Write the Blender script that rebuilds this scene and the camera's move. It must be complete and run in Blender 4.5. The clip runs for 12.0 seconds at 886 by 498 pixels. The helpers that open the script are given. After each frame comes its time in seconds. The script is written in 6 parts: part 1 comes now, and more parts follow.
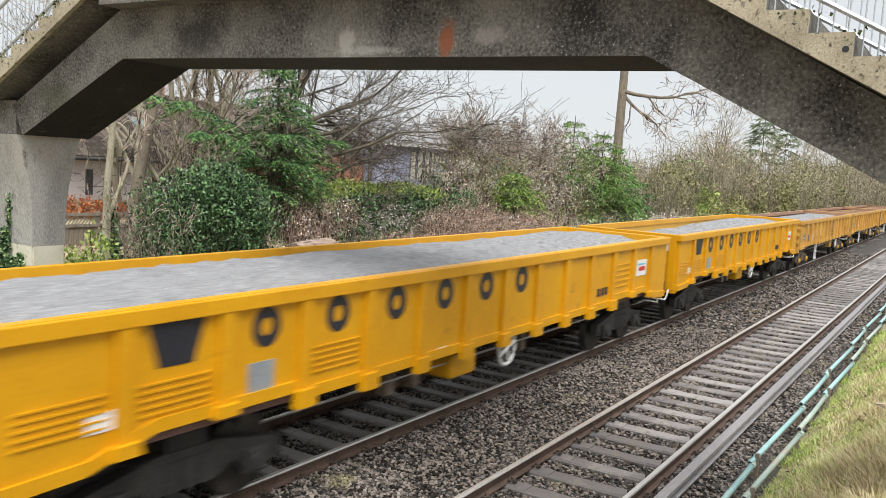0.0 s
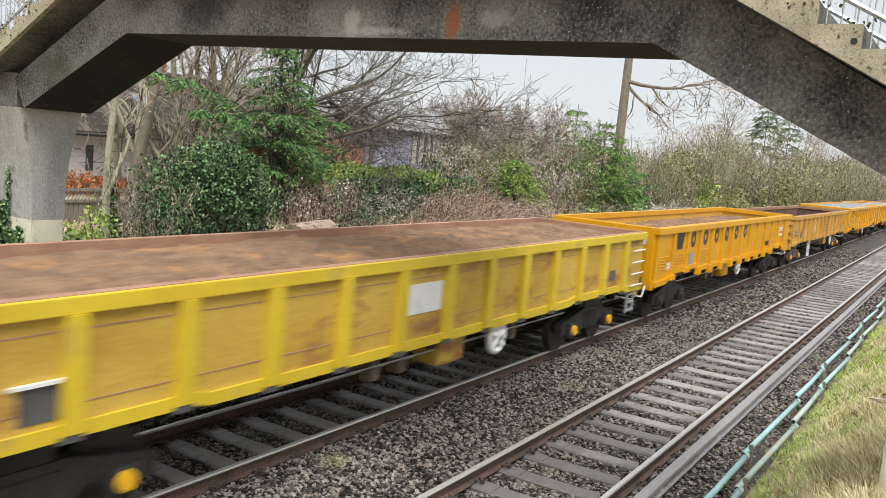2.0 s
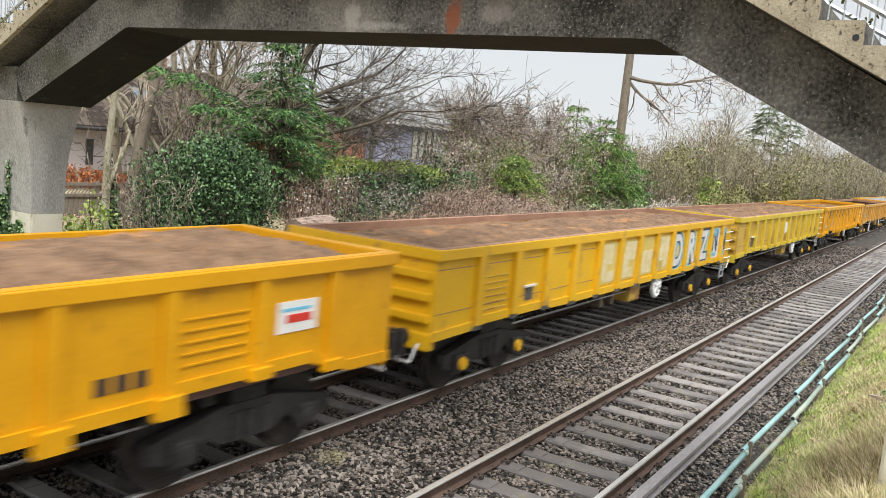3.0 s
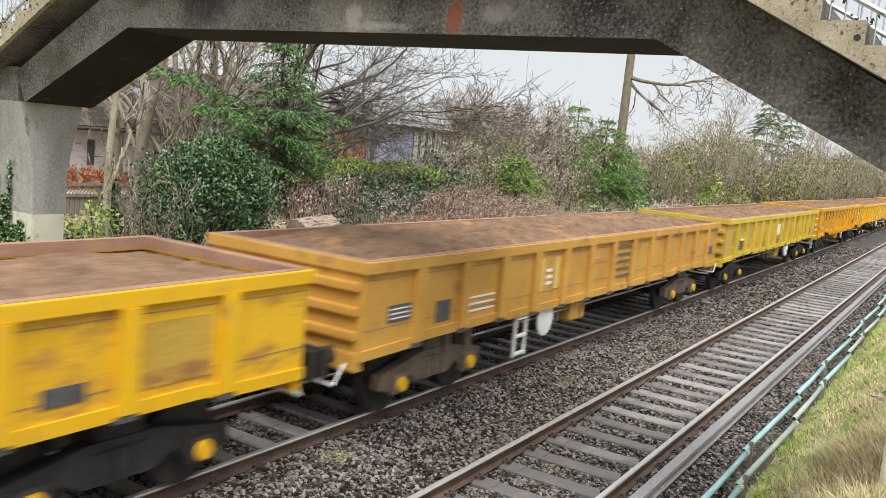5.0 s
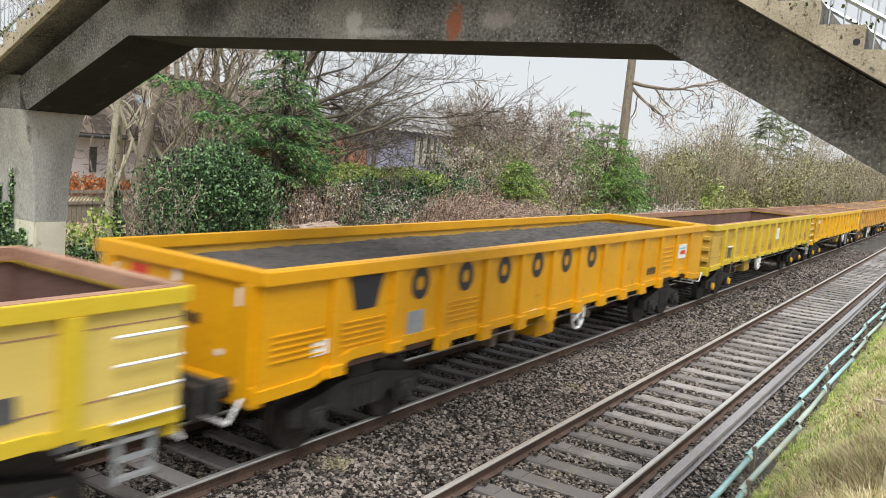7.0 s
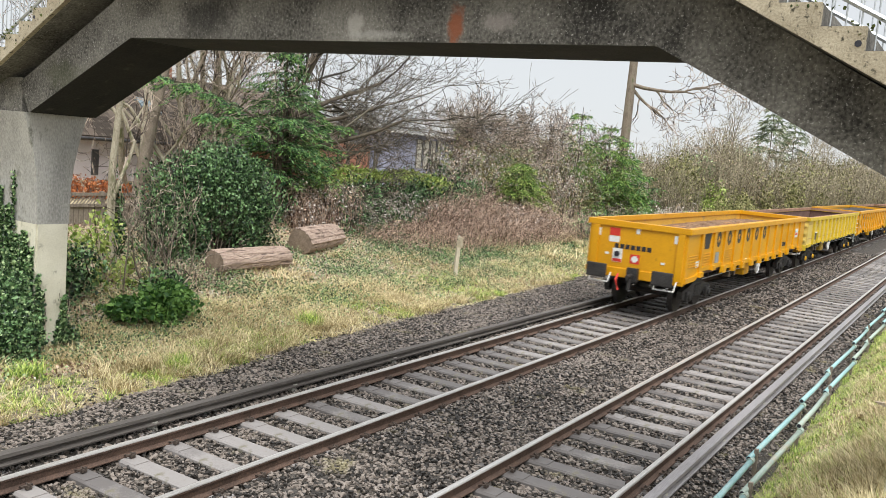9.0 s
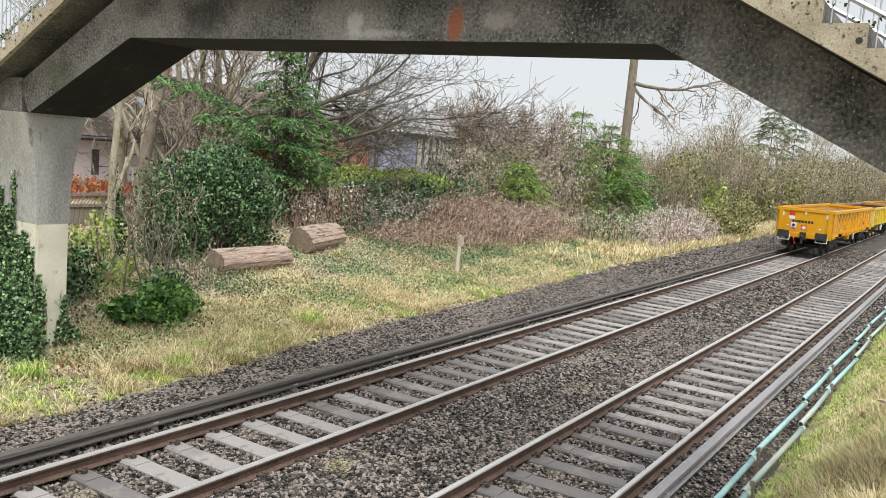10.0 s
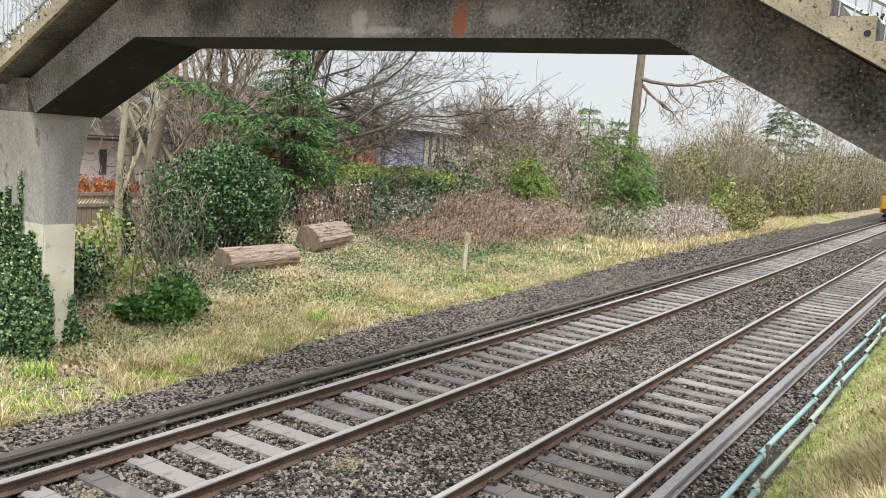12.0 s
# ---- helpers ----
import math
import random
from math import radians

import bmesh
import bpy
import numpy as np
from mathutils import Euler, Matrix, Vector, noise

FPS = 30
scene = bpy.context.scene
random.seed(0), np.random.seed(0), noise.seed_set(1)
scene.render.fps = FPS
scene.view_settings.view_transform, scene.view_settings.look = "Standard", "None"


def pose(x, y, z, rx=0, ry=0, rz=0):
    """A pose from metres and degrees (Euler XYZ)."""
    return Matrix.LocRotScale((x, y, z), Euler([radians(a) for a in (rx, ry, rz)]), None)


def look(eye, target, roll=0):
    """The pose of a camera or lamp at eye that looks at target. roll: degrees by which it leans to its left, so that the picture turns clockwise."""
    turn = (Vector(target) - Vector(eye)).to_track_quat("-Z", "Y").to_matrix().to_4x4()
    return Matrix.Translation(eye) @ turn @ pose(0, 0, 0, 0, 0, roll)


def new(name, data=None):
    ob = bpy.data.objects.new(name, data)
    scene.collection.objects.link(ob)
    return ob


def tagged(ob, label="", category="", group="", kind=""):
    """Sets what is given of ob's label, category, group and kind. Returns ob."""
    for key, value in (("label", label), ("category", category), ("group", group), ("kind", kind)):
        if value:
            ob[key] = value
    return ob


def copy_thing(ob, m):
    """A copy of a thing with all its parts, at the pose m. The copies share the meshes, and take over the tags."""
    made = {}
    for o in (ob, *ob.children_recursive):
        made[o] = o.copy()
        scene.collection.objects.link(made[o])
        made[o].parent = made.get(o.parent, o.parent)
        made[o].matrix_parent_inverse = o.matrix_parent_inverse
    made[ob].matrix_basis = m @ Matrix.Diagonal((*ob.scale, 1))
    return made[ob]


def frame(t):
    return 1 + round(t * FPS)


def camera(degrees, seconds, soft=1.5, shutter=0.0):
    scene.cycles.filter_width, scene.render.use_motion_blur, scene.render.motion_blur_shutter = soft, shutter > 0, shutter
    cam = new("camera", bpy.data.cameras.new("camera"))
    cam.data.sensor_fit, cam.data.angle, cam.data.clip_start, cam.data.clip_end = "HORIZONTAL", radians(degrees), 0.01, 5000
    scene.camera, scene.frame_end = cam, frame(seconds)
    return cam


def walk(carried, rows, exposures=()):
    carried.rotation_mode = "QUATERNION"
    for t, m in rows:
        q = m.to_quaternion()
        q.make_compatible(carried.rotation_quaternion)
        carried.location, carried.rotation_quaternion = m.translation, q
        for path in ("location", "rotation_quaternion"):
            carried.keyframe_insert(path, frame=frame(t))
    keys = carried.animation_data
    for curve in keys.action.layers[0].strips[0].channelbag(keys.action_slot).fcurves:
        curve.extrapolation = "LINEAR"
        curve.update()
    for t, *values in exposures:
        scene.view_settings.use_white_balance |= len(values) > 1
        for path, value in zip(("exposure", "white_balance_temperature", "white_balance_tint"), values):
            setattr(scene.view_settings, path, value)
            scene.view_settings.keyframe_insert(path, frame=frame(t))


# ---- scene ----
cam = camera(55.5, 12.0, soft=0.55, shutter=0.18)
PATH = [
    (0, (-0.047, -3.056, 3.727), (1.64, -2.001, 3.522), 3.6),
    (0.5, (-0.063, -3.064, 3.726), (1.622, -2.007, 3.519), 3.9),
    (1, (-0.049, -3.049, 3.715), (1.636, -1.994, 3.499), 4.3),
    (1.5, (-0.042, -3.043, 3.702), (1.644, -1.991, 3.473), 4.8),
    (2, (-0.047, -3.035, 3.697), (1.64, -1.987, 3.459), 5.1),
    (2.5, (-0.031, -3.034, 3.698), (1.655, -1.986, 3.451), 5.3),
    (3, (-0.032, -3.032, 3.699), (1.654, -1.985, 3.45), 5.3),
    (5, (-0.036, -3.031, 3.694), (1.649, -1.982, 3.446), 5.3),
    (5.5, (-0.035, -3.032, 3.696), (1.649, -1.982, 3.448), 5.2),
    (6, (-0.033, -3.031, 3.696), (1.651, -1.98, 3.45), 5.1),
    (6.5, (-0.032, -3.039, 3.695), (1.651, -1.985, 3.454), 5.0),
    (7, (-0.029, -3.043, 3.703), (1.653, -1.988, 3.467), 5.0),
    (8.8, (-0.014, -3.06, 3.689), (1.665, -1.999, 3.46), 4.9),
    (9, (-0.024, -3.046, 3.695), (1.657, -1.986, 3.465), 5.0),
    (9.5, (-0.018, -3.046, 3.699), (1.662, -1.986, 3.467), 4.9),
    (10, (-0.008, -3.041, 3.696), (1.671, -1.98, 3.463), 4.8),
    (10.5, (-0.005, -3.046, 3.69), (1.673, -1.983, 3.457), 4.7),
    (11, (0.006, -3.046, 3.692), (1.682, -1.979, 3.458), 4.6),
    (11.5, (0.015, -3.039, 3.697), (1.688, -1.969, 3.459), 4.5),
    (12, (0.038, -3.042, 3.693), (1.706, -1.966, 3.453), 4.4),
]
walk(cam, [(t, look(eye, target, roll)) for t, eye, target, roll in PATH])

# ---- world, sun, exposure ----
world = bpy.data.worlds.new("overcast_sky")
scene.world = world
world.use_nodes = True
wn, wl = world.node_tree.nodes, world.node_tree.links
sky = wn.new("ShaderNodeTexSky")
sky.sky_type, sky.sun_disc = "NISHITA", False
sky.sun_elevation, sky.sun_rotation = radians(38), radians(200)
cloud = wn.new("ShaderNodeMix")
cloud.data_type = "RGBA"
cloud.inputs[0].default_value = 0.9
cloud.inputs[7].default_value = (8.6, 8.9, 9.2, 1)
wl.new(sky.outputs[0], cloud.inputs[6])
wl.new(cloud.outputs[2], wn["Background"].inputs[0])
wn["Background"].inputs[1].default_value = 0.072
sun_data = bpy.data.lights.new("sun", "SUN")
sun_data.energy, sun_data.angle, sun_data.color = 3.6, radians(48), (1.0, 0.99, 0.975)
sun = new("sun", sun_data)
sun.matrix_world = look((0, 0, 0), (0.34, 0.36, -0.95))
scene.view_settings.exposure = 0.41


# ---- materials ----
def material(name, c1, c2, scale=4.0, fine=60.0, rough=0.8, metal=0.0, bump=0.3, c3=None, spots=0.0, spot_scale=9.0, mix=0.5,
             island=0.0, stretch=None, spec=0.5, random_object=0.0):
    """Two-scale noise colour with relief; c3 gives stains over a share of the surface."""
    m = bpy.data.materials.new(name)
    m.use_nodes = True
    n, l = m.node_tree.nodes, m.node_tree.links
    b = n["Principled BSDF"]
    tc = n.new("ShaderNodeTexCoord")
    mp = n.new("ShaderNodeMapping")
    l.new(tc.outputs["Object"], mp.inputs[0])
    if stretch:
        mp.inputs["Scale"].default_value = stretch
    big = n.new("ShaderNodeTexNoise")
    big.inputs["Scale"].default_value, big.inputs["Detail"].default_value = scale, 6
    big.inputs["Roughness"].default_value = 0.65
    small = n.new("ShaderNodeTexNoise")
    small.inputs["Scale"].default_value, small.inputs["Detail"].default_value = fine, 3
    l.new(mp.outputs[0], big.inputs[0])
    l.new(mp.outputs[0], small.inputs[0])
    ramp = n.new("ShaderNodeValToRGB")
    ramp.color_ramp.elements[0].position, ramp.color_ramp.elements[1].position = 0.38, 0.62
    ramp.color_ramp.elements[0].color, ramp.color_ramp.elements[1].color = (*c1, 1), (*c2, 1)
    avg = n.new("ShaderNodeMath")
    avg.operation = "MULTIPLY_ADD"
    avg.inputs[1].default_value, avg.inputs[2].default_value = mix, 0.0
    l.new(small.outputs[0], avg.inputs[0])
    keep = n.new("ShaderNodeMath")
    keep.operation = "MULTIPLY_ADD"
    keep.inputs[1].default_value = 1 - mix
    l.new(big.outputs[0], keep.inputs[0])
    l.new(avg.outputs[0], keep.inputs[2])
    last = keep.outputs[0]
    if island or random_object:
        src = n.new("ShaderNodeNewGeometry").outputs["Random Per Island"] if island else n.new("ShaderNodeObjectInfo").outputs["Random"]
        k = island or random_object
        add = n.new("ShaderNodeMath")
        add.operation = "MULTIPLY_ADD"
        add.inputs[1].default_value, add.inputs[2].default_value = k, -k / 2
        l.new(src, add.inputs[0])
        tot = n.new("ShaderNodeMath")
        l.new(last, tot.inputs[0])
        l.new(add.outputs[0], tot.inputs[1])
        last = tot.outputs[0]
    l.new(last, ramp.inputs[0])
    colour = ramp.outputs[0]
    if c3:
        st = n.new("ShaderNodeTexNoise")
        st.inputs["Scale"].default_value, st.inputs["Detail"].default_value = spot_scale, 8
        st.inputs["Roughness"].default_value = 0.7
        l.new(mp.outputs[0], st.inputs[0])
        sr = n.new("ShaderNodeValToRGB")
        sr.color_ramp.elements[0].position, sr.color_ramp.elements[1].position = 0.62 - spots * 0.3, 0.70 - spots * 0.25
        l.new(st.outputs[0], sr.inputs[0])
        mx = n.new("ShaderNodeMix")
        mx.data_type = "RGBA"
        mx.inputs[7].default_value = (*c3, 1)
        l.new(sr.outputs[0], mx.inputs[0])
        l.new(colour, mx.inputs[6])
        colour = mx.outputs[2]
    l.new(colour, b.inputs["Base Color"])
    b.inputs["Roughness"].default_value, b.inputs["Metallic"].default_value = rough, metal
    b.inputs["Specular IOR Level"].default_value = spec
    if bump:
        bp = n.new("ShaderNodeBump")
        bp.inputs["Strength"].default_value, bp.inputs["Distance"].default_value = bump, 0.02
        l.new(keep.outputs[0], bp.inputs["Height"])
        l.new(bp.outputs[0], b.inputs["Normal"])
    return m


def leaf_material(name, c1, c2, rough=0.6, back=0.25):
    """Leaves vary piece by piece and let some light through."""
    m = material(name, c1, c2, 1.2, 20, rough, 0, 0, island=0.9, mix=0.3, spec=0.4)
    n, l = m.node_tree.nodes, m.node_tree.links
    b = n["Principled BSDF"]
    tr = n.new("ShaderNodeBsdfTranslucent")
    l.new(b.inputs["Base Color"].links[0].from_socket, tr.inputs[0])
    mx = n.new("ShaderNodeMixShader")
    mx.inputs[0].default_value = back
    l.new(b.outputs[0], mx.inputs[1])
    l.new(tr.outputs[0], mx.inputs[2])
    l.new(mx.outputs[0], n["Material Output"].inputs[0])
    return m


M = {}
M["concrete"] = material("weathered_concrete", (0.022, 0.020, 0.017), (0.215, 0.205, 0.182), 1.0, 26, 0.92, 0, 0.9, (0.40, 0.39, 0.36), 0.12, 24, 0.36)
M["pale_concrete"] = material("pale_cast_concrete", (0.29, 0.25, 0.175), (0.50, 0.44, 0.325), 2.5, 50, 0.9, 0, 0.5, (0.05, 0.045, 0.03), 0.22, 16, 0.4)
M["pier_concrete"] = material("pier_concrete", (0.24, 0.235, 0.22), (0.50, 0.49, 0.455), 1.1, 40, 0.9, 0, 0.5, (0.13, 0.13, 0.10), 0.16, 2.2, 0.4, stretch=(1, 1, 0.45))
# Near-black underside: the shade below the beam is put into this colour.
M["soffit_shade"] = material("shade_darkened_soffit", (0.004, 0.004, 0.004), (0.018, 0.016, 0.014), 1.6, 30, 0.95, 0, 0.5, (0.04, 0.035, 0.028), 0.08, 3, 0.4)
M["pier_paint"] = material("cream_masonry_paint", (0.62, 0.59, 0.47), (0.78, 0.75, 0.62), 1.5, 40, 0.85, 0, 0.2, (0.40, 0.38, 0.29), 0.1, 4, 0.4)
M["galv"] = material("galvanised_steel", (0.42, 0.45, 0.47), (0.6, 0.63, 0.65), 6, 80, 0.45, 0.6, 0.1)
M["moss"] = leaf_material("moss", (0.03, 0.045, 0.012), (0.10, 0.12, 0.03), 0.9, 0.1)
M["ballast"] = material("track_ballast_bed", (0.018, 0.016, 0.014), (0.11, 0.097, 0.084), 14, 70, 0.9, 0, 1.0, (0.20, 0.17, 0.11), 0.1, 2.0, 0.6)
M["stone"] = material("ballast_stone", (0.020, 0.017, 0.014), (0.245, 0.208, 0.178), 0.9, 40, 0.42, 0, 0.2, (0.25, 0.22, 0.13), 0.07, 1.1, island=0.7, mix=0.3)
M["sleeper"] = material("sleeper_concrete", (0.15, 0.138, 0.132), (0.30, 0.28, 0.268), 2, 40, 0.5, 0, 0.12, (0.17, 0.155, 0.10), 0.12, 1.6, 0.3, random_object=0.5)
M["rail_side"] = material("rusty_rail_steel", (0.055, 0.035, 0.026), (0.15, 0.095, 0.07), 3, 60, 0.75, 0.2, 0.2)
M["rail_top"] = material("polished_rail_head", (0.46, 0.44, 0.415), (0.74, 0.72, 0.69), 2, 30, 0.38, 0.6, 0.05, stretch=(0.1, 8, 8))
M["third"] = material("conductor_rail_steel", (0.22, 0.207, 0.21), (0.37, 0.352, 0.356), 1.0, 30, 0.4, 0.3, 0.06, stretch=(0.2, 3, 3))
M["third_far"] = material("dark_conductor_rail_steel", (0.07, 0.06, 0.055), (0.16, 0.145, 0.13), 1.2, 30, 0.6, 0.3, 0.1, stretch=(0.2, 4, 4))
M["pot"] = material("glazed_insulator", (0.3, 0.29, 0.26), (0.5, 0.48, 0.42), 5, 40, 0.35)
M["clip"] = material("clip_steel", (0.05, 0.04, 0.035), (0.13, 0.1, 0.08), 9, 60, 0.6, 0.5)
M["conduit"] = material("teal_plastic_pipe", (0.24, 0.46, 0.48), (0.40, 0.60, 0.60), 2, 40, 0.4, 0, 0.05, (0.42, 0.44, 0.36), 0.2, 3)
M["conduit_grey"] = material("faded_green_plastic_pipe", (0.30, 0.40, 0.35), (0.44, 0.52, 0.46), 2, 40, 0.45, 0, 0.05, (0.42, 0.40, 0.32), 0.3, 3)
M["stake"] = material("weathered_timber", (0.16, 0.13, 0.10), (0.34, 0.29, 0.23), 3, 50, 0.9, 0, 0.4, stretch=(6, 6, 1))
M["soil"] = material("grassy_soil", (0.10, 0.08, 0.05), (0.58, 0.50, 0.31), 1.4, 22, 0.95, 0, 1.0, (0.20, 0.135, 0.09), 0.25, 2.2, 0.5)
M["orange"] = material("orange_yellow_wagon_paint", (0.61, 0.285, 0.002), (0.73, 0.36, 0.004), 0.8, 25, 0.42, 0, 0.05, (0.46, 0.22, 0.01), 0.04, 2.5, 0.3)
M["orange_in"] = material("dusty_orange_paint", (0.62, 0.34, 0.04), (0.75, 0.44, 0.06), 0.8, 25, 0.6, 0, 0.1, (0.42, 0.28, 0.12), 0.15, 3)
M["tan"] = material("faded_ochre_wagon_paint", (0.48, 0.245, 0.040), (0.65, 0.365, 0.072), 0.7, 25, 0.6, 0, 0.08, (0.29, 0.135, 0.055), 0.15, 1.6, 0.3)
M["yellow"] = material("bright_yellow_wagon_paint", (0.70, 0.39, 0.008), (0.81, 0.475, 0.012), 0.7, 25, 0.5, 0, 0.05, (0.52, 0.29, 0.05), 0.2, 1.4, 0.3)
M["worn_yellow"] = material("worn_yellow_wagon_paint", (0.64, 0.35, 0.012), (0.80, 0.47, 0.016), 0.9, 25, 0.55, 0, 0.08, (0.42, 0.21, 0.045), 0.34, 1.3, 0.3, stretch=(0.5, 1, 1.3))
M["lime"] = material("lime_yellow_wagon_paint", (0.57, 0.405, 0.022), (0.71, 0.525, 0.035), 0.8, 25, 0.5, 0, 0.05, (0.50, 0.36, 0.06), 0.12, 2, 0.3)
M["dirty"] = material("rust_washed_panel_paint", (0.44, 0.265, 0.035), (0.63, 0.42, 0.075), 0.7, 25, 0.6, 0, 0.08, (0.30, 0.135, 0.045), 0.32, 1.1, 0.3, stretch=(0.6, 1, 1.4))
M["pale"] = material("pale_yellow_wagon_paint", (0.62, 0.46, 0.11), (0.72, 0.56, 0.16), 0.6, 25, 0.6, 0, 0.08, (0.50, 0.32, 0.08), 0.15, 1.1, 0.3)
M["rusty_in"] = material("rusty_wagon_lining", (0.10, 0.055, 0.042), (0.20, 0.12, 0.095), 0.7, 30, 0.8, 0.1, 0.15, (0.27, 0.14, 0.09), 0.12, 1.5)
M["rim_rust"] = material("rust_worn_rim", (0.26, 0.14, 0.09), (0.44, 0.26, 0.17), 1.5, 30, 0.75, 0.1, 0.2)
M["frame"] = material("sooty_bogie_steel", (0.018, 0.017, 0.017), (0.06, 0.056, 0.053), 2.5, 40, 0.6, 0.2, 0.2)
M["frame_brown"] = material("brown_dusted_bogie_steel", (0.10, 0.075, 0.055), (0.22, 0.17, 0.13), 2.5, 40, 0.8, 0, 0.2)
M["wheel"] = material("wheel_steel", (0.03, 0.028, 0.026), (0.10, 0.09, 0.085), 3, 40, 0.5, 0.5)
M["cap"] = material("amber_axle_cap_paint", (0.80, 0.42, 0.01), (0.9, 0.5, 0.02), 4, 40, 0.5)
M["white"] = material("white_paint", (0.68, 0.68, 0.66), (0.82, 0.82, 0.80), 3, 40, 0.55, 0, 0.05, (0.5, 0.48, 0.44), 0.1, 5)
M["black"] = material("black_marking_paint", (0.012, 0.013, 0.02), (0.03, 0.03, 0.04), 4, 40, 0.5, 0, 0)
M["red"] = material("red_paint", (0.55, 0.03, 0.02), (0.68, 0.05, 0.03), 4, 40, 0.5, 0, 0)
M["red_faded"] = material("sun_faded_red_paint", (0.46, 0.17, 0.08), (0.58, 0.27, 0.13), 5, 40, 0.6, 0, 0)
M["cream"] = material("thin_cream_spray_paint", (0.66, 0.53, 0.24), (0.76, 0.68, 0.46), 3, 14, 0.6, 0, 0)
M["plate"] = material("grey_plate", (0.25, 0.27, 0.29), (0.38, 0.41, 0.43), 5, 60, 0.5, 0.2)
M["dark_plate"] = material("dark_plate", (0.05, 0.05, 0.055), (0.12, 0.12, 0.12), 5, 60, 0.5)
M["cyan"] = material("pale_blue_spray_paint", (0.10, 0.42, 0.62), (0.22, 0.55, 0.72), 4, 40, 0.6, 0, 0)
M["silver"] = material("silver_white_spray_paint", (0.60, 0.60, 0.60), (0.74, 0.73, 0.72), 2, 30, 0.55, 0, 0)
M["navy"] = material("dark_outline_spray_paint", (0.03, 0.05, 0.09), (0.07, 0.10, 0.15), 4, 40, 0.6, 0, 0)
M["load_grey"] = material("grey_limestone_chippings", (0.14, 0.14, 0.143), (0.36, 0.36, 0.363), 5, 38, 0.9, 0, 1.0, (0.6, 0.6, 0.6), 0.1, 20, 0.75)
M["load_brown"] = material("brown_spoil", (0.10, 0.055, 0.030), (0.29, 0.175, 0.10), 2.2, 26, 0.95, 0, 1.0, (0.40, 0.20, 0.08), 0.2, 1.2, 0.5)
M["load_dark"] = material("dark_wet_spoil", (0.02, 0.018, 0.017), (0.09, 0.08, 0.072), 4, 30, 0.9, 0, 1.0, None, 0, 1, 0.6)



def streaked(m, spots):
    """Lays soft-edged stains of their own colour on a material: (y, z, half width, half height, colour, strength)."""
    n, l = m.node_tree.nodes, m.node_tree.links
    b = n["Principled BSDF"]
    colour = b.inputs["Base Color"].links[0].from_socket
    pos = n.new("ShaderNodeTexCoord").outputs["Object"]
    wob = n.new("ShaderNodeTexNoise")
    wob.inputs["Scale"].default_value, wob.inputs["Detail"].default_value, wob.inputs["Roughness"].default_value = 6.0, 8, 0.7
    l.new(pos, wob.inputs[0])
    for y, z, hy, hz, c, k in spots:
        mp = n.new("ShaderNodeMapping")
        mp.inputs["Location"].default_value = (0, -y / hy, -z / hz)
        mp.inputs["Scale"].default_value = (0, 1 / hy, 1 / hz)
        l.new(pos, mp.inputs[0])
        ln = n.new("ShaderNodeVectorMath")
        ln.operation = "LENGTH"
        l.new(mp.outputs[0], ln.inputs[0])
        ad = n.new("ShaderNodeMath")
        ad.operation = "MULTIPLY_ADD"
        ad.inputs[1].default_value = -2.6
        l.new(wob.outputs[0], ad.inputs[0])
        l.new(ln.outputs["Value"], ad.inputs[2])
        rp = n.new("ShaderNodeMapRange")
        rp.inputs["From Min"].default_value, rp.inputs["From Max"].default_value = -0.1, -0.75
        rp.inputs["To Min"].default_value, rp.inputs["To Max"].default_value = 0.0, k
        l.new(ad.outputs[0], rp.inputs["Value"])
        mx = n.new("ShaderNodeMix")
        mx.data_type = "RGBA"
        mx.inputs[7].default_value = (*c, 1)
        l.new(rp.outputs[0], mx.inputs[0])
        l.new(colour, mx.inputs[6])
        colour = mx.outputs[2]
    l.new(colour, b.inputs["Base Color"])
    return m


M["beam"] = streaked(material("weathered_beam_concrete", (0.020, 0.018, 0.015), (0.20, 0.19, 0.165), 0.9, 26, 0.92, 0, 0.9, (0.40, 0.39, 0.36), 0.15, 34, 0.36),
                     [(2.10, 5.06, 0.10, 0.26, (0.24, 0.075, 0.03), 0.9), (1.55, 5.12, 0.20, 0.10, (0.30, 0.27, 0.25), 0.6), (3.53, 5.09, 0.11, 0.20, (0.36, 0.345, 0.31), 0.8),
                      (3.2, 4.98, 0.45, 0.05, (0.38, 0.37, 0.34), 0.5), (6.1, 5.2, 0.5, 0.3, (0.02, 0.018, 0.015), 0.6), (9.3, 4.35, 0.5, 0.25, (0.05, 0.055, 0.025), 0.5)])

# ---- shape helpers ----
def box(bm, x0, x1, y0, y1, z0, z1, bevel=0.0):
    vs = [bm.verts.new(p) for p in ((x0, y0, z0), (x1, y0, z0), (x1, y1, z0), (x0, y1, z0), (x0, y0, z1), (x1, y0, z1), (x1, y1, z1), (x0, y1, z1))]
    fs = [bm.faces.new([vs[i] for i in q]) for q in ((0, 3, 2, 1), (4, 5, 6, 7), (0, 1, 5, 4), (1, 2, 6, 5), (2, 3, 7, 6), (3, 0, 4, 7))]
    if bevel:
        es = list({e for f in fs for e in f.edges})
        bmesh.ops.bevel(bm, geom=es, offset=bevel, segments=2, affect="EDGES", profile=0.6)
    return bm


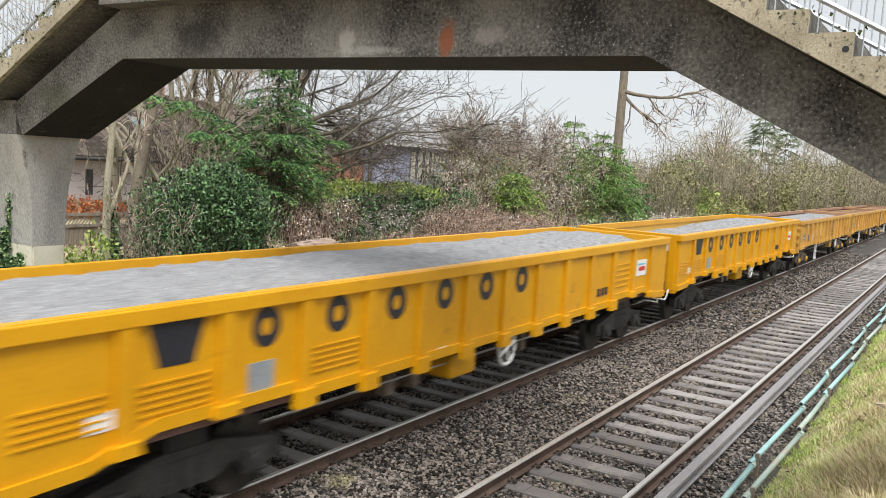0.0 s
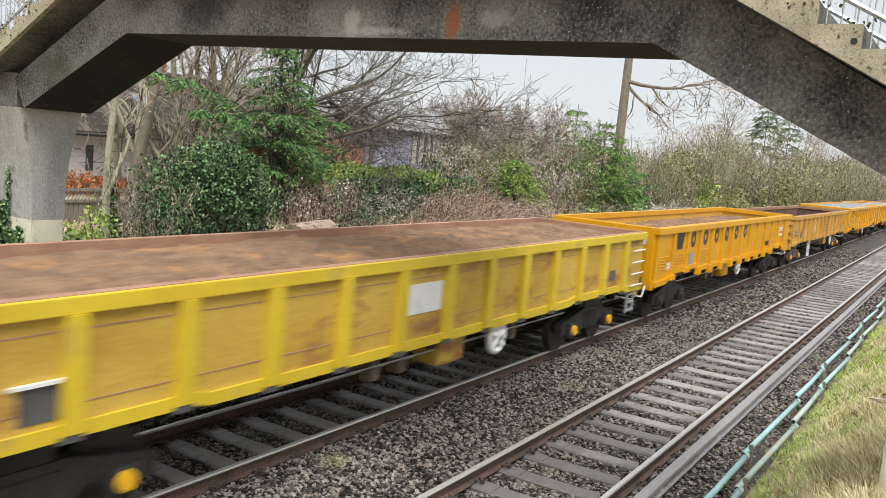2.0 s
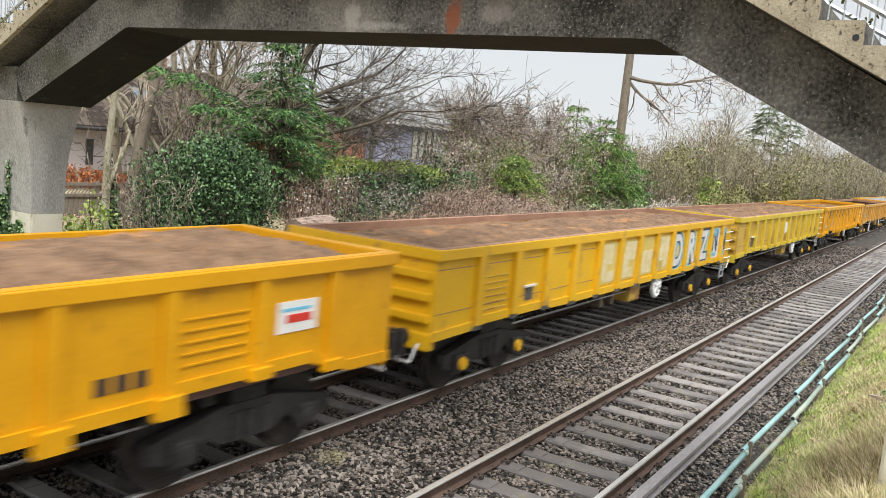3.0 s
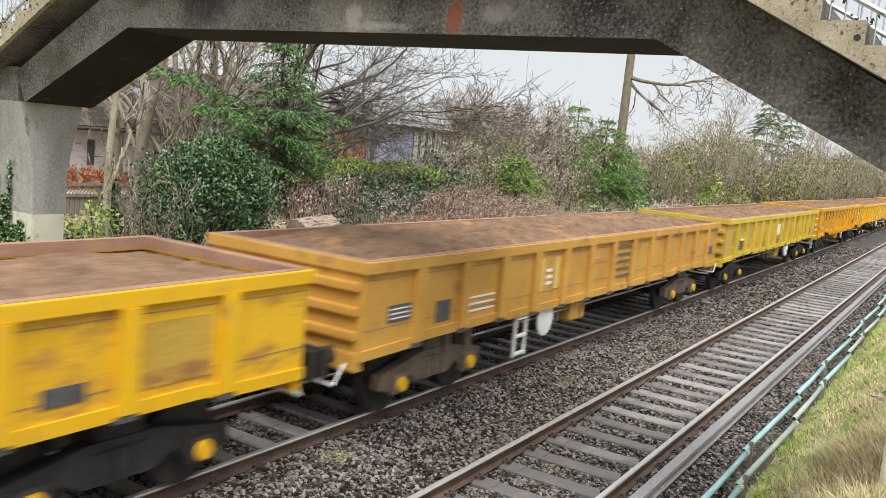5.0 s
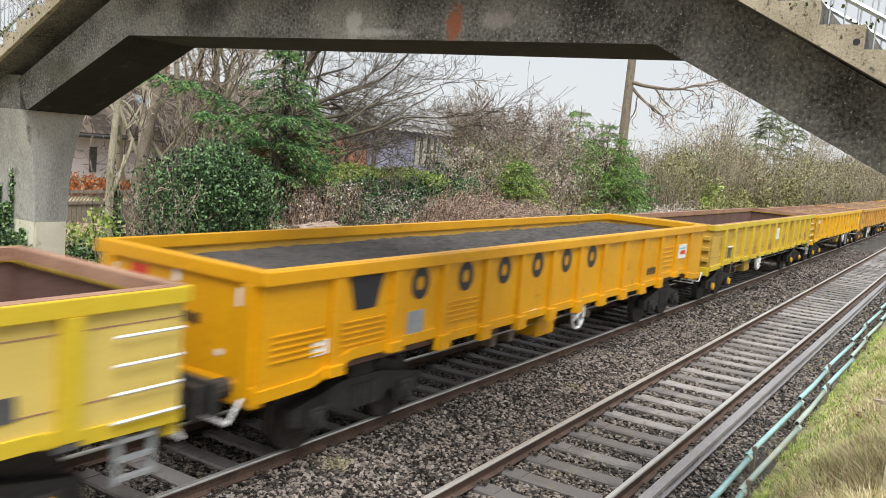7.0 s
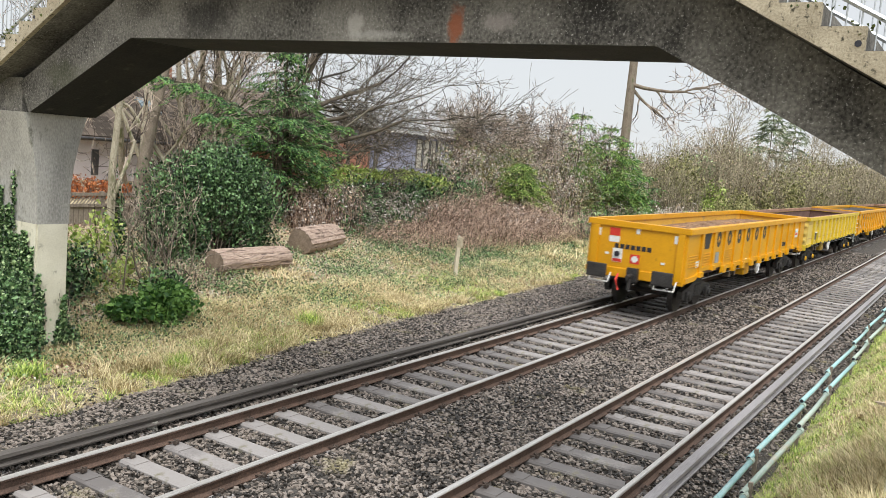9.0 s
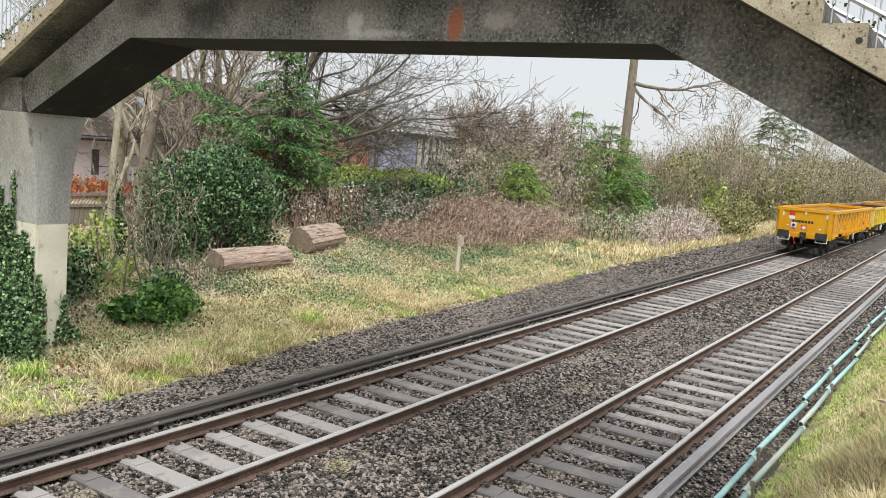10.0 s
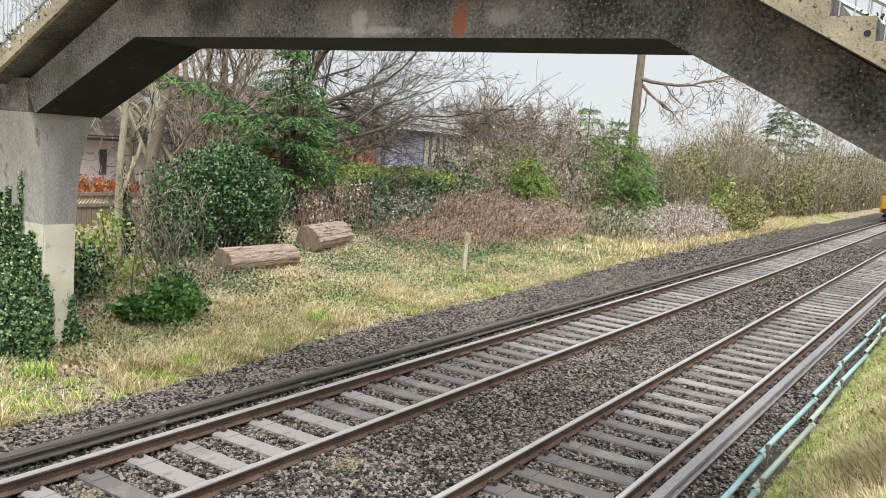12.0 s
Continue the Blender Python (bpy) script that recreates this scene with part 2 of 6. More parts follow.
def prism(bm, outline, axis, a, b):
    """Extrudes a closed outline of (u, v) along axis from a to b. For x: (y, z), y: (x, z), z: (x, y)."""
    def at(u, v, w):
        return {"x": (w, u, v), "y": (u, w, v), "z": (u, v, w)}[axis]
    lo = [bm.verts.new(at(u, v, a)) for u, v in outline]
    hi = [bm.verts.new(at(u, v, b)) for u, v in outline]
    bm.faces.new(lo[::-1])
    bm.faces.new(hi)
    k = len(outline)
    for i in range(k):
        bm.faces.new((lo[i], lo[(i + 1) % k], hi[(i + 1) % k], hi[i]))
    return bm


def tube(bm, pts, r0, r1=None, sides=6):
    """A tapered round bar along a line of points, closed at both ends."""
    r1 = r0 if r1 is None else r1
    pts = [Vector(p) for p in pts]
    rings = []
    for i, p in enumerate(pts):
        d = (pts[min(i + 1, len(pts) - 1)] - pts[max(i - 1, 0)]).normalized()
        a = d.cross(Vector((0, 0, 1)) if abs(d.z) < 0.9 else Vector((1, 0, 0))).normalized()
        b = d.cross(a)
        r = r0 + (r1 - r0) * i / max(1, len(pts) - 1)
        rings.append([bm.verts.new(p + (a * math.cos(2 * math.pi * k / sides) + b * math.sin(2 * math.pi * k / sides)) * r) for k in range(sides)])
    for r, s in zip(rings, rings[1:]):
        for k in range(sides):
            bm.faces.new((r[k], r[(k + 1) % sides], s[(k + 1) % sides], s[k]))
    bm.faces.new(rings[0][::-1])
    bm.faces.new(rings[-1])
    return bm


def finish(bm, name, mat, smooth=False):
    bmesh.ops.recalc_face_normals(bm, faces=bm.faces)
    me = bpy.data.meshes.new(name)
    bm.to_mesh(me)
    bm.free()
    me.materials.append(mat)
    if smooth:
        me.polygons.foreach_set("use_smooth", [True] * len(me.polygons))
    return me


def part(name, bm, mat, parent, label="", smooth=False):
    """Links a bmesh as one mesh object under a thing or a part."""
    ob = new(name, finish(bm, name, mat, smooth))
    ob.parent = parent
    return tagged(ob, label)


def shared(name, me, parent, m=None):
    ob = new(name, me)
    ob.parent = parent
    if m is not None:
        ob.matrix_basis = m
    return ob


def arrays(name, verts, faces, mat, smooth=False):
    """A mesh from numpy arrays of vertices and of equal-sided faces."""
    verts, faces = np.asarray(verts, dtype=np.float32), np.asarray(faces, dtype=np.int32)
    me = bpy.data.meshes.new(name)
    k = faces.shape[1]
    me.vertices.add(len(verts))
    me.vertices.foreach_set("co", verts.ravel())
    me.loops.add(faces.size)
    me.loops.foreach_set("vertex_index", faces.ravel())
    me.polygons.add(len(faces))
    me.polygons.foreach_set("loop_start", np.arange(0, faces.size, k, dtype=np.int32))
    me.polygons.foreach_set("use_smooth", np.full(len(faces), smooth))
    me.update(calc_edges=True)
    me.materials.append(mat)
    return me


def thing(name, label, category, group="", m=None, kind=""):
    ob = new(name)
    ob.empty_display_size = 0.2
    if m is not None:
        ob.matrix_basis = m
    return tagged(ob, label, category, group, kind)


# ---- the ground ----
RNG = np.random.default_rng(7)
TRACK_Y = 4.2375
KEYS_Y = np.array([-900, -60, -12, -6.0, -4.2, -3.2, -1.25, -1.05, -0.7, 6.0, 6.5, 7.0, 9.0, 12.0, 15.0, 18.0, 24.0, 40.0, 90, 900])
KEYS_Z = np.array([3.0, 2.6, 2.5, 2.3, 1.9, 1.45, -0.22, -0.33, -0.42, -0.42, -0.42, -0.36, -0.24, 0.02, 0.55, 1.25, 2.0, 2.3, 3.0, 6.0])


def smooth_noise(x, y, s, seed=0):
    """Cheap rolling relief out of summed sines, -1 to 1."""
    v = 0
    for i, (a, b) in enumerate(((1.0, 0.31), (0.62, -1.13), (-1.71, 0.73), (2.3, 1.9), (-0.9, 2.7))):
        v = v + np.sin((a * x + b * y) / s + seed * 1.7 + i * 2.1) / (1 + i * 0.5)
    return v / 2.6


def ground_z(x, y):
    z = np.interp(y, KEYS_Y, KEYS_Z)
    soft = np.clip((np.abs(y - 2.4) - 5.0) / 3.0, 0, 1)
    z = z - 0.20 * np.exp(-((x - 8.4) / 2.4) ** 2 - ((y - 10.1) / 1.3) ** 2)
    return z + soft * (0.10 * smooth_noise(x, y, 2.3) + 0.035 * smooth_noise(x, y, 0.45, 3))


def verge_edge(x):
    """Where the ballast shoulder ends and the far verge begins."""
    return np.interp(x, [4, 8, 10, 13.5, 20, 34, 60], [7.05, 7.25, 7.45, 7.85, 8.1, 8.75, 8.9]) + 0.10 * smooth_noise(np.asarray(x, dtype=float), 0 * np.asarray(x, dtype=float), 0.5, 2)


def build_ground():
    xs = np.unique(np.concatenate([np.linspace(-900, -40, 12), np.linspace(-40, 0, 30), np.arange(0, 45, 0.25), np.linspace(45, 140, 120), np.linspace(140, 1500, 22)]))
    ys = np.unique(np.concatenate([np.linspace(-900, -30, 10), np.linspace(-30, -4, 30), np.arange(-4, 26, 0.2), np.linspace(26, 70, 40), np.linspace(70, 900, 14)]))
    gx, gy = np.meshgrid(xs, ys, indexing="ij")
    v = np.stack([gx, gy, ground_z(gx, gy)], -1).reshape(-1, 3)
    i = np.arange(len(xs) * len(ys)).reshape(len(xs), len(ys))
    f = np.stack([i[:-1, :-1], i[1:, :-1], i[1:, 1:], i[:-1, 1:]], -1).reshape(-1, 4)
    return tagged(new("ground", arrays("ground", v, f, M["soil"], True)), "rough grassy railway embankment soil with leaf litter", "ground", kind="structure")


build_ground()


def build_ballast_bed():
    """The trackbed: a low bank of ballast with bevelled shoulders."""
    xs = np.arange(-30, 260, 1.0)
    prof = np.array([(-1.2, -0.34), (-0.85, -0.17), (-0.16, -0.160), (0.0, -0.225), (1.5, -0.225), (1.66, -0.158), (2.5, -0.145), (3.34, -0.158), (3.5, -0.225), (4.98, -0.225), (5.14, -0.160), (5.8, -0.165), (6.2, -0.20), (7.0, -0.42)])
    ys = np.interp(np.linspace(0, 13, 131), np.arange(14), prof[:, 0])
    zs = np.interp(np.linspace(0, 13, 131), np.arange(14), prof[:, 1])
    gx, gy = np.meshgrid(xs, ys, indexing="ij")
    gz = np.broadcast_to(zs, gx.shape) + 0.012 * smooth_noise(gx, gy, 0.2)
    end = verge_edge(gx) + 0.12
    f = np.clip((gy - 6.2) / 0.8, 0, 1)
    gz = np.where(f > 0, -0.20 + f * (ground_z(gx, end) - 0.03 + 0.20) + 0.012 * smooth_noise(gx, gy, 0.2), gz)
    gy = np.where(f > 0, 6.2 + f * (end - 6.2), gy + 0.12 * smooth_noise(gx, gy * 0, 1.1) * (gy < -0.8))
    v = np.stack([gx, gy, gz], -1).reshape(-1, 3)
    i = np.arange(gx.size).reshape(gx.shape)
    f = np.stack([i[:-1, :-1], i[1:, :-1], i[1:, 1:], i[:-1, 1:]], -1).reshape(-1, 4)
    return tagged(new("ballast_bed", arrays("ballast_bed", v, f, M["ballast"], True)), "dark grey stone ballast bed under two tracks", "trackbed", kind="structure")


build_ballast_bed()


RAILS = {"near": (0.0, 1.5), "far": (3.5, 4.98)}
SLEEPERS = {"near": (11.03 - 20 * 0.666, 0.666), "far": (5.5 - 12 * 0.634, 0.634)}


def off_sleepers(x, y):
    """Where no sleeper lies."""
    free = np.ones(len(x), dtype=bool)
    for k, (a, b) in RAILS.items():
        x0, gap = SLEEPERS[k]
        on = np.abs((x - x0 + gap / 2) % gap - gap / 2) < 0.125
        free &= ~(on & (np.abs(y - (a + b) / 2) < 0.80))
    return free


def scatter_stones(name, n, x0, x1, y0, y1, zf, size, mat, label, seed):
    """Many small angular stones in one mesh."""
    r = np.random.default_rng(seed)
    x, y = r.uniform(x0, x1, n), r.uniform(y0, y1, n)
    free = off_sleepers(x, y)
    x, y = x[free], y[free]
    n = len(x)
    s = size * r.uniform(0.55, 1.35, (n, 1, 1))
    cube = np.array([(-1, -1, -1), (1, -1, -1), (1, 1, -1), (-1, 1, -1), (-1, -1, 1), (1, -1, 1), (1, 1, 1), (-1, 1, 1)], dtype=float)
    v = cube[None] * r.uniform(0.35, 1.0, (n, 8, 3)) * np.array([1.0, 0.75, 0.55]) * s * 0.62
    a, t = r.uniform(0, 6.283, n), r.uniform(-0.6, 0.6, n)
    ca, sa, ct, st = np.cos(a)[:, None], np.sin(a)[:, None], np.cos(t)[:, None], np.sin(t)[:, None]
    vx, vz = v[..., 0] * ct - v[..., 2] * st, v[..., 0] * st + v[..., 2] * ct
    px = vx * ca - v[..., 1] * sa + x[:, None]
    py = vx * sa + v[..., 1] * ca + y[:, None]
    pz = vz + zf(x, y)[:, None] + r.uniform(-0.2, 0.55, n)[:, None] * size * 0.6
    quad = np.array([(0, 3, 2, 1), (4, 5, 6, 7), (0, 1, 5, 4), (1, 2, 6, 5), (2, 3, 7, 6), (3, 0, 4, 7)])
    f = (quad[None] + (np.arange(n) * 8)[:, None, None]).reshape(-1, 4)
    return tagged(new(name, arrays(name, np.stack([px, py, pz], -1).reshape(-1, 3), f, mat)), label, "ballast", kind="stuff")


def bed_z(x, y):
    return np.interp(y, [-1.2, -0.85, -0.16, 0.0, 1.5, 1.66, 2.5, 3.34, 3.5, 4.98, 5.14, 5.8, 6.2, 7.0], [-0.33, -0.16, -0.15, -0.215, -0.215, -0.148, -0.135, -0.148, -0.215, -0.215, -0.150, -0.155, -0.19, -0.40])


scatter_stones("ballast_stones", 96000, 2.5, 22, -1.2, 7.1, bed_z, 0.047, M["stone"], "loose angular grey and brown ballast stones", 3)
scatter_stones("ballast_stones", 34000, 22, 55, -1.2, 7.0, bed_z, 0.072, M["stone"], "loose angular grey and brown ballast stones", 4)



def shoulder_z(x, y):
    """The far shoulder slopes down to the verge; stones thin out past its edge."""
    end = verge_edge(x) + 0.12
    g = ground_z(x, y)
    f = np.clip((y - 6.2) / (end - 6.2), 0, 1)
    on = -0.20 + f * (ground_z(x, end) - 0.03 + 0.20) + 0.012
    return np.where(y < end - 0.1, on, np.where((y * 7.3 + x * 3.1) % 1 < 0.25, g - 0.005, g - 0.3))


scatter_stones("ballast_stones", 46000, 3.5, 30, 6.3, 8.9, shoulder_z, 0.047, M["stone"], "dark ballast stones on the shoulder by the verge", 5)
scatter_stones("ballast_stones", 16000, 30, 75, 6.3, 9.4, shoulder_z, 0.075, M["stone"], "dark ballast stones on the shoulder by the verge", 6)


# ---- the tracks ----
RAIL_HEAD = [(-0.035, -0.012), (-0.028, 0.0), (0.028, 0.0), (0.035, -0.012), (0.035, -0.022), (-0.035, -0.022)]
RAIL_BODY = [(-0.035, -0.022), (0.035, -0.022), (0.035, -0.04), (0.011, -0.052), (0.010, -0.125), (0.070, -0.146), (0.070, -0.157), (-0.070, -0.157), (-0.070, -0.146), (-0.010, -0.125), (-0.011, -0.052), (-0.035, -0.04)]


def sleeper_mesh():
    bm = bmesh.new()
    for lo, hi in ((-1.23, -0.42), (-0.42, 0.42), (0.42, 1.23)):
        top0 = -0.155 if abs(lo) > 1 or abs(lo) == 0.42 and hi > 1 else -0.165
        prism(bm, [(-0.13, -0.30), (0.13, -0.30), (0.125, -0.185), (0.105, top0), (-0.105, top0), (-0.125, -0.185)], "y", lo, hi)
    return finish(bm, "sleeper", M["sleeper"])


def clip_mesh():
    bm = bmesh.new()
    tube(bm, [(-0.05, 0.0, 0.0), (-0.055, 0.05, 0.012), (-0.02, 0.075, 0.02), (0.0, 0.03, 0.03), (0.02, 0.075, 0.02), (0.055, 0.05, 0.012), (0.05, 0.0, 0.0)], 0.012, None, 5)
    box(bm, -0.03, 0.03, 0.055, 0.095, -0.02, 0.015)
    return finish(bm, "rail_clip", M["clip"])


def build_track(which, rails, label):
    track = thing("railway_track", label, "railway track", kind="structure")
    for y in rails:
        rail = part("rail", prism(bmesh.new(), [(u + y, v) for u, v in RAIL_BODY], "x", -40, 260), M["rail_side"], track, "rust-brown steel rail")
        part("rail_head", prism(bmesh.new(), [(u + y, v + 0.001) for u, v in RAIL_HEAD], "x", -40, 260), M["rail_top"], rail, "polished bright running surface")
    return track


TRACKS = {k: build_track(k, v, "%s track of steel rails on concrete sleepers" % ("nearer" if k == "near" else "further")) for k, v in RAILS.items()}


def build_third_rail(y, z, mat, label):
    rail = thing("conductor_rail", label, "conductor rail", kind="structure")
    prof = [(-0.04, 0.0), (0.04, 0.0), (0.045, -0.035), (0.02, -0.05), (0.02, -0.085), (0.06, -0.1), (0.06, -0.115), (-0.06, -0.115), (-0.06, -0.1), (-0.02, -0.085), (-0.02, -0.05), (-0.045, -0.035)]
    part("conductor_bar", prism(bmesh.new(), [(u * 1.5 + y, v * 1.1 + z) for u, v in prof], "x", -40, 260), mat, rail)
    bm = bmesh.new()
    for r, z0, z1 in ((0.07, -0.20, -0.13), (0.055, -0.13, -0.09), (0.075, -0.09, -0.055)):
        tube(bm, [(0, 0, z0), (0, 0, z1)], r, r * 0.9, 10)
    me = finish(bm, "insulator", M["pot"])
    for i in range(22):
        shared("insulator", me, rail, pose(1.7 + i * 2.6, y, z - 0.04))


build_third_rail(-0.36, 0.055, M["third"], "bright grey steel conductor rail beside the nearer track")
build_third_rail(5.46, 0.055, M["third_far"], "dark steel conductor rail on insulators beside the further track")


# ---- the footbridge ----
BX0, BX1 = 8.0, 9.22          # the spine beam, along the line
SX0, SX1 = 7.68, 9.55         # the stair slab above it
LOW = [(10.22, 3.73), (7.70, 4.94), (-0.21, 4.875), (-2.75, 3.59)]
UP = [(10.5, 4.22), (7.75, 5.66), (-0.25, 5.64), (-2.75, 4.24)]


def build_bridge():
    bridge = thing("footbridge", "weathered grey concrete footbridge with stepped flights over the tracks", "footbridge")
    bm = prism(bmesh.new(), LOW + UP[::-1], "x", BX0, BX1)
    bmesh.ops.bevel(bm, geom=[e for e in bm.edges if abs(e.verts[0].co.x - e.verts[1].co.x) > 0.5], offset=0.02, segments=2, affect="EDGES")
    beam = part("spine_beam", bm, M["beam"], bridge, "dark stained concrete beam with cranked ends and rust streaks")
    beam.data.materials.append(M["soffit_shade"])
    # Downward faces of the beam get the painted shade colour.
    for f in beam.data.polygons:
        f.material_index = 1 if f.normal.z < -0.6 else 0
    deck = [(7.845, 5.66), (7.845, 5.98), (-0.24, 5.80), (-0.24, 5.64)]
    part("deck_slab", prism(bmesh.new(), deck, "x", SX0, SX1), M["concrete"], bridge)
    # two flights with a saw-toothed top, treads 0.365 deep and 0.2 high
    for name, y0, sgn, z0, n in (("left", 7.845, 1, 6.14, 9), ("right", -0.24, -1, 5.8, 7)):
        out, y, z = [(y0, z0)], y0, z0
        for i in range(n):
            y += 0.365 * sgn
            out.append((y, z))
            z -= 0.2
            out.append((y, z))
        out += [(y, z - 0.16), (y0, z0 - 0.16)]
        flight = part("stair_flight", prism(bmesh.new(), out, "x", SX0 + 0.08, SX1 - 0.08), M["concrete"], bridge, "dark stained concrete stair slab")
        for xa in (SX0, SX1 - 0.08):
            part("stringer", prism(bmesh.new(), out, "x", xa, xa + 0.08), M["pale_concrete"], flight, "pale stepped stair edge with black spotting")
        for k in (1, 4):
            yy, zz = y0 + sgn * 0.365 * (k + 0.86), z0 - 0.2 * k - 0.14
            part("fixing_hole", tube(bmesh.new(), [(SX0 - 0.004, yy, zz), (SX0 + 0.02, yy, zz)], 0.028, 0.028, 10), M["black"], flight)
        # balustrade over the flight
        for xx in (SX0 + 0.12, SX1 - 0.12):
            balustrade = part("handrail", tube(bmesh.new(), [(xx, y0, z0 + 1.1), (xx, y, z + 1.1)], 0.03, None, 8), M["galv"], bridge, "galvanised steel handrail")
            part("lower_rail", tube(bmesh.new(), [(xx, y0, z0 + 0.33), (xx, y, z + 0.33)], 0.025, None, 6), M["galv"], balustrade)
            m = n * 3
            me = finish(tube(bmesh.new(), [(0, 0, 0), (0, 0, 1.1)], 0.008, None, 5), "baluster", M["galv"])
            for k in range(m):
                f = (k + 0.5) / m
                shared("baluster", me, balustrade, pose(xx, y0 + (y - y0) * f, z0 + (z - z0) * f))
    # deck balustrade
    for xx in (SX0 + 0.12, SX1 - 0.12):
        balustrade = part("handrail", tube(bmesh.new(), [(xx, 7.845, 7.24), (xx, -0.24, 6.9)], 0.03, None, 8), M["galv"], bridge, "galvanised steel handrail")
        me = finish(tube(bmesh.new(), [(0, 0, 0), (0, 0, 1.1)], 0.008, None, 5), "baluster", M["galv"])
        for k in range(64):
            shared("baluster", me, balustrade, pose(xx, -0.22 + k * 0.126, 5.82 + k * 0.005))
    # tapering piers: grey above, painted below
    for y0, y1, xs, parts in ((10.4, 11.9, 1, "far"), (-4.4, -2.65, 1, "near")):
        def slab(z0, z1):
            bm = bmesh.new()
            w = lambda z: np.interp(z, [-0.6, 1.9, 2.55, 3.2, 3.74], [0.30, 0.30, 0.32, 0.43, 0.58])
            c = 0.5 * (BX0 + BX1)
            lo = [bm.verts.new(p) for p in ((c - w(z0), y0, z0), (c + w(z0), y0, z0), (c + w(z0), y1, z0), (c - w(z0), y1, z0))]
            hi = [bm.verts.new(p) for p in ((c - w(z1), y0, z1), (c + w(z1), y0, z1), (c + w(z1), y1, z1), (c - w(z1), y1, z1))]
            bm.faces.new(lo[::-1]), bm.faces.new(hi)
            for i in range(4):
                bm.faces.new((lo[i], lo[(i + 1) % 4], hi[(i + 1) % 4], hi[i]))
            bmesh.ops.bevel(bm, geom=[e for e in bm.edges if abs(e.verts[0].co.z - e.verts[1].co.z) > 0.5], offset=0.025, segments=2, affect="EDGES")
            return bm
        part("pier_base", slab(-0.7, 1.86), M["pier_paint"], bridge, "cream painted lower pier")
        shaft = bmesh.new()
        steps = [1.86, 2.2, 2.55, 2.9, 3.2, 3.48, 3.74]
        rings = []
        for z in steps:
            hw = float(np.interp(z, [1.86, 2.55, 2.9, 3.2, 3.48, 3.74], [0.30, 0.32, 0.365, 0.43, 0.50, 0.58]))
            c = 0.5 * (BX0 + BX1)
            rings.append([shaft.verts.new(p) for p in ((c - hw, y0, z), (c + hw, y0, z), (c + hw, y1, z), (c - hw, y1, z))])
        shaft.faces.new(rings[0][::-1]), shaft.faces.new(rings[-1])
        for p, q in zip(rings, rings[1:]):
            for i in range(4):
                shaft.faces.new((p[i], p[(i + 1) % 4], q[(i + 1) % 4], q[i]))
        part("pier_shaft", shaft, M["pier_concrete"], bridge, "grey concrete upper pier flaring under the beam")
        part("pier_head", box(bmesh.new(), BX0 + 0.05, BX1 - 0.05, min(y0, y1) + 0.1, max(y0, y1) - 0.02 if y0 > 0 else max(y0, y1) - 0.1, 3.74, 4.3), M["concrete"], bridge)
    return bridge


build_bridge()


# ---- the wagons ----
PITCH, BODY = 17.07, 16.05
HALF = 1.33


def side_outline(kind):
    """The lower edge of a wagon's side from the rear end to the front end, as (x, z)."""
    h = BODY / 2
    if kind == "orange":
        half = [(-h, 0.93), (-h + 0.8, 0.95), (-h + 1.5, 1.16), (-h + 3.3, 1.16), (-h + 3.5, 1.06)]
    else:
        half = [(-h, 1.0), (-h + 1.0, 1.02), (-h + 1.4, 1.08), (-h + 3.6, 1.08), (-h + 3.8, 1.04)]
    return half + [(-x, z) for x, z in half[::-1]]


def letter(text, size, mat, x, z, y, parent, name="lettering", bold=0.02):
    c = bpy.data.curves.new(name, "FONT")
    c.body, c.size, c.extrude, c.align_x, c.offset = text, size, 0.003, "CENTER", bold * size
    ob = bpy.data.objects.new(name, c)
    me = bpy.data.meshes.new_from_object(ob)
    bpy.data.objects.remove(ob)
    me.materials.clear()
    me.materials.append(mat)
    o = shared(name, me, parent, pose(x, y, z, 90, 0, 0))
    return o


def bogie(wagon, x, frame_mat, cap_mat):
    b = thing("bogie", "", "", m=pose(x, 0, 0))
    b.parent = wagon
    bm = bmesh.new()
    for s in (-1, 1):
        y0, y1 = (0.93 * s, 1.07 * s) if s > 0 else (1.07 * s, 0.93 * s)
        prism(bm, [(-1.30, 0.42), (-1.30, 0.62), (-0.75, 0.72), (-0.35, 0.80), (0.35, 0.80), (0.75, 0.72), (1.30, 0.62), (1.30, 0.42), (1.05, 0.36), (0.75, 0.36), (0.62, 0.52), (0.40, 0.40), (-0.40, 0.40), (-0.62, 0.52), (-0.75, 0.36), (-1.05, 0.36)], "y", y0, y1)
        for k in (-0.2, 0.0, 0.2):
            tube(bm, [(k, 1.06 * s, 0.42), (k, 1.06 * s, 0.72)], 0.075, 0.075, 8)
    box(bm, -0.25, 0.25, -1.05, 1.05, 0.55, 0.95)
    frame_part = part("bogie_frame", bm, M[frame_mat], b)
    for ax in (-0.9, 0.9):
        bm = bmesh.new()
        tube(bm, [(ax, -0.93, 0.46), (ax, 0.93, 0.46)], 0.08, None, 8)
        for s in (-1, 1):
            tube(bm, [(ax, 0.70 * s, 0.46), (ax, 0.83 * s, 0.46)], 0.46, 0.45, 24)
        part("wheelset", bm, M["wheel"], b)
        for s in (-1, 1):
            part("axle_box", box(bmesh.new(), ax - 0.16, ax + 0.16, min(0.98 * s, 1.14 * s), max(0.98 * s, 1.14 * s), 0.32, 0.60, 0.03), M[frame_mat], b)
            part("axle_cap", tube(bmesh.new(), [(ax, 1.13 * s, 0.46), (ax, 1.19 * s, 0.46)], 0.105, 0.095, 12), M[cap_mat], b, "round axle cap")
    return b


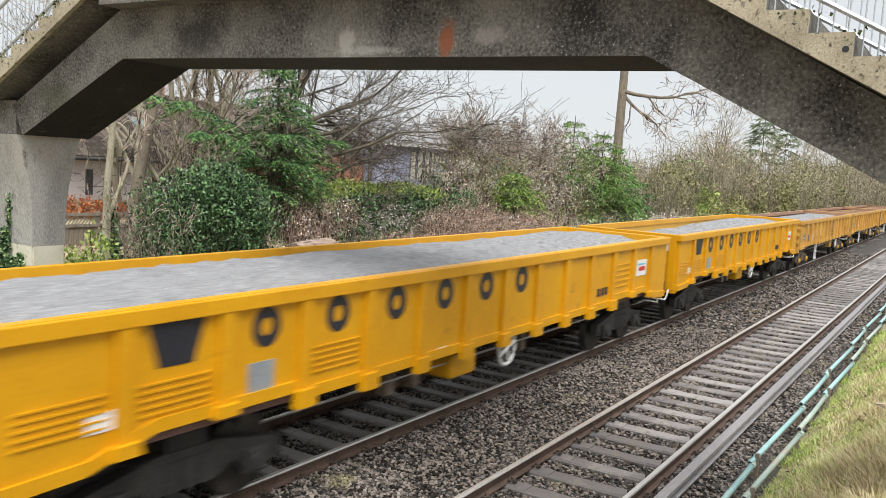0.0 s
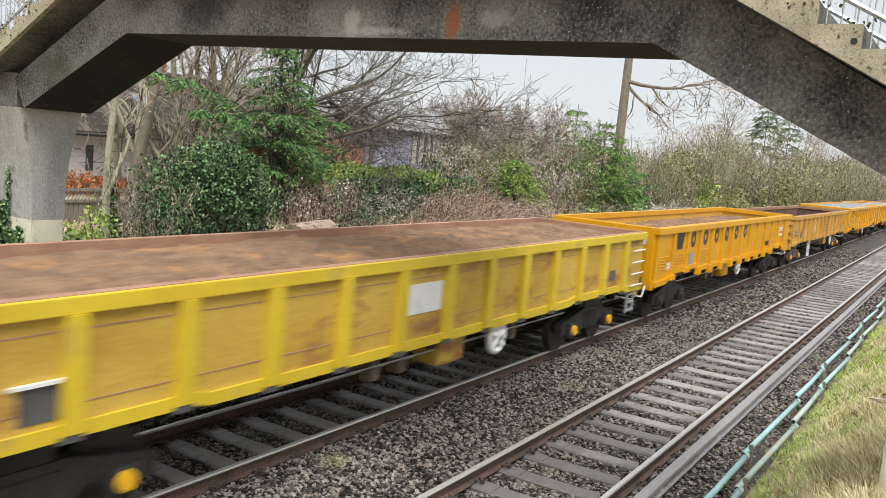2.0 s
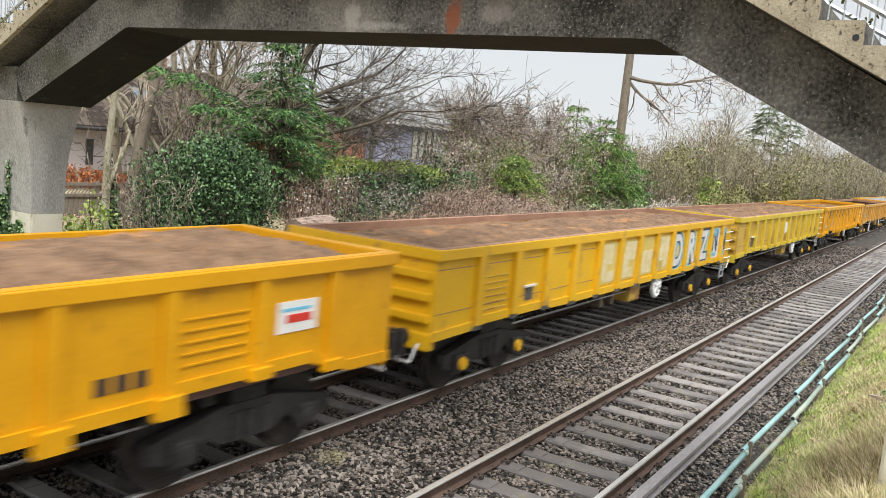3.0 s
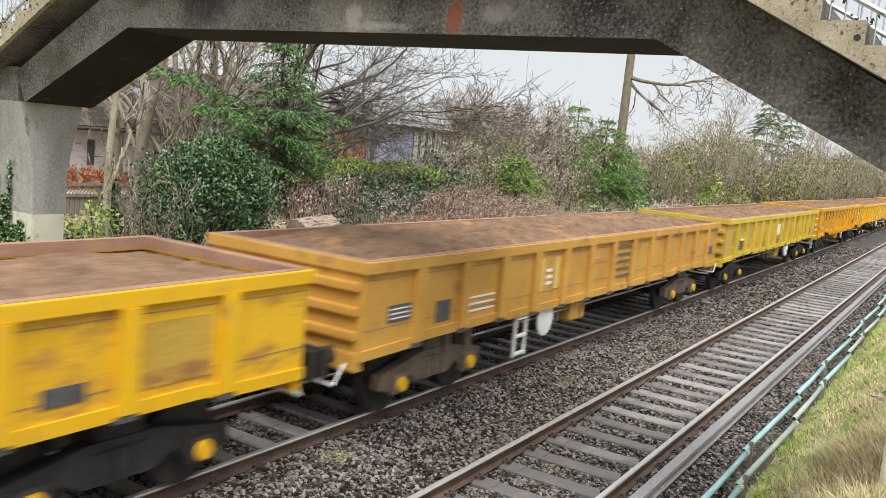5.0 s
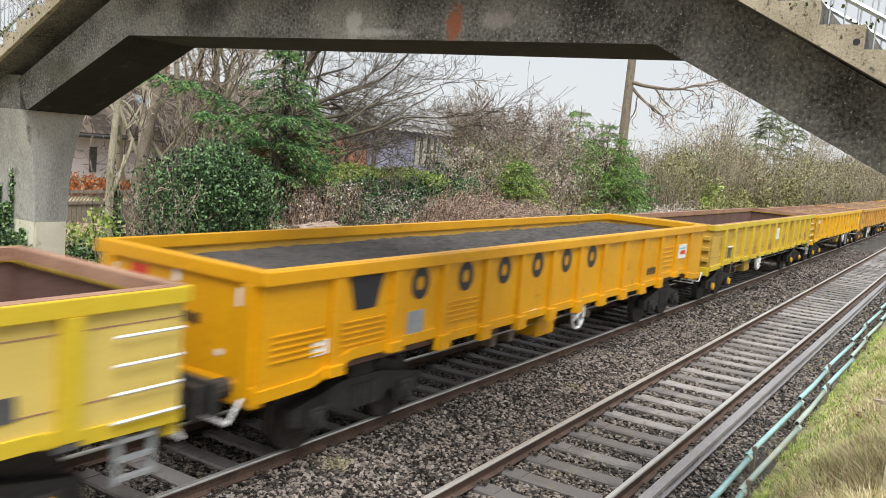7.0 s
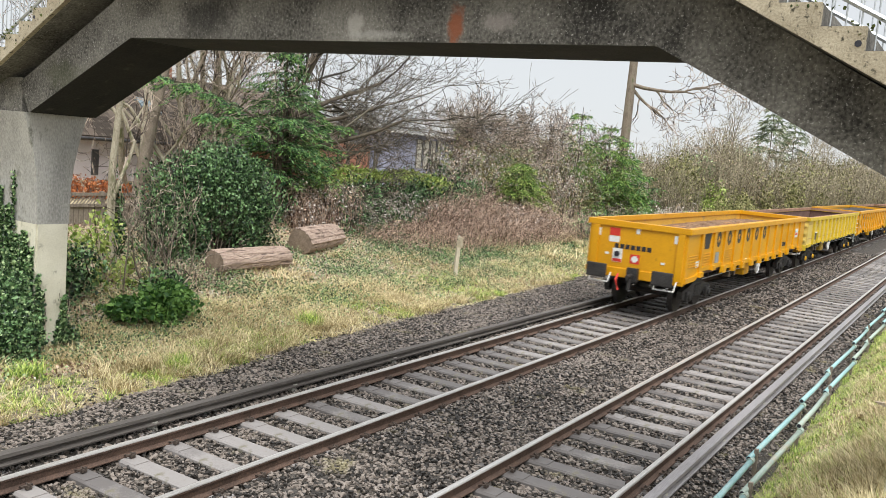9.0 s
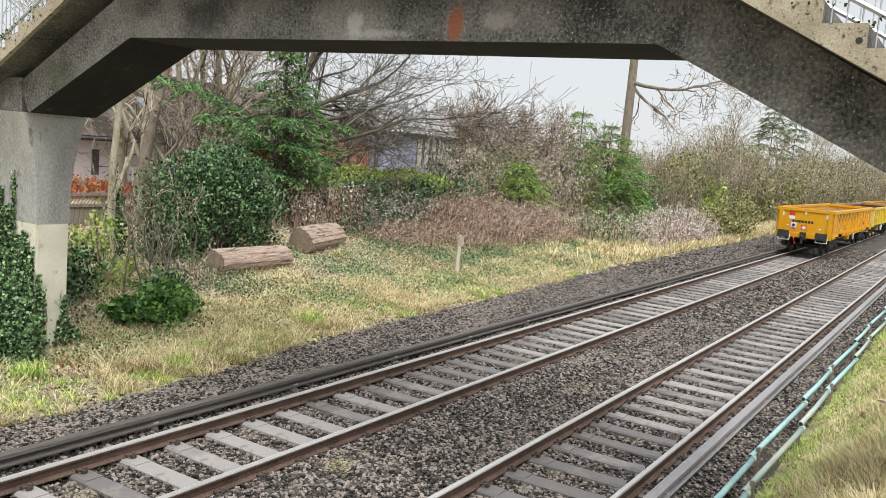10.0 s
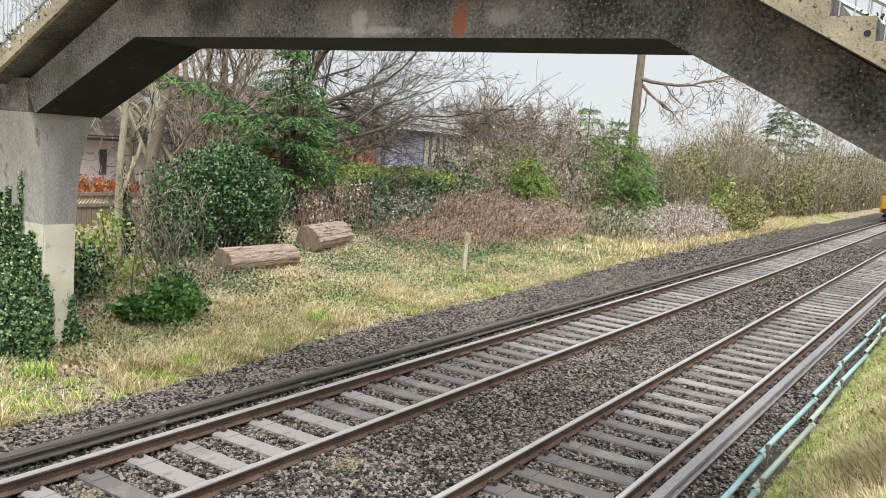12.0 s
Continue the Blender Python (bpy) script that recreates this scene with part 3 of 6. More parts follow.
def load_mesh(mat, top, crown, rough, seed, hollow=0.0):
    """A heap of spoil or stone that fills the inside up to about top."""
    r = np.random.default_rng(seed)
    nx, ny = 150, 26
    xs, ys = np.linspace(-BODY / 2 + 0.08, BODY / 2 - 0.08, nx), np.linspace(-HALF + 0.07, HALF - 0.07, ny)
    gx, gy = np.meshgrid(xs, ys, indexing="ij")
    edge = np.minimum(1, (HALF - np.abs(gy)) / 0.9) * np.minimum(1, (BODY / 2 - np.abs(gx)) / 1.4)
    z = top + crown * np.sin(edge * math.pi / 2) + rough * smooth_noise(gx, gy, 0.42, seed) * edge + rough * 0.8 * smooth_noise(gx, gy, 1.3, seed + 2) * edge + r.normal(0, 0.014, gx.shape)
    if hollow:
        z -= hollow * np.clip((gx / (BODY / 2)), -1, 1) * (edge > 0)
    v = np.stack([gx, gy, z], -1).reshape(-1, 3)
    i = np.arange(nx * ny).reshape(nx, ny)
    f = np.stack([i[:-1, :-1], i[1:, :-1], i[1:, 1:], i[:-1, 1:]], -1).reshape(-1, 4)
    return arrays("load", v, f, mat, False)


def post_positions(kind):
    h = BODY / 2
    n = 14
    return [-h + BODY * i / n for i in range(1, n)], n


def build_wagon(kind, top, rib_mat, panel_mat, rim_mat, inner_mat, label, wheel_x=1.65):
    """A bogie open box wagon whose origin lies on the rail tops under its middle."""
    w = thing("open_wagon", label, "freight wagon", "wagons of the stone train")
    h = BODY / 2
    out = side_outline(kind)
    posts, n = post_positions(kind)
    rim = 0.15
    for s in (-1, 1):
        ya, yb = sorted((s * (HALF - 0.06), s * (HALF - 0.02)))
        side = part("side_wall", prism(bmesh.new(), out + [(h, top - 0.05), (-h, top - 0.05)], "y", ya, yb), M[panel_mat], w)
        ya, yb = sorted((s * (HALF - 0.064), s * (HALF - 0.060)))
        part("inner_lining", prism(bmesh.new(), [(-h + 0.03, 1.15), (h - 0.03, 1.15), (h - 0.03, top - 0.01), (-h + 0.03, top - 0.01)], "y", ya, yb), M[inner_mat], w)
        ya, yb = sorted((s * (HALF - 0.10), s * (HALF + 0.045)))
        part("top_rim", box(bmesh.new(), -h, h, ya, yb, top - rim, top, 0.012), M[rib_mat], w)
        ya, yb = sorted((s * (HALF - 0.106), s * (HALF + 0.01)))
        part("rim_top", box(bmesh.new(), -h + 0.01, h - 0.01, ya, yb, top - 0.13, top + 0.006), M[rim_mat], w)
        # bottom sill
        low = [(x, z + 0.13) for x, z in out]
        ya, yb = sorted((s * (HALF - 0.04), s * (HALF + 0.012)))
        part("sill", prism(bmesh.new(), out + low[::-1], "y", ya, yb), M[rib_mat], w)
        if kind != "orange":
            for zz in (1.36, 1.98):
                part("panel_seam", box(bmesh.new(), -h + 0.02, h - 0.02, *sorted((s * (HALF - 0.021), s * (HALF - 0.015))), zz, zz + 0.012), M["rim_rust"], side)
        ya, yb = sorted((s * (HALF - 0.02), s * (HALF + (0.035 if kind == "orange" else 0.06))))
        wid = 0.085 if kind == "orange" else 0.10
        for k, x in enumerate(posts):
            zb = float(np.interp(x, [p[0] for p in out], [p[1] for p in out]))
            bm = prism(bmesh.new(), [(x - wid, zb + 0.05), (x + wid, zb + 0.05), (x + wid, top - rim), (x - wid, top - rim)], "y", ya, yb)
            part("post", bm, M[rib_mat], w)
            bm = bmesh.new()
            if kind == "orange":
                prism(bm, [(x - 0.15, zb - 0.10 if abs(x) < h - 3.4 else zb - 0.02), (x + 0.15, zb - 0.10 if abs(x) < h - 3.4 else zb - 0.02), (x + 0.13, zb + 0.10), (x - 0.13, zb + 0.10)], "y", *sorted((s * (HALF - 0.02), s * (HALF + 0.09))))
                part("post_foot", bm, M[rib_mat], w)
            else:
                prism(bm, [(x - 0.11, zb - 0.02), (x + 0.11, zb - 0.02), (x + 0.09, zb + 0.06), (x - 0.09, zb + 0.06)], "y", *sorted((s * (HALF - 0.02), s * (HALF + 0.05))))
                part("post_foot", bm, M["dark_plate"], w)
        # pressed ridges in some panels
        if kind == "orange":
            for p in (0, 1, 3, n - 3):
                x0, x1 = -h + BODY * p / n + 0.16, -h + BODY * (p + 1) / n - 0.16
                for q in range(5):
                    zz = 1.32 + q * 0.07 if p != n - 3 else 1.42 + q * 0.11
                    part("pressed_ridge", box(bmesh.new(), x0, x1, *sorted((s * (HALF - 0.02), s * (HALF - 0.002))), zz, zz + 0.018), M[rib_mat], side)
    # ends, with horizontal ribs
    for s in (-1, 1):
        xa, xb = sorted((s * (h - 0.05), s * h))
        part("end_wall", box(bmesh.new(), xa, xb, -HALF + 0.02, HALF - 0.02, 1.0, top - 0.05), M[panel_mat], w)
        xa, xb = sorted((s * (h - 0.055), s * (h - 0.051)))
        part("inner_lining", box(bmesh.new(), xa, xb, -HALF + 0.06, HALF - 0.06, 1.15, top - 0.01), M[inner_mat], w)
        xa, xb = sorted((s * (h - 0.12), s * (h + 0.045)))
        part("end_rim", box(bmesh.new(), xa, xb, -HALF - 0.04, HALF + 0.04, top - rim, top + 0.004, 0.012), M[rib_mat], w)
        if kind != "orange":
            xa, xb = sorted((s * (h - 0.125), s * (h + 0.02)))
            part("rim_top", box(bmesh.new(), xa, xb, -HALF + 0.02, HALF - 0.02, top - 0.12, top + 0.010), M[rim_mat], w)
            for zz in (1.25, 1.55, 1.85):
                xa, xb = sorted((s * (h - 0.01), s * (h + 0.07)))
                part("end_rib", box(bmesh.new(), xa, xb, -HALF + 0.08, HALF - 0.08, zz, zz + 0.11, 0.015), M[panel_mat], w)
        else:
            for yy in (-HALF + 0.1, HALF - 0.28):
                xa, xb = sorted((s * (h - 0.01), s * (h + 0.05)))
                part("end_post", box(bmesh.new(), xa, xb, yy, yy + 0.18, 0.95, top - rim, 0.012), M[rib_mat], w)
        xa, xb = sorted((s * (h - 0.12), s * (h + 0.03)))
        part("headstock", box(bmesh.new(), xa, xb, -HALF + 0.04, HALF - 0.04, 0.86, 1.10, 0.02), M[rib_mat], w)
        for yy in (-0.87, 0.87):
            bm = bmesh.new()
            tube(bm, [(s * (h + 0.02), yy, 1.02), (s * (h + 0.36), yy, 1.02)], 0.11, None, 12)
            box(bm, *sorted((s * (h + 0.36), s * (h + 0.45))), yy - 0.27, yy + 0.27, 0.84, 1.20, 0.03)
            part("buffer", bm, M["frame"], w, "black buffer")
            part("grab_rail", tube(bmesh.new(), [(s * (h + 0.05), yy - 0.26, 0.95), (s * (h + 0.22), yy - 0.26, 0.72), (s * (h + 0.22), yy + 0.26, 0.72), (s * (h + 0.05), yy + 0.26, 0.95)], 0.022, None, 6), M["white"], w, "white grab rail")
        bm = bmesh.new()
        tube(bm, [(s * h, 0, 0.98), (s * (h + 0.5), 0, 0.95)], 0.05, None, 8)
        box(bm, *sorted((s * (h + 0.02), s * (h + 0.18))), -0.14, 0.14, 0.80, 1.15)
        tube(bm, [(s * (h + 0.25), 0.0, 0.95), (s * (h + 0.28), 0.02, 0.6)], 0.05, None, 8)
        part("coupling", bm, M["frame"], w)
        part("air_hose", tube(bmesh.new(), [(s * h, 0.42, 0.95), (s * (h + 0.2), 0.40, 0.8), (s * (h + 0.24), 0.3, 0.55)], 0.03, None, 6), M["red"], w, "red air hose")
    part("floor", box(bmesh.new(), -h + 0.05, h - 0.05, -HALF + 0.07, HALF - 0.07, 1.05, 1.16), M["rusty_in"], w)
    bm = bmesh.new()
    for yy in (-0.5, 0.42):
        box(bm, -h + 0.1, h - 0.1, yy, yy + 0.09, 0.82, 1.05)
    for xx in np.linspace(-h + 1, h - 1, 9):
        box(bm, xx - 0.05, xx + 0.05, -1.15, 1.15, 0.90, 1.05)
    part("underframe", bm, M["frame"], w)
    for s in (-1, 1):
        bogie(w, s * (h - 2.1), "frame" if kind == "orange" else "frame_brown" if kind == "tan" else "frame", "frame" if kind == "orange" else "cap")
    # hand brake wheel, both sides
    for s in (-1, 1):
        hx = 0.3 if kind == "orange" else wheel_x
        y = s * (HALF - 0.06)
        shift = 1.6 if hx < -2.5 else -1.2
        bm = bmesh.new()
        c = Vector((hx, y, 0.90))
        if kind == "tan":
            tube(bm, [(hx, y - 0.015, 0.86), (hx, y + 0.015, 0.86)], 0.30, None, 24)
        else:
            fat = 0.03 if kind == "orange" else 0.055
            ring = [(hx + (0.29 - fat) * math.cos(a), y, 0.86 + (0.29 - fat) * math.sin(a)) for a in np.linspace(0, 2 * math.pi, 25)]
            tube(bm, ring, fat, None, 6)
            for a in (0.4, 2.0, 3.55, 5.1) if kind == "orange" else (0.3, 1.56, 2.81, 4.07, 5.33):
                tube(bm, [(hx, y, 0.86), (hx + 0.25 * math.cos(a), y, 0.86 + 0.25 * math.sin(a))], fat, None, 6)
        part("handbrake_wheel", bm, M["white"], w, "white handbrake wheel")
        part("wheel_shaft", tube(bmesh.new(), [(hx, y - s * 0.02, 0.9), (hx, s * 0.5, 0.95)], 0.03, None, 6), M["frame"], w)
        bm = box(bmesh.new(), hx + shift - 0.35, hx + shift + 0.35, *sorted((s * 0.75, s * 1.2)), 0.62, 0.98, 0.05)
        part("brake_cylinder", bm, M["tan" if kind == "tan" else "dirty" if kind == "ribbed" else rib_mat], w, "brake cylinder under the floor")
        for xx in (hx - 2.9, hx - 2.3, hx + 0.9):
            part("brake_hanger", box(bmesh.new(), xx - 0.09, xx + 0.09, *sorted((s * 0.9, s * 1.1)), 0.66, 1.02), M["frame_brown"], w)
        part("brake_rod", tube(bmesh.new(), [(-h + 3.5, s * 1.12, 0.86), (h - 3.5, s * 1.12, 0.86)], 0.014, None, 5), M["galv"], w, "thin bright brake rod")
    return w


def side_box(w, name, x, z, wx, hz, mat, label="", proud=0.0, side=-1):
    ya, yb = sorted((side * (HALF - 0.021), side * (HALF - 0.008 + proud)))
    return part(name, box(bmesh.new(), x - wx / 2, x + wx / 2, ya, yb, z - hz / 2, z + hz / 2), M[mat], w, label)


def panel_x(i, n):
    return -BODY / 2 + BODY * (i + 0.5) / n


def ladder(w, x, z0, z1, mat="galv", width=0.36):
    bm = bmesh.new()
    for s in (-1, 1):
        box(bm, x + s * width / 2 - 0.03, x + s * width / 2 + 0.03, -HALF + 0.02, -HALF + 0.06, z0, z1)
    for k in range(3):
        zz = z0 + 0.05 + k * (z1 - z0 - 0.1) / 2
        box(bm, x - width / 2, x + width / 2, -HALF + 0.0, -HALF + 0.06, zz - 0.018, zz + 0.018)
    part("step_ladder", bm, M[mat], w, "small steel step ladder")


def mark_ring(x, z, y, rx, rz, stroke, w):
    """A plain painted ring standing for one sign of the owner's mark."""
    bm = bmesh.new()
    loops = []
    for d in (0.0, stroke):
        for yy in (y - 0.004, y + 0.004):
            loops.append([bm.verts.new((x + (rx - d) * math.cos(k * math.pi / 10), yy, z + (rz - d) * math.sin(k * math.pi / 10))) for k in range(20)])
    for a, b in ((0, 2), (1, 3), (0, 1), (2, 3)):
        for k in range(20):
            bm.faces.new((loops[a][k], loops[a][(k + 1) % 20], loops[b][(k + 1) % 20], loops[b][k]))
    return part("painted_mark", bm, M["black"], w, "black painted ring")


def dress_orange(w):
    """Painted marks and plates on the side that faces the bank."""
    n, y = 14, -(HALF - 0.017)
    part("painted_mark", prism(bmesh.new(), [(panel_x(1, n) - 0.33, 2.15), (panel_x(1, n) + 0.33, 2.15), (panel_x(1, n) + 0.2, 1.74), (panel_x(1, n) - 0.2, 1.74)], "y", y - 0.004, y + 0.004), M["black"], w, "black painted block")
    for i in range(1, 7):
        mark_ring(panel_x(1 + i, n), 1.945, y, 0.205, 0.215, 0.12, w)
    side_box(w, "data_plate", panel_x(2, n) - 0.06, 1.43, 0.36, 0.32, "plate", "grey data plate")
    side_box(w, "notice_plate", panel_x(0, n) + 0.36, 1.38, 0.26, 0.17, "white", "small white notice")
    side_box(w, "flag_panel", panel_x(12, n), 1.72, 0.62, 0.34, "white", "white panel with red and blue bands")
    side_box(w, "flag_band", panel_x(12, n) + 0.02, 1.70, 0.40, 0.09, "red", "", 0.004)
    side_box(w, "flag_band", panel_x(12, n) - 0.03, 1.80, 0.46, 0.035, "cyan", "", 0.004)
    for k in range(3):
        side_box(w, "number_bar", panel_x(10, n) - 0.1 + 0.2 * k, 1.40, 0.13, 0.15, "black", "dark number bars")
    side_box(w, "notice_plate", panel_x(5, n), 1.16, 0.22, 0.08, "white")
    # rear end: the mark, a lamp and plates
    x = -BODY / 2 - 0.002
    for k in range(7):
        part("end_mark", box(bmesh.new(), x - 0.006, x + 0.01, 0.045 + 0.145 * (k - 3), 0.155 + 0.145 * (k - 3), 1.60, 1.72), M["black"], w)
    for yy, zz, wy, hz, mat, nm in ((0.62, 2.02, 0.28, 0.2, "red", "warning_plate"), (0.62, 1.83, 0.28, 0.16, "white", "notice_plate"), (0.50, 1.42, 0.26, 0.36, "white", "lamp_board"),
                                    (0.02, 1.37, 0.26, 0.24, "red", "flag_panel"), (1.1, 1.98, 0.2, 0.2, "white", "notice_plate"), (-1.05, 2.0, 0.2, 0.2, "white", "notice_plate"),
                                    (0.0, 2.16, 0.1, 0.28, "white", "rim_mark"), (0.78, 1.44, 0.1, 0.06, "white", "notice_plate"), (-0.72, 1.36, 0.1, 0.06, "white", "notice_plate")):
        part(nm, box(bmesh.new(), x - 0.006, x + 0.01, yy - wy / 2, yy + wy / 2, zz - hz / 2, zz + hz / 2), M[mat], w)
    part("flag_cross", box(bmesh.new(), x - 0.010, x - 0.005, -0.03, 0.07, 1.29, 1.45), M["white"], w)
    part("flag_cross", box(bmesh.new(), x - 0.011, x - 0.005, -0.07, 0.11, 1.33, 1.41), M["white"], w)
    part("tail_lamp", tube(bmesh.new(), [(x - 0.06, 0.50, 1.46), (x, 0.50, 1.46)], 0.07, None, 12), M["black"], w, "round tail lamp")
    part("lamp_band", box(bmesh.new(), x - 0.010, x, 0.38, 0.62, 1.25, 1.33), M["red"], w)


def dress_tan(w):
    n = 14
    for k in range(5):
        side_box(w, "louvre", panel_x(7, n), 1.35 + 0.15 * k, 1.0, 0.035, "frame_brown", "rusty louvre slat", 0.02)
    for k in range(3):
        side_box(w, "marking_bar", panel_x(2, n), 1.32 + 0.10 * k, 0.8, 0.028, "white", "white marking bars")
    side_box(w, "notice_plate", panel_x(0, n) + 0.2, 1.52, 0.5, 0.22, "dark_plate", "dark notice with pale lines")
    for k in range(3):
        side_box(w, "notice_line", panel_x(0, n) + 0.2, 1.46 + 0.06 * k, 0.44, 0.02, "white", "", 0.004)
    side_box(w, "data_plate", panel_x(1, n) + 0.1, 1.42, 0.36, 0.3, "dark_plate", "dark data plate")
    for dx in (-0.42, 0.42):
        side_box(w, "pale_strip", panel_x(4, n) + dx * 0.7, 1.66, 0.14, 0.55, "pale", "pale strip")
    for k in range(3):
        side_box(w, "marking_bar", panel_x(4, n), 1.50 + 0.11 * k, 0.22, 0.05, "white")
    side_box(w, "faded_logo", panel_x(6, n), 1.74, 0.62, 0.07, "red_faded", "faded red stripe")
    side_box(w, "number_bar", panel_x(13, n), 1.48, 0.35, 0.2, "dark_plate", "dark number bars")
    ladder(w, panel_x(3, n) + 0.3, 0.36, 1.05, "white")


def dress_ribbed(w, placard=7):
    n = 14
    if placard is not None:
        side_box(w, "placard", panel_x(placard, n), 1.71, 0.84, 0.40, "white", "blank white placard")
    side_box(w, "data_plate", panel_x(1, n) + 0.3, 1.42, 0.34, 0.3, "dark_plate", "dark data plate")
    side_box(w, "plate_edge", panel_x(1, n) + 0.3, 1.59, 0.5, 0.03, "white", "", 0.03)
    for k in range(5):
        side_box(w, "stencil_bar", panel_x(1, n) - 0.42, 1.35 + 0.09 * k, 0.5, 0.025, "dirty")
    for k in range(4):
        part("ladder_rung", tube(bmesh.new(), [(BODY / 2 - 0.75, -HALF - 0.05, 1.15 + 0.25 * k), (BODY / 2 - 0.05, -HALF - 0.05, 1.15 + 0.25 * k)], 0.016, None, 6), M["white"], w, "white ladder rung")
    side_box(w, "number_bar", panel_x(12, n), 1.45, 0.3, 0.2, "dark_plate", "dark number bars")
    ladder(w, BODY / 2 - 0.45, 0.55, 1.0)


def dress_graffiti(w):
    """Sprayed block letters; shapes only where they can be made out."""
    n, y = 14, -(HALF - 0.016)
    for i in (5, 6, 7, 8, 9, 10, 11, 12, 13):
        side_box(w, "sprayed_ground", panel_x(i, n) - (0.25 if i == 13 else 0), 1.64, 0.9 if i < 13 else 0.45, 0.84, "pale" if i < 12 else "silver", "sprayed pale background")
    for i, ch in zip((9, 10, 11), "DRZ"):
        letter(ch, 1.04, M["cyan"], panel_x(i, n) + 0.05, 1.26, y - 0.006, w, "sprayed_letter", 0.11)
        letter(ch, 1.04, M["navy"], panel_x(i, n), 1.29, y - 0.010, w, "sprayed_letter", 0.085)
        letter(ch, 1.04, M["silver"], panel_x(i, n), 1.29, y - 0.014, w, "sprayed_letter", 0.035)
    for p in (5, 6, 7, 8):
        for k, (dx, dz, wx, hz) in enumerate(((-0.1, 0.16, 0.66, 0.40), (-0.2, -0.12, 0.3, 0.46), (0.16, -0.04, 0.36, 0.3), (0.06, -0.29, 0.6, 0.2))):
            if (p + k) % 4 != 3:
                side_box(w, "sprayed_stroke", panel_x(p, n) + dx * (1 if p % 2 else -1), 1.66 + dz, wx, hz, "cream", "", 0.006)
    for p in (12, 13):
        for k, (dx, dz, a) in enumerate(((-0.2, 0.25, 10), (0.1, -0.05, 60), (-0.1, -0.32, 5), (0.22, 0.12, 80), (0.05, 0.33, 12), (-0.25, 0.0, 85))):
            o = side_box(w, "sprayed_stroke", 0, 0, 0.5, 0.085, "navy" if k % 2 else "cyan", "", 0.012)
            o.matrix_basis = pose(panel_x(p, n) + dx * 0.8 - (0.25 if p == 13 else 0), 0, 1.66 + dz, 0, a, 0)
    side_box(w, "plate_edge", panel_x(2, n), 1.52, 0.4, 0.03, "white", "", 0.03)
    side_box(w, "data_plate", panel_x(2, n), 1.40, 0.26, 0.24, "dark_plate")
    for k in range(4):
        part("ladder_rung", tube(bmesh.new(), [(BODY / 2 - 0.75, -HALF - 0.05, 1.15 + 0.25 * k), (BODY / 2 - 0.05, -HALF - 0.05, 1.15 + 0.25 * k)], 0.016, None, 6), M["white"], w, "white ladder rung")
    ladder(w, BODY / 2 - 0.45, 0.55, 1.0)
    for k in range(6):
        side_box(w, "stencil_bar", panel_x(1, n), 1.28 + 0.1 * k, 0.75, 0.02, "dirty")


def add_load(w, mat, top, crown, rough, seed, label, hollow=0.0):
    ob = new("load", load_mesh(M[mat], top, crown, rough, seed, hollow))
    ob.parent = w
    return tagged(ob, label)


WAGONS = []


def put_wagon(slot, w):
    WAGONS.append((slot, w))
    return w


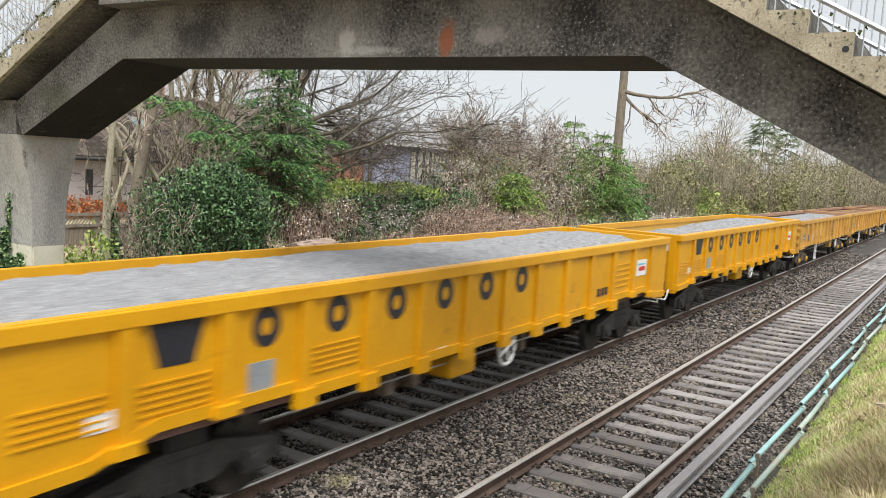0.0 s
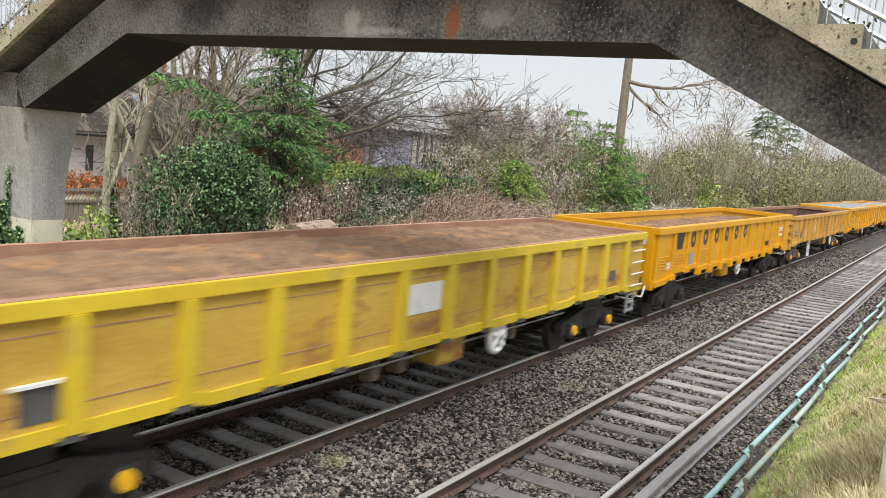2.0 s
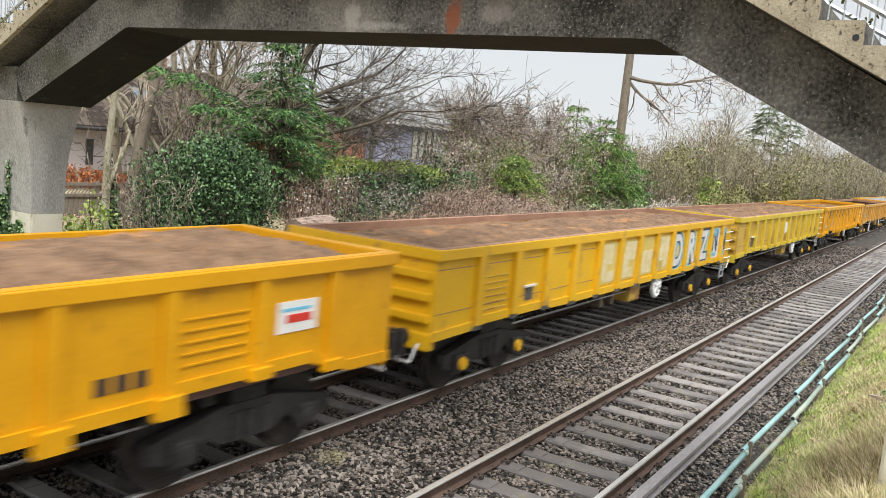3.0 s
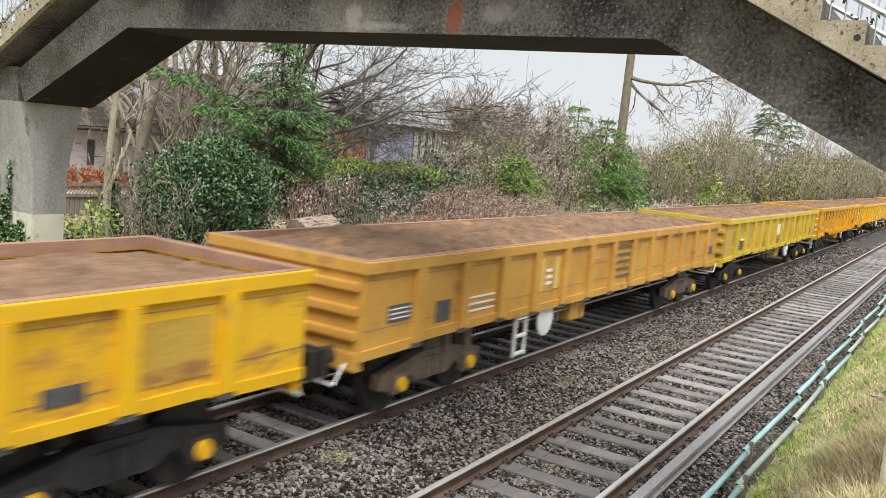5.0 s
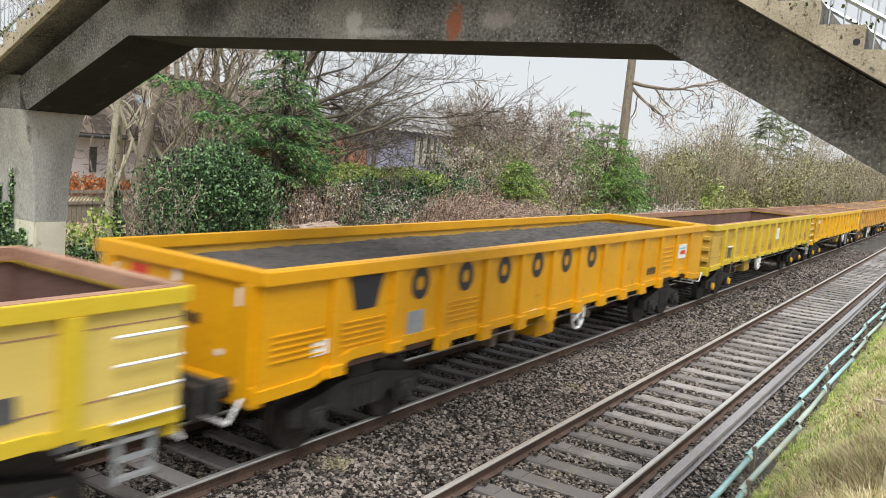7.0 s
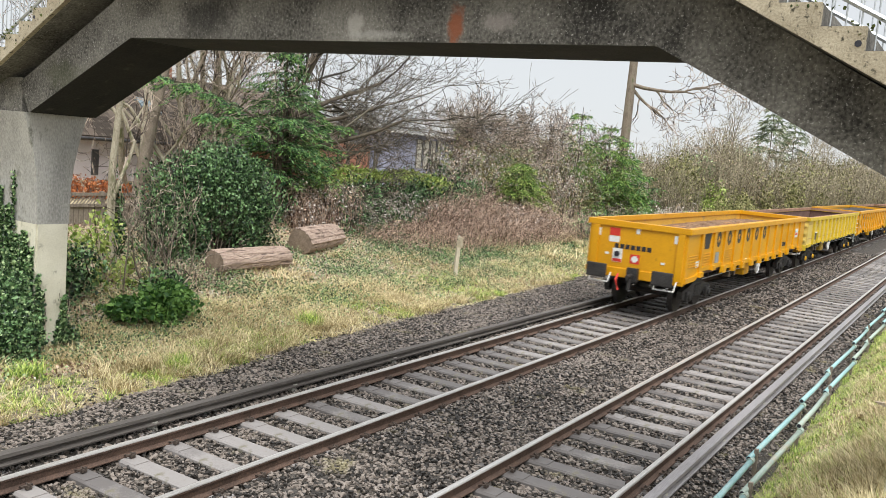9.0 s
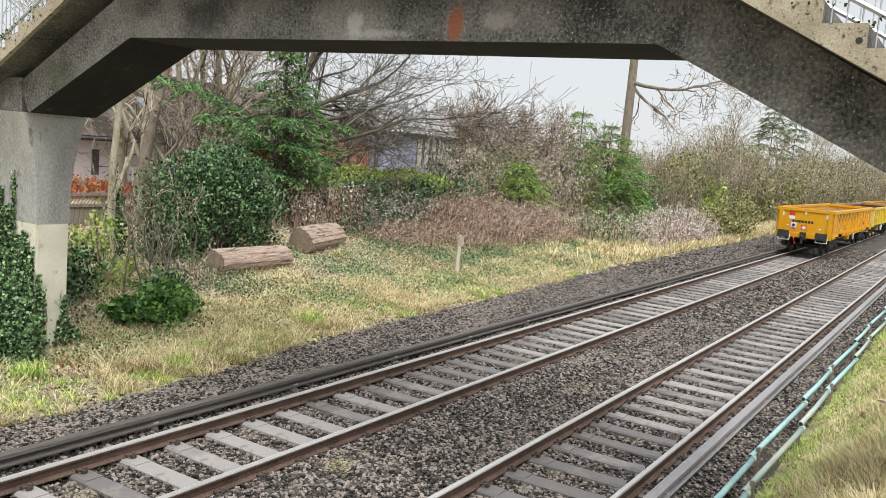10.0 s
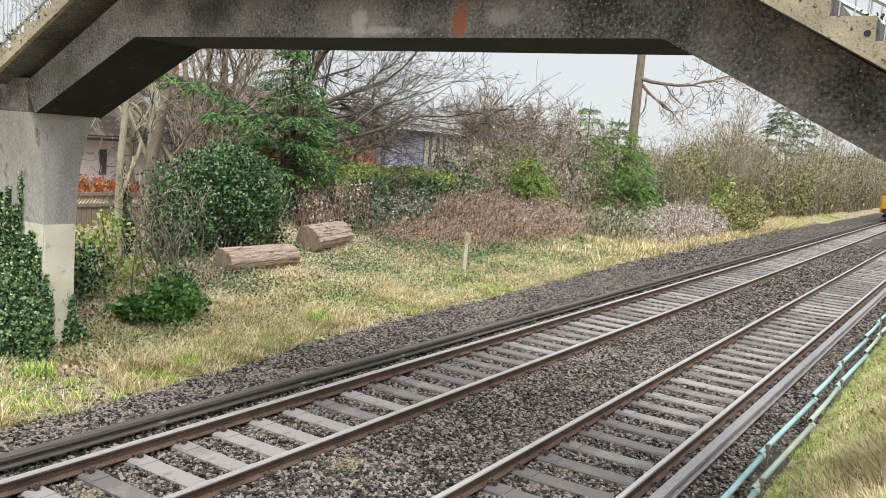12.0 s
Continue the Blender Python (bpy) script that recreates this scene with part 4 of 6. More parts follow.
def build_train():
    park = pose(0, TRACK_Y, 0)
    base_o = build_wagon("orange", 2.31, "orange", "orange", "orange", "orange_in", "orange-yellow open wagon with black painted marks, brown spoil inside")
    dress_orange(base_o)
    base_t = build_wagon("tan", 2.22, "tan", "tan", "rim_rust", "rusty_in", "faded ochre open wagon with rusty lining, empty", 2.95)
    dress_tan(base_t)
    base_y = build_wagon("ribbed", 2.27, "lime", "dirty", "rim_rust", "rusty_in", "yellow ribbed open wagon with rust-washed panels")
    dress_ribbed(base_y, 6)
    base_g = build_wagon("ribbed", 2.27, "yellow", "yellow", "rim_rust", "rusty_in", "bright yellow open wagon with sprayed graffiti lettering, full of spoil")
    dress_graffiti(base_g)
    base_b = build_wagon("ribbed", 2.22, "yellow", "worn_yellow", "rim_rust", "rusty_in", "bright yellow open wagon with worn patches, half full of spoil")
    n = 14
    for i in (12,):
        side_box(base_b, "worn_patch", panel_x(i, n), 1.6, 0.8, 0.6, "dirty", "worn brownish patch")
    side_box(base_b, "notice_plate", panel_x(0, n) + 0.3, 1.9, 0.4, 0.16, "white")
    side_box(base_b, "faded_logo", panel_x(9, n), 1.98, 0.5, 0.06, "red_faded")
    side_box(base_b, "data_plate", panel_x(2, n) - 0.2, 1.4, 0.3, 0.3, "dark_plate")
    for dx in (-0.4, 0.4):
        side_box(base_b, "pale_strip", panel_x(10, n) + dx, 1.75, 0.14, 0.6, "pale")
    side_box(base_b, "number_bar", panel_x(11, n), 1.4, 0.4, 0.16, "dark_plate")
    ladder(base_b, 2.85, 0.42, 1.05)
    base_p = build_wagon("ribbed", 2.27, "lime", "pale", "rim_rust", "rusty_in", "pale yellow ribbed open wagon with rusty lining, empty", -1.8)
    dress_ribbed(base_p, None)

    def copy(ob, label):
        return tagged(copy_thing(ob, park), label)
    o2 = copy(base_o, "orange-yellow open wagon with black painted marks, heaped with grey chippings")
    o3 = copy(base_o, "orange-yellow open wagon with black painted marks, part full of grey chippings")
    o4 = copy(base_o, "orange-yellow open wagon with black painted marks, heaped with brown spoil")
    o5 = copy(base_o, "orange-yellow open wagon with black painted marks, full of dark wet spoil")
    o6 = copy(base_o, "orange-yellow open wagon with black painted marks, last of train")
    t2 = build_wagon("tan", 2.22, "tan", "tan", "rim_rust", "rusty_in", "faded ochre open wagon with white marks, heaped with brown spoil", -2.75)
    dress_tan(t2)
    t3, t4, t5 = (copy(base_t, "faded ochre open wagon with spoil inside") for _ in range(3))
    y2 = copy(base_y, "yellow ribbed open wagon with white placard, full of spoil")
    y3 = build_wagon("ribbed", 2.27, "lime", "dirty", "rim_rust", "rusty_in", "yellow ribbed open wagon with white placard, empty", -1.8)
    dress_ribbed(y3)
    add_load(o2, "load_grey", 2.12, 0.20, 0.03, 11, "heap of grey stone chippings")
    add_load(o3, "load_grey", 1.95, 0.22, 0.06, 12, "heap of grey stone chippings", -0.12)
    add_load(base_o, "load_brown", 1.98, 0.06, 0.05, 13, "brown spoil")
    add_load(o4, "load_brown", 2.16, 0.22, 0.04, 14, "heap of brown spoil")
    add_load(o5, "load_dark", 2.04, 0.12, 0.05, 15, "dark wet spoil")
    add_load(o6, "load_brown", 1.95, 0.08, 0.05, 16, "brown spoil with some grey stone")
    add_load(base_y, "load_brown", 2.10, 0.16, 0.05, 17, "brown spoil")
    add_load(y2, "load_brown", 2.12, 0.16, 0.05, 18, "brown spoil")
    add_load(base_g, "load_brown", 2.10, 0.14, 0.04, 19, "brown spoil")
    add_load(t2, "load_brown", 2.10, 0.22, 0.05, 20, "heap of brown spoil")
    add_load(base_b, "load_brown", 2.04, 0.12, 0.05, 21, "brown spoil")
    for i, t in enumerate((t3, t4, t5)):
        add_load(t, "load_brown" if i else "load_grey", 1.95, 0.14, 0.05, 30 + i, "spoil and stone")
    for slot, w in ((-4, t5), (-3, t4), (-2, t3), (-1, o3), (0, o2), (1, base_t), (2, base_o), (3, base_y), (4, base_g), (5, o4), (6, y2), (7, t2), (8, base_b), (9, y3), (10, o5), (11, base_p), (12, o6)):
        put_wagon(slot, w)


build_train()
# ---- plants: materials and makers ----
M["bark"] = material("grey_brown_bark", (0.112, 0.088, 0.064), (0.304, 0.256, 0.200), 5, 60, 0.95, 0, 0.6, (0.12, 0.13, 0.07), 0.2, 5, stretch=(1, 1, 0.35))
M["pale_bark"] = material("pale_olive_bark", (0.256, 0.224, 0.160), (0.528, 0.480, 0.368), 4, 60, 0.9, 0, 0.5, (0.13, 0.14, 0.06), 0.3, 3, stretch=(1, 1, 0.35))
M["twig"] = material("brown_twigs", (0.050, 0.036, 0.028), (0.500, 0.410, 0.330), 1.2, 30, 0.9, 0, 0, island=0.7)
M["twig_red"] = material("russet_bramble_stems", (0.085, 0.050, 0.036), (0.600, 0.440, 0.340), 0.8, 30, 0.9, 0, 0, island=0.8)
M["twig_straw"] = material("straw_coloured_stems", (0.360, 0.270, 0.150), (0.690, 0.555, 0.360), 0.8, 30, 0.9, 0, 0, island=0.8)
# Twig colour paled to carry the haze of far growth.
M["twig_far"] = material("haze_tinted_olive_brown_twigs", (0.140, 0.120, 0.078), (0.440, 0.385, 0.270), 0.3, 8, 0.95, 0, 0, island=0.6)
M["ivy"] = leaf_material("dark_ivy_leaf", (0.012, 0.034, 0.012), (0.180, 0.315, 0.130), 0.34, 0.10)
M["ivy_pale"] = leaf_material("pale_ivy_leaf", (0.080, 0.150, 0.060), (0.460, 0.600, 0.300), 0.45, 0.2)
M["green"] = leaf_material("fresh_green_leaf", (0.035, 0.100, 0.020), (0.200, 0.360, 0.090), 0.55, 0.3)
M["lime_leaf"] = leaf_material("yellow_green_leaf", (0.200, 0.290, 0.060), (0.500, 0.590, 0.180), 0.55, 0.3)
M["conifer"] = leaf_material("conifer_spray", (0.020, 0.066, 0.026), (0.220, 0.400, 0.150), 0.6, 0.2)
M["conifer_mid"] = leaf_material("bright_conifer_spray", (0.062, 0.125, 0.028), (0.300, 0.440, 0.110), 0.6, 0.25)
M["conifer_tip"] = leaf_material("fresh_conifer_tip", (0.060, 0.170, 0.045), (0.260, 0.450, 0.120), 0.6, 0.25)
# Distance haze is mixed into these needle colours.
M["pine"] = leaf_material("haze_tinted_pine_needles", (0.130, 0.170, 0.110), (0.320, 0.370, 0.240), 0.8, 0.2)
M["dark_bark"] = material("dark_damp_bark", (0.045, 0.036, 0.026), (0.150, 0.122, 0.090), 5, 60, 0.95, 0, 0.6, (0.10, 0.11, 0.05), 0.2, 4, stretch=(1, 1, 0.35))
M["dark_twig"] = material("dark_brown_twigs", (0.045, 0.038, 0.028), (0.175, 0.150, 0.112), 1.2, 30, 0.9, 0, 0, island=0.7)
M["dead_leaf"] = leaf_material("dead_leaf", (0.130, 0.075, 0.046), (0.760, 0.580, 0.430), 0.8, 0.2)
M["beech"] = leaf_material("russet_beech_leaf", (0.330, 0.105, 0.038), (0.630, 0.240, 0.090), 0.8, 0.2)
M["fluff"] = leaf_material("pale_seed_fluff", (0.550, 0.500, 0.460), (0.850, 0.800, 0.760), 0.9, 0.3)
M["grass_green"] = leaf_material("green_grass_blade", (0.140, 0.260, 0.036), (0.680, 0.780, 0.230), 0.6, 0.3)
M["grass_straw"] = leaf_material("straw_grass_blade", (0.360, 0.285, 0.140), (0.900, 0.800, 0.520), 0.75, 0.3)
# Leaf colour lightened towards haze in the material itself.
M["olive"] = leaf_material("haze_tinted_olive_leaf", (0.120, 0.125, 0.045), (0.420, 0.410, 0.190), 0.8, 0.3)
M["pale_timber"] = material("sun_bleached_timber", (0.42, 0.37, 0.28), (0.72, 0.65, 0.52), 3, 50, 0.9, 0, 0.4, stretch=(6, 6, 1))
M["cut_wood"] = material("cut_log_face", (0.143, 0.104, 0.078), (0.325, 0.247, 0.182), 7, 60, 0.9, 0, 0.5)
M["log_bark"] = material("split_log_bark", (0.208, 0.143, 0.111), (0.520, 0.403, 0.325), 6, 60, 0.95, 0, 1.0, (0.07, 0.045, 0.035), 0.3, 5, stretch=(0.25, 2.5, 2.5))
M["render_wall"] = material("pinkish_white_render", (0.72, 0.65, 0.66), (0.84, 0.78, 0.79), 1, 30, 0.9, 0, 0.1)
M["roof"] = material("brown_roof_tile", (0.060, 0.046, 0.036), (0.160, 0.125, 0.100), 2, 40, 0.9, 0, 0.3, (0.22, 0.20, 0.15), 0.15, 5, random_object=0.6)
M["roof_far"] = material("mottled_brown_roof_tile", (0.060, 0.046, 0.036), (0.160, 0.125, 0.100), 2, 40, 0.9, 0, 0.3, (0.22, 0.20, 0.15), 0.15, 5, island=0.6)
M["brick"] = material("red_brick", (0.34, 0.15, 0.10), (0.50, 0.25, 0.17), 6, 50, 0.9, 0, 0.3)
M["clad"] = material("blue_grey_cladding", (0.28, 0.295, 0.40), (0.44, 0.46, 0.60), 3, 40, 0.8, 0, 0.1)
M["curtain"] = material("cream_curtain", (0.55, 0.53, 0.45), (0.70, 0.68, 0.60), 2, 30, 0.9)
M["glass"] = material("window_glass", (0.20, 0.26, 0.29), (0.30, 0.37, 0.40), 1, 5, 0.08, 0, 0)


def leaves(centres, size, rng, droop=0.0, long=1.5):
    """One folded four-cornered leaf at each centre, turned at random."""
    n = len(centres)
    a = rng.normal(0, 1, (n, 3))
    a[:, 2] -= droop
    a /= np.linalg.norm(a, axis=1, keepdims=True)
    b = np.cross(a, rng.normal(0, 1, (n, 3)))
    b /= np.linalg.norm(b, axis=1, keepdims=True) + 1e-9
    c = np.cross(a, b)
    s = (size * rng.uniform(0.6, 1.4, n))[:, None]
    p = np.asarray(centres)
    v = np.stack([p - a * s * long * 0.5, p + b * s * 0.5 + c * s * 0.12, p + a * s * long * 0.5, p - b * s * 0.5 + c * s * 0.12], 1).reshape(-1, 3)
    return v, np.arange(4 * n).reshape(n, 4)


def sticks(segs, sides=3):
    """Tapered prisms from rows of x, y, z, x, y, z, r0, r1."""
    s = np.asarray(segs, dtype=float)
    p, q, r0, r1 = s[:, :3], s[:, 3:6], s[:, 6], s[:, 7]
    d = q - p
    d /= np.linalg.norm(d, axis=1, keepdims=True) + 1e-9
    ref = np.where(np.abs(d[:, 2:3]) < 0.9, np.array([[0, 0, 1.0]]), np.array([[1.0, 0, 0]]))
    a = np.cross(d, ref)
    a /= np.linalg.norm(a, axis=1, keepdims=True) + 1e-9
    b = np.cross(d, a)
    ring = [(a * math.cos(2 * math.pi * k / sides) + b * math.sin(2 * math.pi * k / sides)) for k in range(sides)]
    v = np.stack([p + e * r0[:, None] for e in ring] + [q + e * r1[:, None] for e in ring], 1)
    f = np.array([(k, (k + 1) % sides, sides + (k + 1) % sides, sides + k) for k in range(sides)])
    n = len(s)
    return v.reshape(-1, 3), (f[None] + (np.arange(n) * 2 * sides)[:, None, None]).reshape(-1, 4)


def under(parent, name, vf, mat, label="", smooth=False):
    ob = new(name, arrays(name, vf[0], vf[1], mat, smooth))
    ob.parent = parent
    return tagged(ob, label)


def grow(rng, p, d, length, radius, depth, out, up=0.15, kids=4, spread=0.8, keep=0.62, wob=0.22):
    """A limb that bends on its way and splits into thinner ones."""
    n = 4 if depth > 1 else 3
    p, d = np.array(p, dtype=float), np.array(d, dtype=float)
    d /= np.linalg.norm(d)
    pts = [p]
    for i in range(n):
        d = d + rng.normal(0, wob * (0.4 if radius > 0.1 else 1.0), 3) + np.array([0, 0, up])
        d /= np.linalg.norm(d)
        q = p + d * length / n
        ra, rb = radius * (1 - 0.45 * i / n), radius * (1 - 0.45 * (i + 1) / n)
        out.append((*p, *q, ra, rb, depth))
        p = q
        pts.append((p, d.copy(), rb))
    if depth <= 0:
        return
    for k in range(kids):
        f = rng.integers(1, n + 1) if k else n
        b, bd, br = pts[f]
        nd = bd + rng.normal(0, spread, 3) * (0.45 if k == 0 else 1.0)
        grow(rng, b, nd, length * keep * rng.uniform(0.75, 1.2), br * (0.85 if k == 0 else 0.62), depth - 1, out, up, kids, spread, keep, wob)


def bare_tree(name, label, x, y, height, trunk_r, seed, depth=4, lean=(0, 0), kids=4, spread=0.75, up=0.12, bark="bark", keep=0.62, stems=1, first=0.42, twig=0.007, z=None, wob=0.2, crown="twig"):
    rng = np.random.default_rng(seed)
    z0 = float(ground_z(np.array(x), np.array(y))) - 0.1 if z is None else z
    tree = thing(name, label, "tree")
    every = []
    for s in range(stems):
        off = rng.normal(0, 0.22, 2) if stems > 1 else (0, 0)
        ln = (lean[0] + off[0] * 0.7, lean[1] + off[1] * 0.7)
        out = []
        grow(rng, (x + off[0], y + off[1], z0), (ln[0], ln[1], 1), height * first, trunk_r, depth, out, up, kids, spread, keep, wob)
        a = np.array(out)
        a[:, 6:8] = np.maximum(a[:, 6:8], twig)
        thick = a[:, 8] >= depth - 1
        under(tree, "trunk" if height > 4 else "stem", sticks(a[thick, :8], 7), M[bark], "", True)
        under(tree, "crown", sticks(a[~thick, :8], 3), M[crown], "bare twiggy crown")
        every.append(a)
    a = np.concatenate(every)
    return tree, a


def ellipsoid_points(rng, n, c, r, shell=0.45):
    d = rng.normal(0, 1, (n, 3))
    d /= np.linalg.norm(d, axis=1, keepdims=True)
    k = 1 - shell * rng.uniform(0, 1, n) ** 1.5
    lump = 1 + 0.22 * np.sin(d[:, 0] * 5.1 + d[:, 2] * 4.3 + c[0]) + 0.13 * np.sin(d[:, 1] * 7.7 - d[:, 2] * 6.1 + c[1]) + 0.13 * np.sin(d[:, 0] * 13 + d[:, 1] * 11) + 0.08 * np.sin(d[:, 2] * 17 + d[:, 0] * 9)
    return np.array(c) + d * np.array(r) * (k * lump)[:, None]


def leafy_bush(name, label, lumps, n, size, mat, seed, stems=60, category="bush", twig="twig"):
    """Leaves in overlapping uneven lumps over a cage of stems."""
    rng = np.random.default_rng(seed)
    bush = thing(name, label, category)
    vol = np.array([r[0] * r[1] + r[1] * r[2] + r[0] * r[2] for c, r in lumps])
    pts = np.concatenate([ellipsoid_points(rng, int(n * v / vol.sum()), c, r) for (c, r), v in zip(lumps, vol)])
    gz = ground_z(pts[:, 0], pts[:, 1])
    pts = pts[pts[:, 2] > gz - 0.02]
    under(bush, "foliage", leaves(pts, size, rng, 0.5), M[mat])
    segs = []
    for k in range(stems):
        c, r = lumps[rng.integers(len(lumps))]
        b = np.array((c[0] + rng.normal(0, 0.15) * r[0], c[1] + rng.normal(0, 0.15) * r[1], 0))
        b[2] = ground_z(b[0], b[1]) - 0.05
        t = ellipsoid_points(rng, 1, c, np.array(r) * 1.05, 0.1)[0]
        m = (b + t) / 2 + rng.normal(0, 0.12, 3)
        segs += [(*b, *m, 0.025, 0.014), (*m, *t, 0.014, 0.005)]
    tagged(under(bush, "stem_tangle", sticks(segs), M[twig]), kind="stuff")
    return bush


def thicket(name, label, x0, x1, y0, y1, height, n, mat, seed, arch=0.5, radius=0.006, leaf=None, n_leaf=0, leaf_size=0.05, category="thicket", hump=True, leaf_from=0.3, lean=(0, 0), leaf2=None, long=1.5, ragged=0.38, lump=None):
    """A tangle of arching stems with what leaves hang on it."""
    rng = np.random.default_rng(seed)
    x, y = rng.uniform(x0, x1, n), rng.uniform(y0, y1, n)
    env = 1.0
    if hump:
        env = np.sqrt(np.clip(1 - ((x - (x0 + x1) / 2) / ((x1 - x0) / 2)) ** 2 * 0.75, 0.05, 1)) * np.sqrt(np.clip(1 - ((y - (y0 + y1) / 2) / ((y1 - y0) / 2)) ** 2 * 0.6, 0.05, 1))
    h = height * env * (0.2 + 0.8 * rng.uniform(0, 1.0, n) ** 1.2) * np.clip(0.72 + ragged * smooth_noise(x, y, lump or max(0.8, height * 0.45), seed), 0.2, 1.3)
    a = rng.uniform(0, 2 * math.pi, n)
    out = arch * h * rng.uniform(0.3, 1.6, n)
    dx, dy = np.cos(a) * out + lean[0] * h, np.sin(a) * out + lean[1] * h
    k = 6
    t = np.linspace(0, 1, k + 1)
    over = rng.uniform(0.55, 1.0, n)
    px = x[:, None] + dx[:, None] * t ** 1.6
    py = y[:, None] + dy[:, None] * t ** 1.6
    pz = ground_z(x, y)[:, None] - 0.03 + h[:, None] * np.sin(np.minimum(t[None] / over[:, None] * math.pi / 2, math.pi * 0.72))
    jit = rng.normal(0, 0.03, (n, k + 1, 3)) * np.minimum(h, 2)[:, None, None]
    p = np.stack([px, py, pz], -1) + jit
    r = radius * rng.uniform(0.6, 1.6, n)[:, None] * np.linspace(1.3, 0.5, k + 1)
    segs = np.concatenate([p[:, :-1], p[:, 1:], r[:, :-1, None], r[:, 1:, None]], -1).reshape(-1, 8)
    ob = thing(name, label, category)
    tagged(under(ob, "stem_tangle", sticks(segs), M[mat]), kind="stuff")
    for lf, share in ((leaf, 1.0), (leaf2, 0.6)):
        if lf and n_leaf:
            m = int(n_leaf * share)
            i, j = rng.integers(0, n, m), rng.integers(int(k * leaf_from), k + 1, m)
            pts = p[i, j] + rng.normal(0, 0.07, (m, 3)) * max(0.6, height / 3)
            under(ob, "leaves", leaves(pts, leaf_size, rng, 0.3, long), M[lf])
    return ob


def sprigs(p, d, length, width, rng):
    """Narrow pointed sprays lying along given directions."""
    n = len(p)
    d = d + rng.normal(0, 0.22, (n, 3))
    d /= np.linalg.norm(d, axis=1, keepdims=True) + 1e-9
    b = np.cross(d, rng.normal(0, 0.5, (n, 3)) + np.array([0, 0, 1.0]))
    b /= np.linalg.norm(b, axis=1, keepdims=True) + 1e-9
    ln = (length * rng.uniform(0.6, 1.4, n))[:, None]
    w = (width * rng.uniform(0.6, 1.4, n))[:, None]
    v = np.stack([p, p + d * ln * 0.4 + b * w, p + d * ln - np.array([0, 0, 0.25]) * ln, p + d * ln * 0.4 - b * w], 1).reshape(-1, 3)
    return v, np.arange(4 * n).reshape(n, 4)


def bough(rng, base, az, reach, rise, droop, segs, pts, dirs, tips, step, sprig):
    """One side branch with flat branchlets to either side, sagging at the end."""
    ax = np.array((math.cos(az), math.sin(az), 0.0))
    side = np.array((-ax[1], ax[0], 0.0))
    at = lambda t: base + ax * reach * t + np.array((0, 0, reach * (rise * t - droop * t * t)))
    for j in range(4):
        segs.append((*at(j / 4), *at((j + 1) / 4), max(0.006, 0.014 * reach * (1 - j / 4)), max(0.004, 0.014 * reach * (0.75 - j / 4))))
    m = max(4, int(reach / step))
    for k in range(m):
        t = 0.18 + 0.82 * (k + rng.uniform(0, 1)) / m
        c = at(t)
        for s in (-1, 1):
            bl = reach * 0.42 * (1.15 - t) * rng.uniform(0.5, 1.3) + sprig
            bd = ax * rng.uniform(0.6, 1.1) + side * s * rng.uniform(0.3, 1.0) + np.array((0, 0, rng.normal(-0.12, 0.18)))
            bd /= np.linalg.norm(bd)
            q = max(3, int(bl / (sprig * 0.6)))
            u = np.linspace(0, 1, q)[:, None]
            pts.append(c + bd * bl * u - np.array((0, 0, 0.25)) * bl * u * u)
            fan = side * rng.normal(0, 0.6, q)[:, None]
            dirs.append(bd + fan)
            tips.append(np.full(q, t) * 0.6 + 0.5 * u[:, 0] + rng.normal(0, 0.15, q))


def conifer(name, label, x, y, height, width, n, size, mat, seed, z=None, bottom=0.05, tiers=16, tip="conifer_tip", step=0.16, gap=0.25, per=6):
    """Uneven tiers of sagging side branches with feathery flat sprays."""
    rng = np.random.default_rng(seed)
    z0 = float(ground_z(np.array(x), np.array(y))) - 0.05 if z is None else z
    tree = thing(name, label, "tree")
    segs, pts, dirs, tips = [(x, y, z0, x + 0.05, y, z0 + height, 0.10, 0.015)], [], [], []
    k = size / 0.085
    for i in range(tiers):
        f = bottom + (1 - bottom) * (i + rng.uniform(-0.4, 0.4)) / tiers
        for az in rng.uniform(0, 6.283) + np.arange(per) * 6.283 / per:
            if rng.uniform() < gap:
                continue
            reach = width * (1 - f) ** 0.75 * rng.uniform(0.35, 1.25) + 0.2
            bough(rng, np.array((x, y, z0 + height * f)), az + rng.normal(0, 0.3), reach, rng.uniform(0.0, 0.6), rng.uniform(0.2, 0.75), segs, pts, dirs, tips, step * k, 0.11 * k)
    p, d, t = np.concatenate(pts), np.concatenate(dirs), np.concatenate(tips)
    young = t > 0.74
    under(tree, "trunk", sticks(segs, 4), M["dark_bark"])
    under(tree, "foliage", sprigs(p[~young], d[~young], 0.17 * k, 0.024 * k, rng), M[mat])
    under(tree, "young_foliage", sprigs(p[young], d[young], 0.17 * k, 0.024 * k, rng), M[tip], "brighter green branch tips")
    return tree


